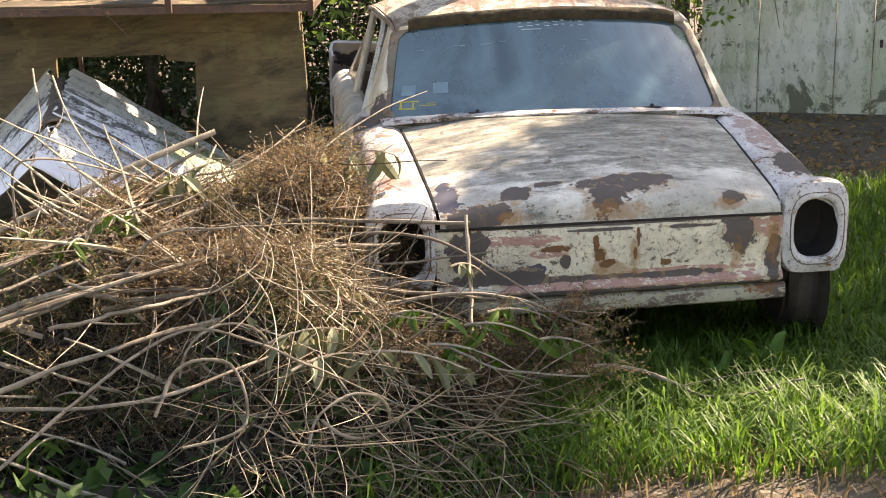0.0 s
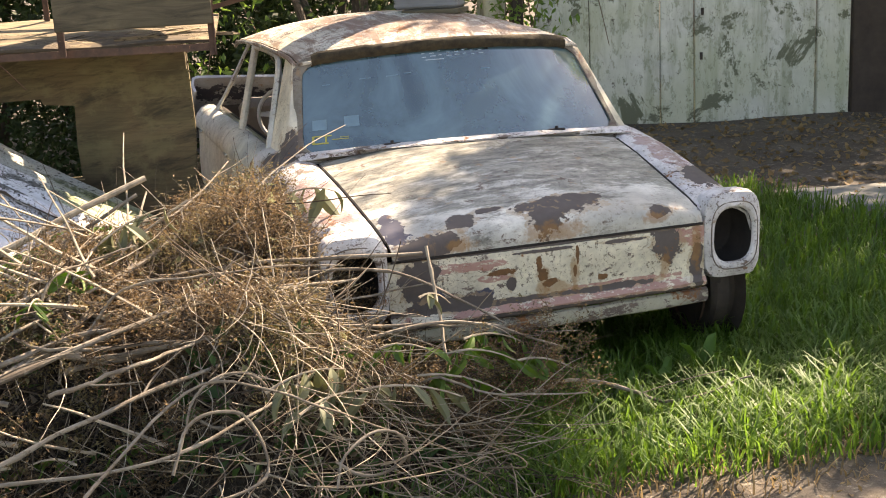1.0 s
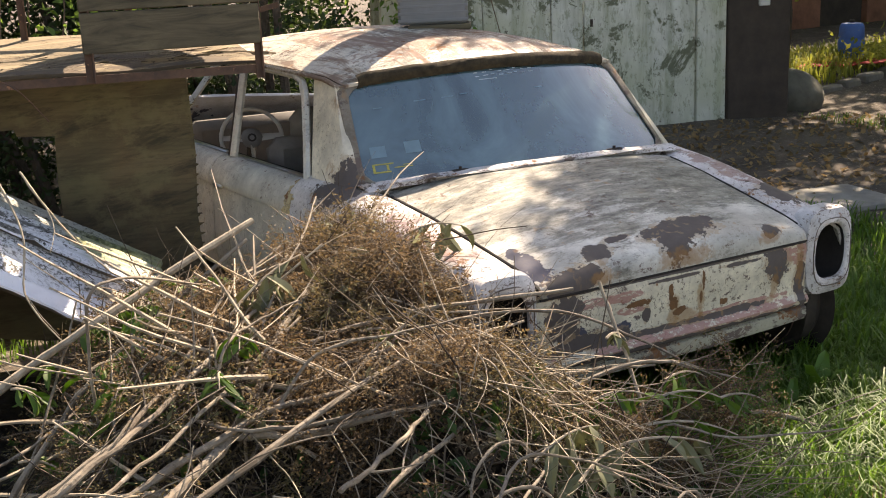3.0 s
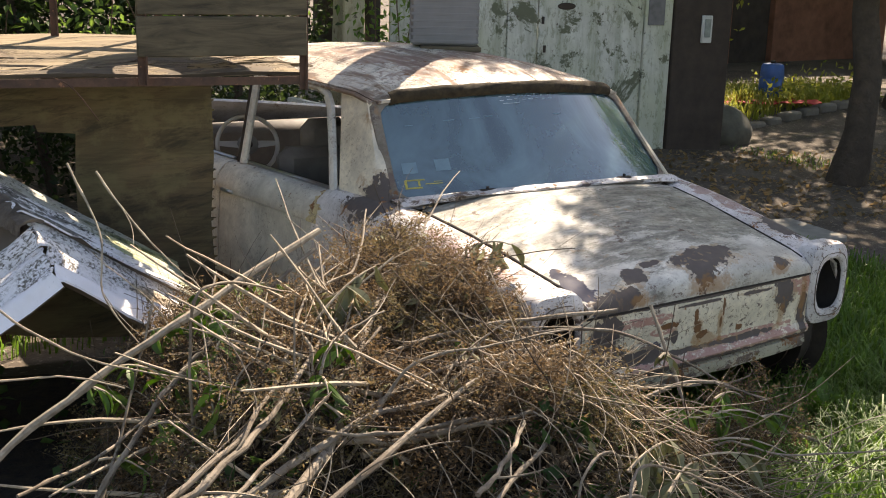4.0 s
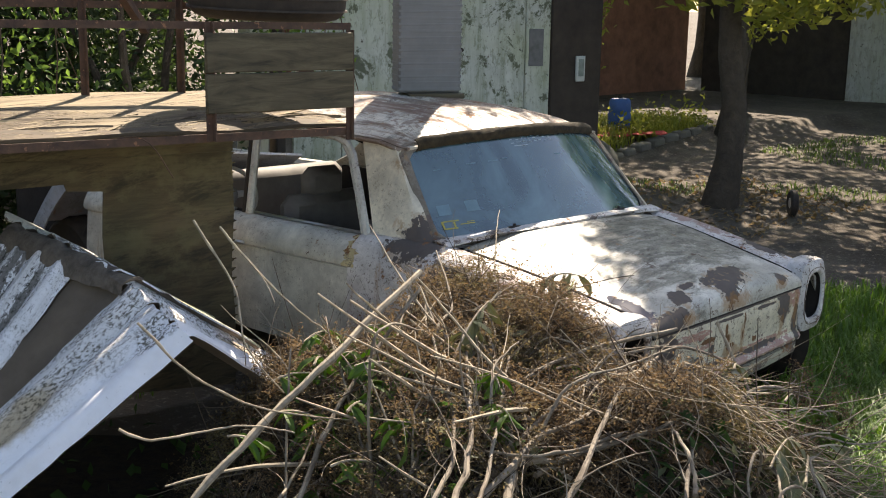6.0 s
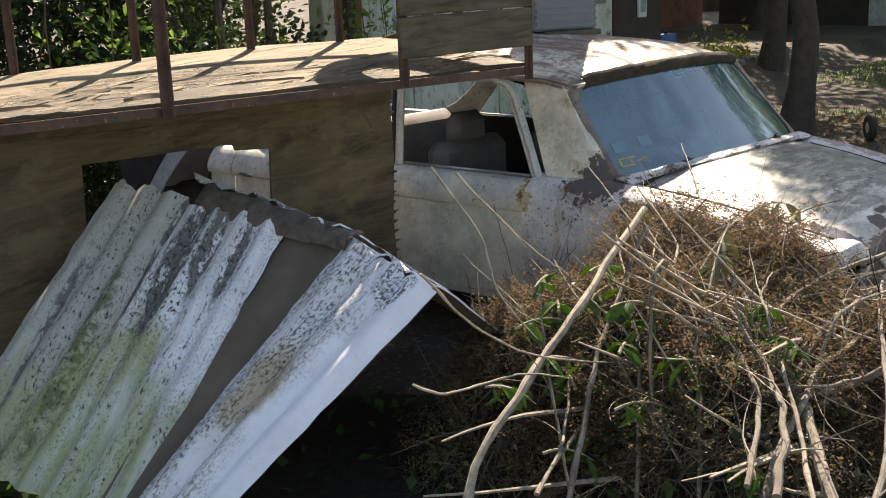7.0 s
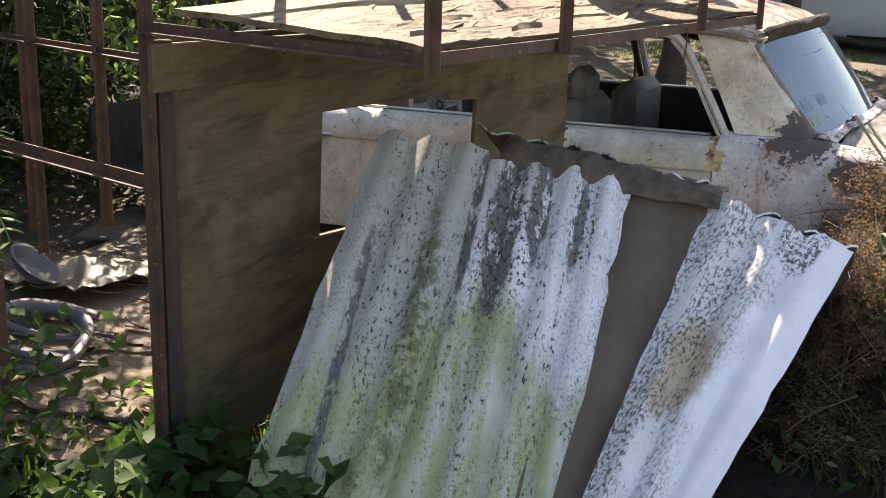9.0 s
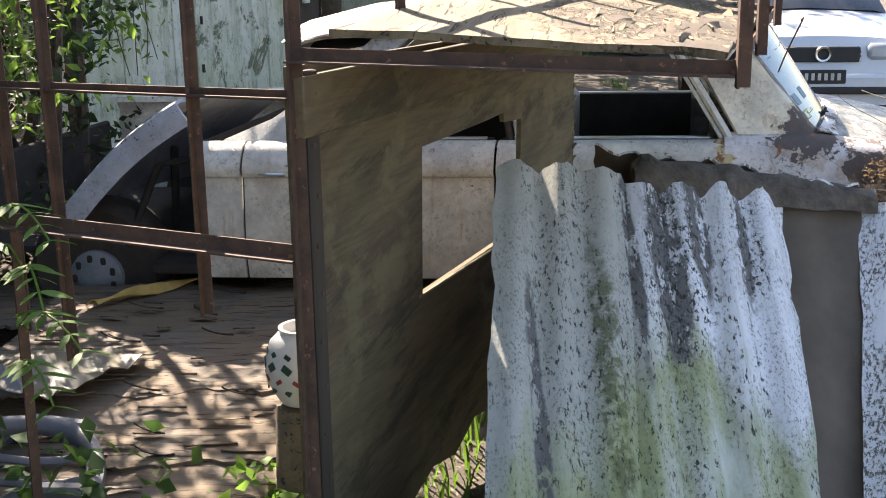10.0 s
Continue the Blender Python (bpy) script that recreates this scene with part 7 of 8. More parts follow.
# woods farther off, mostly unseen, added to shade the far side and darken gaps
for i, (x, y, h, w) in enumerate(((-8, 13, 7, 2.6), (-3.5, 14, 7.5, 2.8), (1.0, 14.5, 7, 2.6), (5.5, 15.5, 7.5, 2.8), (9.8, 16.5, 8, 3.0), (14.5, 17, 8, 3.0), (19.5, 15.5, 8, 3.0), (22, 10, 8, 3), (23, 4, 8, 3), (-13, 9, 7, 3))):
    tree("far_tree", x, y, h, [(0, 0, h * 0.62, w, w, h * 0.28, 0.5), (w * 0.5, -0.5, h * 0.42, w * 0.7, w * 0.7, h * 0.22, 0.25), (-w * 0.5, 0.3, h * 0.45, w * 0.7, w * 0.7, h * 0.22, 0.25)], 3600, 0.30, leaf_tree, 0.22, "tall leafy tree added to shade the far side and close the view", 3)

# ---- boards, chair and pot behind the plywood ----
splinter_dark = wood("dark_damp_splinter", (0.07, 0.055, 0.04), (2, 14, 14), 0.4)
board_old = wood("splintered_old_board", (0.24, 0.197, 0.15), (1.6, 14, 14), 0.4, peel=0.57)
def board(cx, cy, z, L, W, yaw, tilt=0.0, n=10):
    """A ragged flat board lying at cx, cy."""
    m = Matrix.Translation((cx, cy, z)) @ Matrix.Rotation(radians(yaw), 4, "Z") @ Matrix.Rotation(radians(tilt), 4, "X")
    bm = bmesh.new()
    n *= 4
    rows = []
    for i in range(n + 1):
        u = i / n
        e0 = 0.5 * W * (1 + 0.12 * noise.noise((u * 7, cx * 9, 1))) + 0.03 * noise.noise((u * 31, cx, 3)) + 0.02 * noise.noise((u * 90, cx, 4))
        e1 = 0.5 * W * (1 + 0.12 * noise.noise((u * 7, cy * 9, 2))) + 0.03 * noise.noise((u * 31, cy, 5)) + 0.02 * noise.noise((u * 90, cy, 6))
        x = (u - 0.5) * L
        rows.append([(x + 0.02 * noise.noise((v, u * 2, cx)), -e0 + (e0 + e1) * v / 9, 0.014 * noise.noise((u * 4, v * 0.6, cx)) + 0.006 * noise.noise((u * 15, v * 1.1, cy))) for v in range(10)])
    shell(bm, rows, 0.014, flip=False)
    return solo("old_board", bm, board_old, "splintered old plywood board lying on the ground", "board", "boards on the ground", m=m)


for args in ((-0.86, 7.36, 0.19, 1.25, 1.15, 97, -2), (-1.54, 7.20, 0.155, 1.45, 0.72, 97, -3.5), (-1.98, 7.10, 0.115, 1.3, 0.70, 95, -4.5), (-0.25, 7.85, 0.12, 1.2, 0.6, 104, 0), (-2.36, 6.98, 0.06, 0.9, 0.42, 104, -3), (-1.1, 8.0, 0.09, 1.0, 0.5, 85, 2)):
    slab = board(*args)
    for k in range(int(20 * args[4])):
        fx, fy, fl, fw, sk = R.uniform(-0.42, 0.36) * args[3], R.uniform(-0.42, 0.42) * args[4], R.uniform(0.03, 0.16), R.uniform(0.006, 0.035), R.uniform(-0.12, 0.12)
        bm = bmesh.new()
        shell(bm, [[(fx + fl * i / 5 + 0.01 * noise.noise((i, j, k)), fy + sk * fl * i / 5 + fw * (j / 2 - 0.5) * (1 - abs(i / 2.5 - 1) ** 2 * 0.8 + 0.5 * noise.noise((i * 0.9, k, j))), 0.012 + 0.03 * (i / 5) ** 2 * (k % 3 == 0) + 0.004 * j) for j in range(3)] for i in range(6)], 0.003)
        part("splinter", bm, board_old if k % 3 else splinter_dark, slab)
bm = bmesh.new()
rows = [[(-1.66 + 0.46 * i / 13, 7.52 + 0.46 * j / 13 - 0.02 * i / 1.4, 0.225 + 0.035 * noise.noise((i * 0.5, j * 0.42, 3)) + 0.07 * math.exp(-((i - 6) ** 2 + (j - 6) ** 2) / 16)) for j in range(14)] for i in range(14)]
shell(bm, rows, 0.003, flip=True)
solo("plastic_sheet", bm, plain("crumpled_cream_plastic", (0.17, 0.15, 0.10), 0.45, vary=0.35, scale=7), "crumpled cream plastic sheet on the boards", "plastic sheet")
bm = bmesh.new()
rows = [[(-0.66 + 0.36 * i / 7, 7.78 - 0.30 * i / 7 + (0.05 + 0.05 * i / 7) * j / 4, 0.222 + 0.014 * math.sin(i * 1.1 + j) + 0.01 * j / 4) for j in range(5)] for i in range(8)]
shell(bm, rows, 0.004, flip=True)
solo("yellow_rag", bm, plain("faded_yellow_cloth", (0.50, 0.34, 0.10), 0.9, vary=0.25), "faded yellow rag on the old boards", "rag")

# overturned white plastic garden chair
chair_white = plain("grubby_white_resin", (0.14, 0.145, 0.16), 0.5, vary=0.3, scale=8)
chair = thing("plastic_chair", pose(-1.98, 7.42, 0.0, 0, 0, 25), "overturned grubby white plastic garden chair", "chair")
def ring(rx, ry, m, r, n=36, p=2.6):
    return [m @ Vector((rx * math.copysign(abs(math.cos(a)) ** (2 / p), math.cos(a)), ry * math.copysign(abs(math.sin(a)) ** (2 / p), math.sin(a)), 0)) for a in [math.tau * k / n for k in range(n + 1)]]


bm = bmesh.new()
tube(bm, ring(0.24, 0.17, pose(-0.02, 0.0, 0.17, 12, -6, 0), 0.03), 0.030, 10, cap=False, flat=0.8)
part("backrest", bm, chair_white, chair)
for sx in (-0.06, 0.07):
    bm = bmesh.new()
    tube(bm, [pose(-0.02, 0.0, 0.17, 12, -6, 0) @ Vector((sx, 0.165 * q, -0.03 * (1 - q * q))) for q in (-1, -0.5, 0, 0.5, 1)], 0.014, 8, flat=0.5)
    part("slat", bm, chair_white, chair)
bm = bmesh.new()
rows = [[(-0.20 + 0.40 * i / 6, -0.12 + 0.30 * j / 6, 0.075 + 0.02 * math.cos(i) - 0.015 * math.sin(j)) for j in range(7)] for i in range(7)]
shell(bm, rows, 0.012)
part("seat", bm, chair_white, chair)
for lx, ly in ((-0.22, 0.17),):
    bm = bmesh.new()
    tube(bm, [(lx, ly, 0.04), (lx * 1.02, ly + 0.02, 0.32), (lx * 1.0, ly + 0.05, 0.62)], [0.028, 0.026, 0.020], 8)
    part("leg", bm, chair_white, chair)
for lx in (-0.22, 0.22):
    bm = bmesh.new()
    tube(bm, [(lx, 0.16, 0.12), (lx * 1.15, 0.0, 0.20), (lx * 1.05, -0.16, 0.16)], 0.022, 8)
    part("armrest", bm, chair_white, chair)
bm = bmesh.new()
lathe(bm, [(0.02, 0.0), (0.075, 0.006), (0.11, 0.045), (0.115, 0.05), (0.105, 0.05), (0.07, 0.014), (0.02, 0.01)], "z", 28)
solo("white_bowl", bm, chair_white, "small white plastic bowl tilted on the boards", "bowl", m=pose(-1.68, 7.72, 0.28, 35, 20, 0))

# painted round pot
pot_white = plain("glazed_white_pottery", (0.66, 0.66, 0.64), 0.25, vary=0.08, scale=10)
pot = thing("painted_pot", Matrix.Translation((-1.965, 6.625, 0.475)) @ Matrix.Scale(0.72, 4), "round white pot painted with dark green and red flecks", "pot")
bm = bmesh.new()
lathe(bm, [(0.05, -0.15), (0.10, -0.13), (0.145, -0.05), (0.15, 0.02), (0.13, 0.10), (0.09, 0.14), (0.095, 0.155), (0.08, 0.155), (0.07, 0.12)], "z", 32)
part("body", bm, pot_white, pot)
dark_glaze = plain("dark_green_glaze", (0.03, 0.07, 0.06), 0.3, vary=0.2)
red_glaze = plain("dull_red_glaze", (0.28, 0.05, 0.04), 0.3, vary=0.2)
POT = [(-0.15, 0.05), (-0.13, 0.10), (-0.05, 0.145), (0.02, 0.15), (0.10, 0.13), (0.14, 0.09)]
for z, sx, sz, mt in ((0.075, 0.026, 0.020, dark_glaze), (0.03, 0.040, 0.030, dark_glaze), (-0.02, 0.030, 0.016, red_glaze), (-0.06, 0.024, 0.024, dark_glaze)):
    for k in range(13):
        a = math.tau * (k + (0.5 if mt is red_glaze else 0)) / 13
        rr = lerp(POT, z) + 0.001
        bm = bmesh.new()
        box(bm, (0, 0, 0), (sx, 0.006, sz), Matrix.Translation((rr * math.cos(a), rr * math.sin(a), z)) @ Matrix.Rotation(a + math.pi / 2, 4, "Z") @ Matrix.Rotation(0.6 * (-1) ** k, 4, "Y"), 0.0025)
        part("painted_fleck", bm, mt, pot)
bm = bmesh.new()
tube(bm, [(-1.965, 6.625, 0.0), (-1.965, 6.625, 0.37)], [0.10, 0.085], 12)
solo("wood_block", bm, board_old, "short round wooden block under the pot", "block")

# ---- far side of the track ----
brick_red = plain("old_red_brick_wall", (0.26, 0.115, 0.07), 0.9, vary=0.35, scale=5)
house_white = peeling("dirty_white_render", (0.60, 0.60, 0.57), (0.34, 0.32, 0.27), 0.62, 1.2)
hw = thing("white_house", Matrix.Translation((15.6, 0, 0)), "low white rendered house with a dark doorway across the track", "house")
def wall_piece(y0, y1, z0, z1, mat, name, parent, x0=0.0, x1=0.25, label=""):
    bm = bmesh.new()
    box(bm, ((x0 + x1) / 2, (y0 + y1) / 2, (z0 + z1) / 2), (x1 - x0, y1 - y0, z1 - z0), None, 0.01)
    return part(name, bm, mat, parent, label)


wall_piece(8.6, 10.35, 0, 3.4, house_white, "wall", hw)
wall_piece(7.55, 8.6, 0, 1.35, house_white, "wall", hw)
wall_piece(7.55, 8.6, 2.5, 3.4, house_white, "wall", hw)
wall_piece(6.2, 7.55, 0, 3.4, house_white, "wall", hw)
wall_piece(2.0, 5.0, 0, 3.4, house_white, "wall", hw)
wall_piece(5.0, 6.2, 2.2, 3.4, house_white, "wall", hw)
door = wall_piece(5.0, 6.2, 0, 2.2, brown_dark, "door", hw, 0.12, 0.18, "dark wooden door")
win = wall_piece(7.55, 8.6, 1.35, 2.5, plain("dark_window_glass", (0.03, 0.035, 0.04), 0.1, vary=0.1, bump=0), "window", hw, 0.12, 0.15)
wall_piece(7.55, 8.6, 1.30, 1.36, house_white, "sill", win, -0.06, 0.2)
wall_piece(8.05, 8.10, 1.36, 2.5, brown_dark, "frame", win, 0.08, 0.12)
wall_piece(1.8, 13.4, 3.4, 3.6, brown_dark, "roof", hw, -0.5, 5.0)
wall_piece(10.35, 13.2, 0, 3.4, brown_dark, "barn_door", hw, 0.05, 0.2, "wide dark barn doorway")
bh = thing("brick_shed", Matrix.Translation((0, 0, 0)), "long low red-brick shed in deep shade", "shed")
for x0, x1, z0, z1, mt, nm in ((6.0, 8.2, 0, 2.6, brick_red, "wall"), (8.2, 9.2, 2.0, 2.6, brick_red, "wall"), (9.2, 11.6, 0, 2.6, brick_red, "wall"), (11.6, 12.6, 0, 2.6, brown_dark, "door"), (12.6, 15.6, 0, 2.6, brick_red, "wall"), (8.2, 9.2, 0, 2.0, brown_dark, "door")):
    bm = bmesh.new()
    box(bm, ((x0 + x1) / 2, 13.6 + (0.1 if nm == "door" else 0), (z0 + z1) / 2), (x1 - x0, 0.2, z1 - z0), None, 0.01)
    part(nm, bm, mt, bh)
bm = bmesh.new()
box(bm, (10.8, 14.6, 2.7), (10.4, 3.2, 0.16), None, 0.02)
part("roof", bm, brown_dark, bh)

# blue barrel, red cloth, stone, kerb stones, tyre
bz = ground_z(7.84, 9.6)
barrel = thing("blue_barrel", Matrix.Translation((7.84, 9.6, bz)) @ Matrix.Scale(0.62, 4), "blue plastic barrel standing in the shade", "barrel")
bm = bmesh.new()
lathe(bm, [(0.19, 0.0), (0.20, 0.03), (0.215, 0.2), (0.205, 0.22), (0.22, 0.26), (0.22, 0.40), (0.205, 0.44), (0.215, 0.47), (0.20, 0.66), (0.17, 0.70), (0.10, 0.71)], "z", 28)
part("body", bm, plain("blue_drum_plastic", (0.035, 0.11, 0.33), 0.45, vary=0.2, scale=5), barrel)
bm = bmesh.new()
lathe(bm, [(0.04, 0.70), (0.05, 0.74), (0.03, 0.76)], "z", 14)
part("cap", bm, rubber, barrel)
bm = bmesh.new()
rows = [[(6.9 + 1.1 * i / 11, 9.35 + 0.35 * j / 6 - 0.03 * i, ground_z(7.2, 9.4) + 0.05 + 0.07 * abs(noise.noise((i * 0.6, j * 0.6, 0)))) for j in range(7)] for i in range(12)]
shell(bm, rows, 0.01, flip=True)
solo("red_cloth", bm, plain("bright_red_cloth", (0.50, 0.06, 0.05), 0.85, vary=0.25), "crumpled red cloth lying in the sunlit grass", "cloth")
bm = bmesh.new()
bmesh.ops.create_icosphere(bm, subdivisions=3, radius=0.30)
for v in bm.verts:
    v.co = Vector((v.co.x * 1.1, v.co.y * 0.9, v.co.z * 0.8)) * (1 + 0.16 * noise.noise(v.co * 3.1))
solo("boulder", bm, plain("mossy_grey_stone", (0.13, 0.125, 0.10), 0.95, vary=0.3, scale=6, bump=0.5), "rounded mossy grey boulder beside the pillar", "stone", m=Matrix.Translation((5.95, 8.62, ground_z(5.95, 8.62) + 0.12)))
for k in range(9):
    bm = bmesh.new()
    L = R.uniform(0.25, 0.4)
    box(bm, (0, 0, 0.0), (L, 0.14, 0.10), None, 0.022)
    x, y = 6.45 + 0.36 * k, 8.92 + 0.05 * k
    solo("kerb_stone", bm, plain("worn_kerb_stone", (0.16, 0.145, 0.12), 0.9, vary=0.25, scale=10) if k == 0 else bpy.data.materials["worn_kerb_stone"], "worn grey edging stone along the grass strip", "stone", "edging stones", m=Matrix.Translation((x, y, ground_z(x, y))) @ Matrix.Rotation(0.14 + R.gauss(0, 0.08), 4, "Z"))
strip = lawn_points(5200, 6.1, 9.6, 8.95, 10.6, lambda x, y: y > 8.98 + 0.14 * (x - 6.4))
blades("grass_strip", strip, 0.16, leaf_yellow, 0.008, 0.8, label="sunlit yellow-green grass beyond the track", category="grass")
strip = lawn_points(11000, 5.6, 14.5, 5.4, 8.4, lambda x, y: noise.noise((x * 0.7, y * 0.7, 4)) > 0.12)
blades("grass_patch", strip, 0.06, leaf_tree, 0.005, 1.2, label="thin patchy grass under the street trees", category="grass")
for k in range(5):
    x, y = 7.6 + 0.45 * k + R.uniform(-0.1, 0.1), 9.2 + R.uniform(0, 0.4)
    leaf_cloud("bush", [(x + R.gauss(0, 0.16), y + R.gauss(0, 0.16), ground_z(x, y) + 0.06 + abs(R.gauss(0, 0.14))) for j in range(90)], 0.08, leaf_yellow, None, kind="stuff", label="small sunlit yellow-green bush", category="bush")
tm = Matrix.Translation((5.75, 6.28, ground_z(5.75, 6.28) + 0.115)) @ Matrix.Rotation(radians(40), 4, "Z") @ Matrix.Scale(0.53, 4)
ty = thing("small_wheel", tm, "small black wheel with a pale hub standing on the track", "wheel")
bm = bmesh.new()
lathe(bm, [(0.10, -0.05), (0.19, -0.06), (0.22, -0.03), (0.22, 0.03), (0.19, 0.06), (0.10, 0.05)], "y", 30)
part("tyre", bm, rubber, ty)
bm = bmesh.new()
lathe(bm, [(0.02, -0.07), (0.06, -0.068), (0.09, -0.05), (0.09, 0.05), (0.02, 0.06)], "y", 20)
part("hub", bm, white_plastic, ty)
# flat stone slab and litter on the earth
bm = bmesh.new()
box(bm, (0, 0, 0), (0.95, 0.58, 0.05), None, 0.012)
solo("stone_slab", bm, plain("pale_concrete_slab", (0.25, 0.235, 0.20), 0.9, vary=0.3, scale=7), "pale concrete slab lying on the earth", "slab", m=Matrix.Translation((3.52, 6.06, ground_z(3.52, 6.06) + 0.002)) @ Matrix.Rotation(-0.2, 4, "Z"))
P = lawn_points(2200, 1.8, 7.0, 6.0, 8.9, lambda x, y: y < 8.9 - 0.3 * (x - 3.0))
leaf_cloud("leaf_litter", P + np.array([[0, 0, 0.02]]), 0.06, straw, None, up=2.5, shape=0.6, kind="stuff", label="dry fallen leaves scattered on the earth", category="leaf litter")
P = lawn_points(1500, -0.5, 3.5, 1.6, 3.3, lambda x, y: y < lawn_edge(x) + 0.1)
leaf_cloud("leaf_litter", P + np.array([[0, 0, 0.012]]), 0.03, straw, None, up=2.5, shape=0.5, kind="stuff", label="chaff and dry leaves on the earth track", category="leaf litter")


# ---- parked cars ----
def parked_car(name, m, label, paint, stations, half, wheels, glass):
    """A body lofted through stations (y, sill z, shoulder z, roof z or None)."""
    ob = thing(name, m, label, "car")
    bm = bmesh.new()
    rows = []
    for y, z0, zs, hwid in stations:
        rows.append([(-hwid * 0.93, y, z0), (-hwid, y, z0 + 0.12), (-hwid, y, (z0 + zs) / 2), (-hwid * 0.97, y, zs - 0.05), (-hwid * 0.86, y, zs), (-hwid * 0.4, y, zs + 0.03), (0, y, zs + 0.04), (hwid * 0.4, y, zs + 0.03), (hwid * 0.86, y, zs), (hwid * 0.97, y, zs - 0.05), (hwid, y, (z0 + zs) / 2), (hwid, y, z0 + 0.12), (hwid * 0.93, y, z0)])
    shell(bm, rows, 0.0, flip=True)
    vs = bm.verts[:]
    n = len(rows[0])
    bm.verts.ensure_lookup_table()
    bm.faces.new([bm.verts[k] for k in range(n)])
    bm.faces.new([bm.verts[len(vs) - n + k] for k in range(n)][::-1])
    part("body", bm, paint, ob)
    if glass:
        bm = bmesh.new()
        rows = []
        for y, zb, zt, wb, wt in glass:
            rows.append([(-wb, y, zb), (-wt, y, zt - 0.03), (-wt * 0.85, y, zt), (0, y, zt + 0.03), (wt * 0.85, y, zt), (wt, y, zt - 0.03), (wb, y, zb)])
        shell(bm, rows, 0.0, flip=True)
        part("cabin_glass", bm, bpy.data.materials["dark_window_glass"], ob)
        bm = bmesh.new()
        rows = []
        for y, zb, zt, wb, wt in glass[1:-1]:
            rows.append([(-wt - 0.01, y, zt - 0.06), (-wt * 0.85, y, zt + 0.012), (0, y, zt + 0.045), (wt * 0.85, y, zt + 0.012), (wt + 0.01, y, zt - 0.06)])
        shell(bm, rows, 0.0, flip=True)
        part("roof", bm, paint, ob)
    for sx in (-1, 1):
        for wy in wheels:
            bm = bmesh.new()
            lathe(bm, [(0.18, -0.09), (0.29, -0.10), (0.31, -0.05), (0.31, 0.05), (0.29, 0.10), (0.18, 0.09)], "x", 28)
            for v in bm.verts:
                v.co = Vector((sx * (half - 0.08), wy, 0.30)) + v.co
            w = part("wheel", bm, rubber, ob)
            bm = bmesh.new()
            lathe(bm, [(0.03, -0.105), (0.14, -0.10), (0.185, -0.07), (0.185, 0.07), (0.14, 0.10), (0.03, 0.105)], "x", 22)
            for v in bm.verts:
                v.co = Vector((sx * (half - 0.08), wy, 0.30)) + v.co
            part("rim", bm, bpy.data.materials["dull_silver_plastic"], w)
    return ob


silver = plain("silver_white_car_paint", (0.62, 0.64, 0.68), 0.25, vary=0.05, scale=3, bump=0.0)
hb = parked_car("hatchback", pose(4.75, 4.02, 0.02, 0, 0, -90), "silver-white hatchback parked facing the yard", silver,
                [(0.0, 0.30, 0.52, 0.70), (0.03, 0.24, 0.66, 0.78), (0.12, 0.22, 0.80, 0.81), (0.5, 0.22, 0.90, 0.82), (1.0, 0.22, 0.97, 0.83), (2.0, 0.22, 0.98, 0.83), (3.0, 0.22, 0.98, 0.83), (3.7, 0.24, 0.95, 0.80), (3.85, 0.3, 0.8, 0.76)],
                0.83, (0.75, 3.2), [(0.95, 0.97, 0.99, 0.74, 0.70), (1.55, 0.97, 1.36, 0.74, 0.60), (2.6, 0.97, 1.42, 0.74, 0.60), (3.4, 0.97, 1.36, 0.74, 0.58), (3.75, 0.95, 0.98, 0.72, 0.62)])
black_trim = plain("black_bumper_trim", (0.02, 0.02, 0.022), 0.6, vary=0.2)
for k in range(4):
    bm = bmesh.new()
    box(bm, (0, -0.012, 0.655 + 0.030 * k), (0.60, 0.05, 0.016), pose(0, 0.03 + 0.012 * k, 0), 0.004)
    part("grille_bar", bm, chrome if k in (0, 3) else black_trim, hb)
bm = bmesh.new()
box(bm, (0, 0.02, 0.70), (0.58, 0.06, 0.12), None, 0.01)
part("grille", bm, black_trim, hb)
bm = bmesh.new()
lathe(bm, [(0.045, -0.03), (0.060, -0.034), (0.064, -0.02), (0.05, -0.015)], "y", 24, closed=True)
for v in bm.verts:
    v.co.z += 0.705
part("badge", bm, chrome, hb, "round chrome badge")
for sx in (-1, 1):
    bm = bmesh.new()
    box(bm, (sx * 0.50, 0.05, 0.72), (0.30, 0.12, 0.13), None, 0.03)
    lamp = part("headlight", bm, plain("clear_lamp_lens", (0.45, 0.47, 0.50), 0.08, vary=0.15, bump=0), hb)
bm = bmesh.new()
box(bm, (0, 0.0, 0.47), (1.48, 0.10, 0.16), None, 0.03)
part("bumper", bm, silver, hb)
bm = bmesh.new()
box(bm, (0, -0.03, 0.42), (1.0, 0.06, 0.06), None, 0.01)
part("air_intake", bm, black_trim, hb)
bm = bmesh.new()
box(bm, (0, -0.055, 0.53), (0.36, 0.012, 0.11), None, 0.004)
plate_ob = part("number_plate", bm, black_trim, hb)
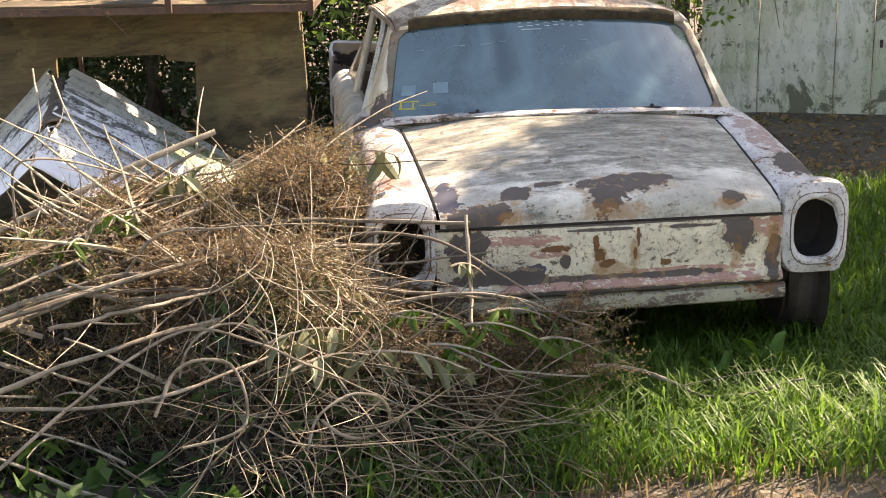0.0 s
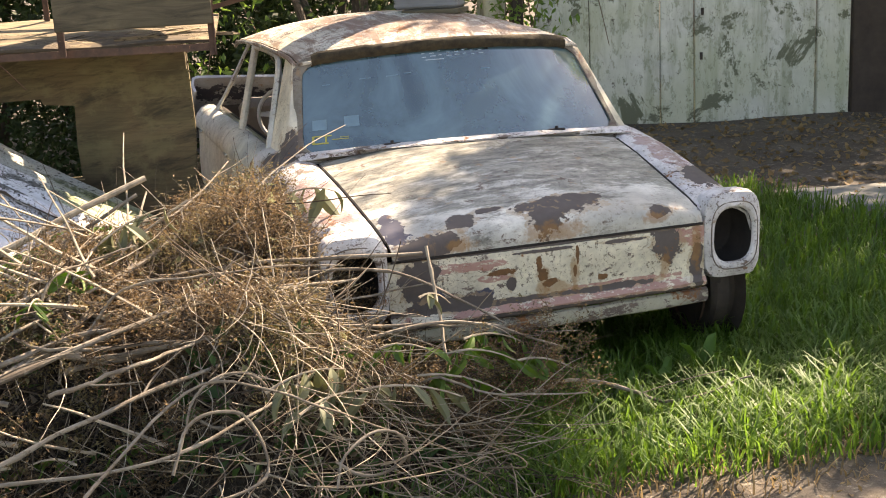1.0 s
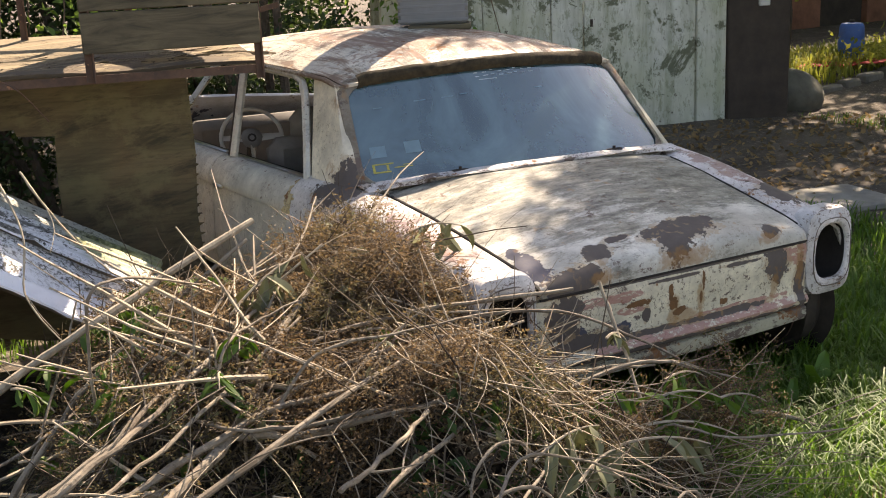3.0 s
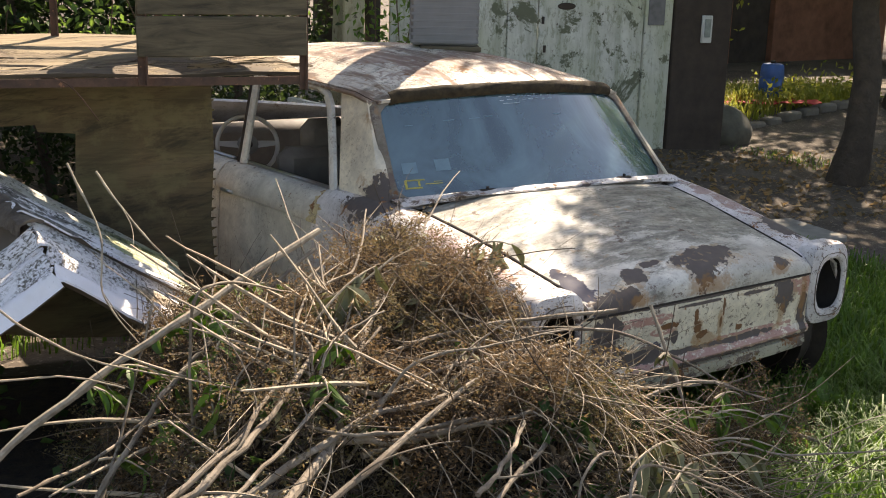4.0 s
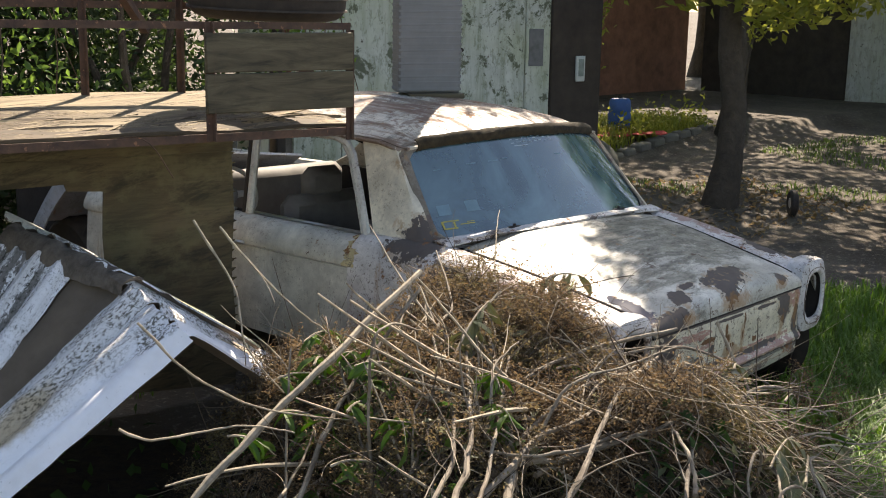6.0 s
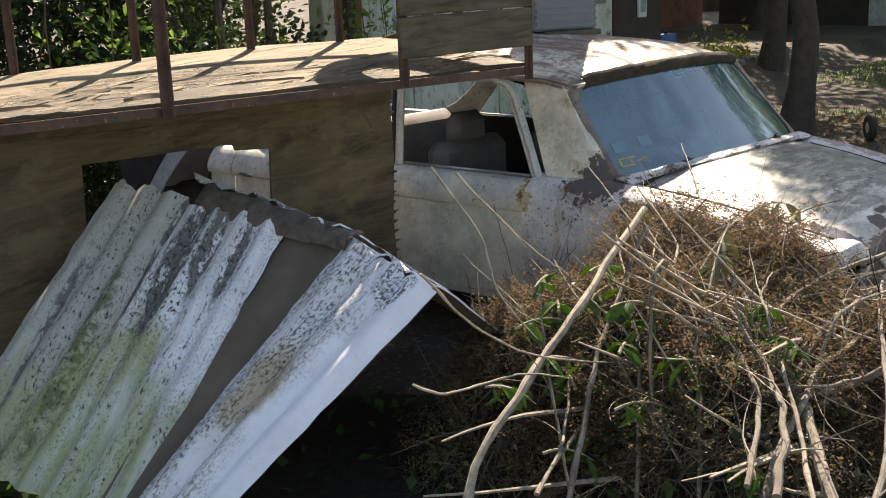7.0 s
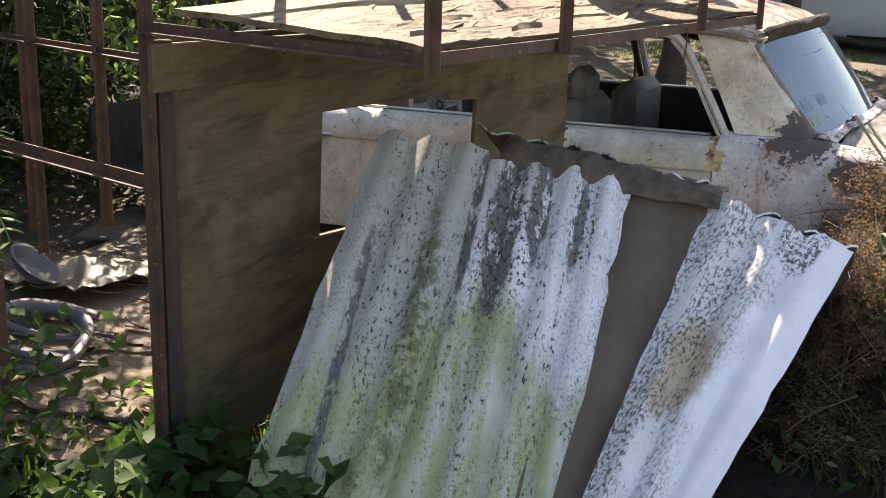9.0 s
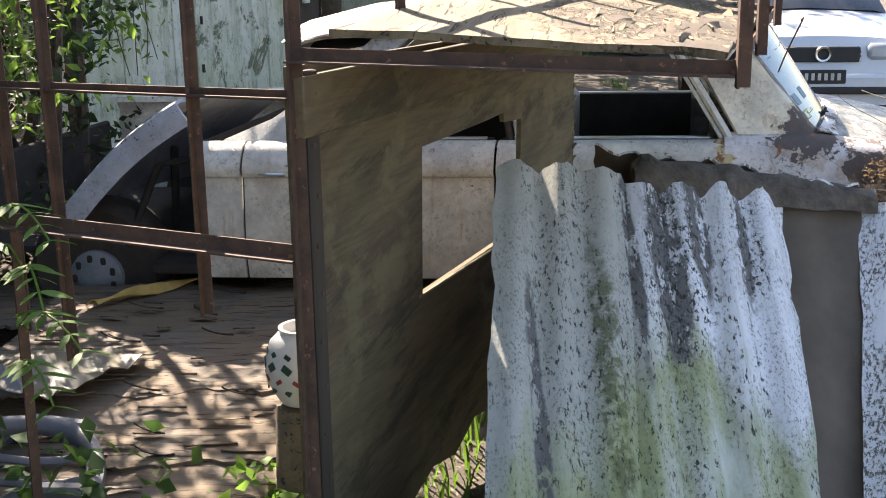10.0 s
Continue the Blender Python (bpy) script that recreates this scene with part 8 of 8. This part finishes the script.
for k in range(6):
    bm = bmesh.new()
    box(bm, (-0.125 + 0.05 * k, -0.063, 0.53), (0.026, 0.006, 0.055), None, 0.002)
    part("plain_bar", bm, white_plastic, plate_ob)
pick_white = plain("dull_white_car_paint", (0.55, 0.57, 0.58), 0.4, vary=0.08, scale=3)
pk = parked_car("old_white_car", pose(14.2, 8.05, 0.0, 0, 0, 172), "old white car parked before the white house", pick_white,
                [(0.0, 0.42, 0.66, 0.74), (0.05, 0.32, 0.72, 0.78), (0.5, 0.28, 0.78, 0.80), (1.2, 0.28, 0.83, 0.81), (2.2, 0.28, 0.85, 0.81), (3.4, 0.28, 0.85, 0.80), (3.9, 0.32, 0.80, 0.76), (3.95, 0.4, 0.7, 0.74)],
                0.80, (0.8, 3.1), [(1.15, 0.83, 0.86, 0.74, 0.70), (1.65, 0.84, 1.30, 0.74, 0.62), (2.6, 0.84, 1.34, 0.74, 0.62), (3.3, 0.84, 1.28, 0.74, 0.60), (3.7, 0.82, 0.86, 0.72, 0.62)])
bm = bmesh.new()
box(bm, (0, -0.03, 0.42), (1.56, 0.10, 0.14), None, 0.02)
part("bumper", bm, black_trim, pk)

# yellowing saplings beyond the pillar
for x, y, zs in ((5.95, 9.05, (1.15, 1.45, 1.75)), (6.6, 9.3, (1.3, 1.7)), (7.2, 7.6, (1.55, 1.85))):
    ob = thing("yellowing_sapling", Matrix.Translation((x, y, ground_z(x, y))), "thin sapling with yellow-green leaves beside the pillar", "sapling", "saplings beside the track")
    bm = bmesh.new()
    stem(bm, (0, 0, -0.02), (0.04, 0.02, 1), 2.0, 0.018, 0.25, 9, 6)
    part("stem", bm, bark, ob)
    C = []
    for z in zs:
        for k in range(5):
            a, rr = R.uniform(0, math.tau), R.uniform(0.1, 0.42)
            c = Vector((rr * math.cos(a), rr * math.sin(a), z + R.gauss(0, 0.10)))
            C += [c + Vector((R.gauss(0, 0.07), R.gauss(0, 0.07), R.gauss(0, 0.06))) for j in range(13)]
    leaf_cloud("foliage", C, 0.085, leaf_yellow, ob, kind="stuff", droop=0.4)
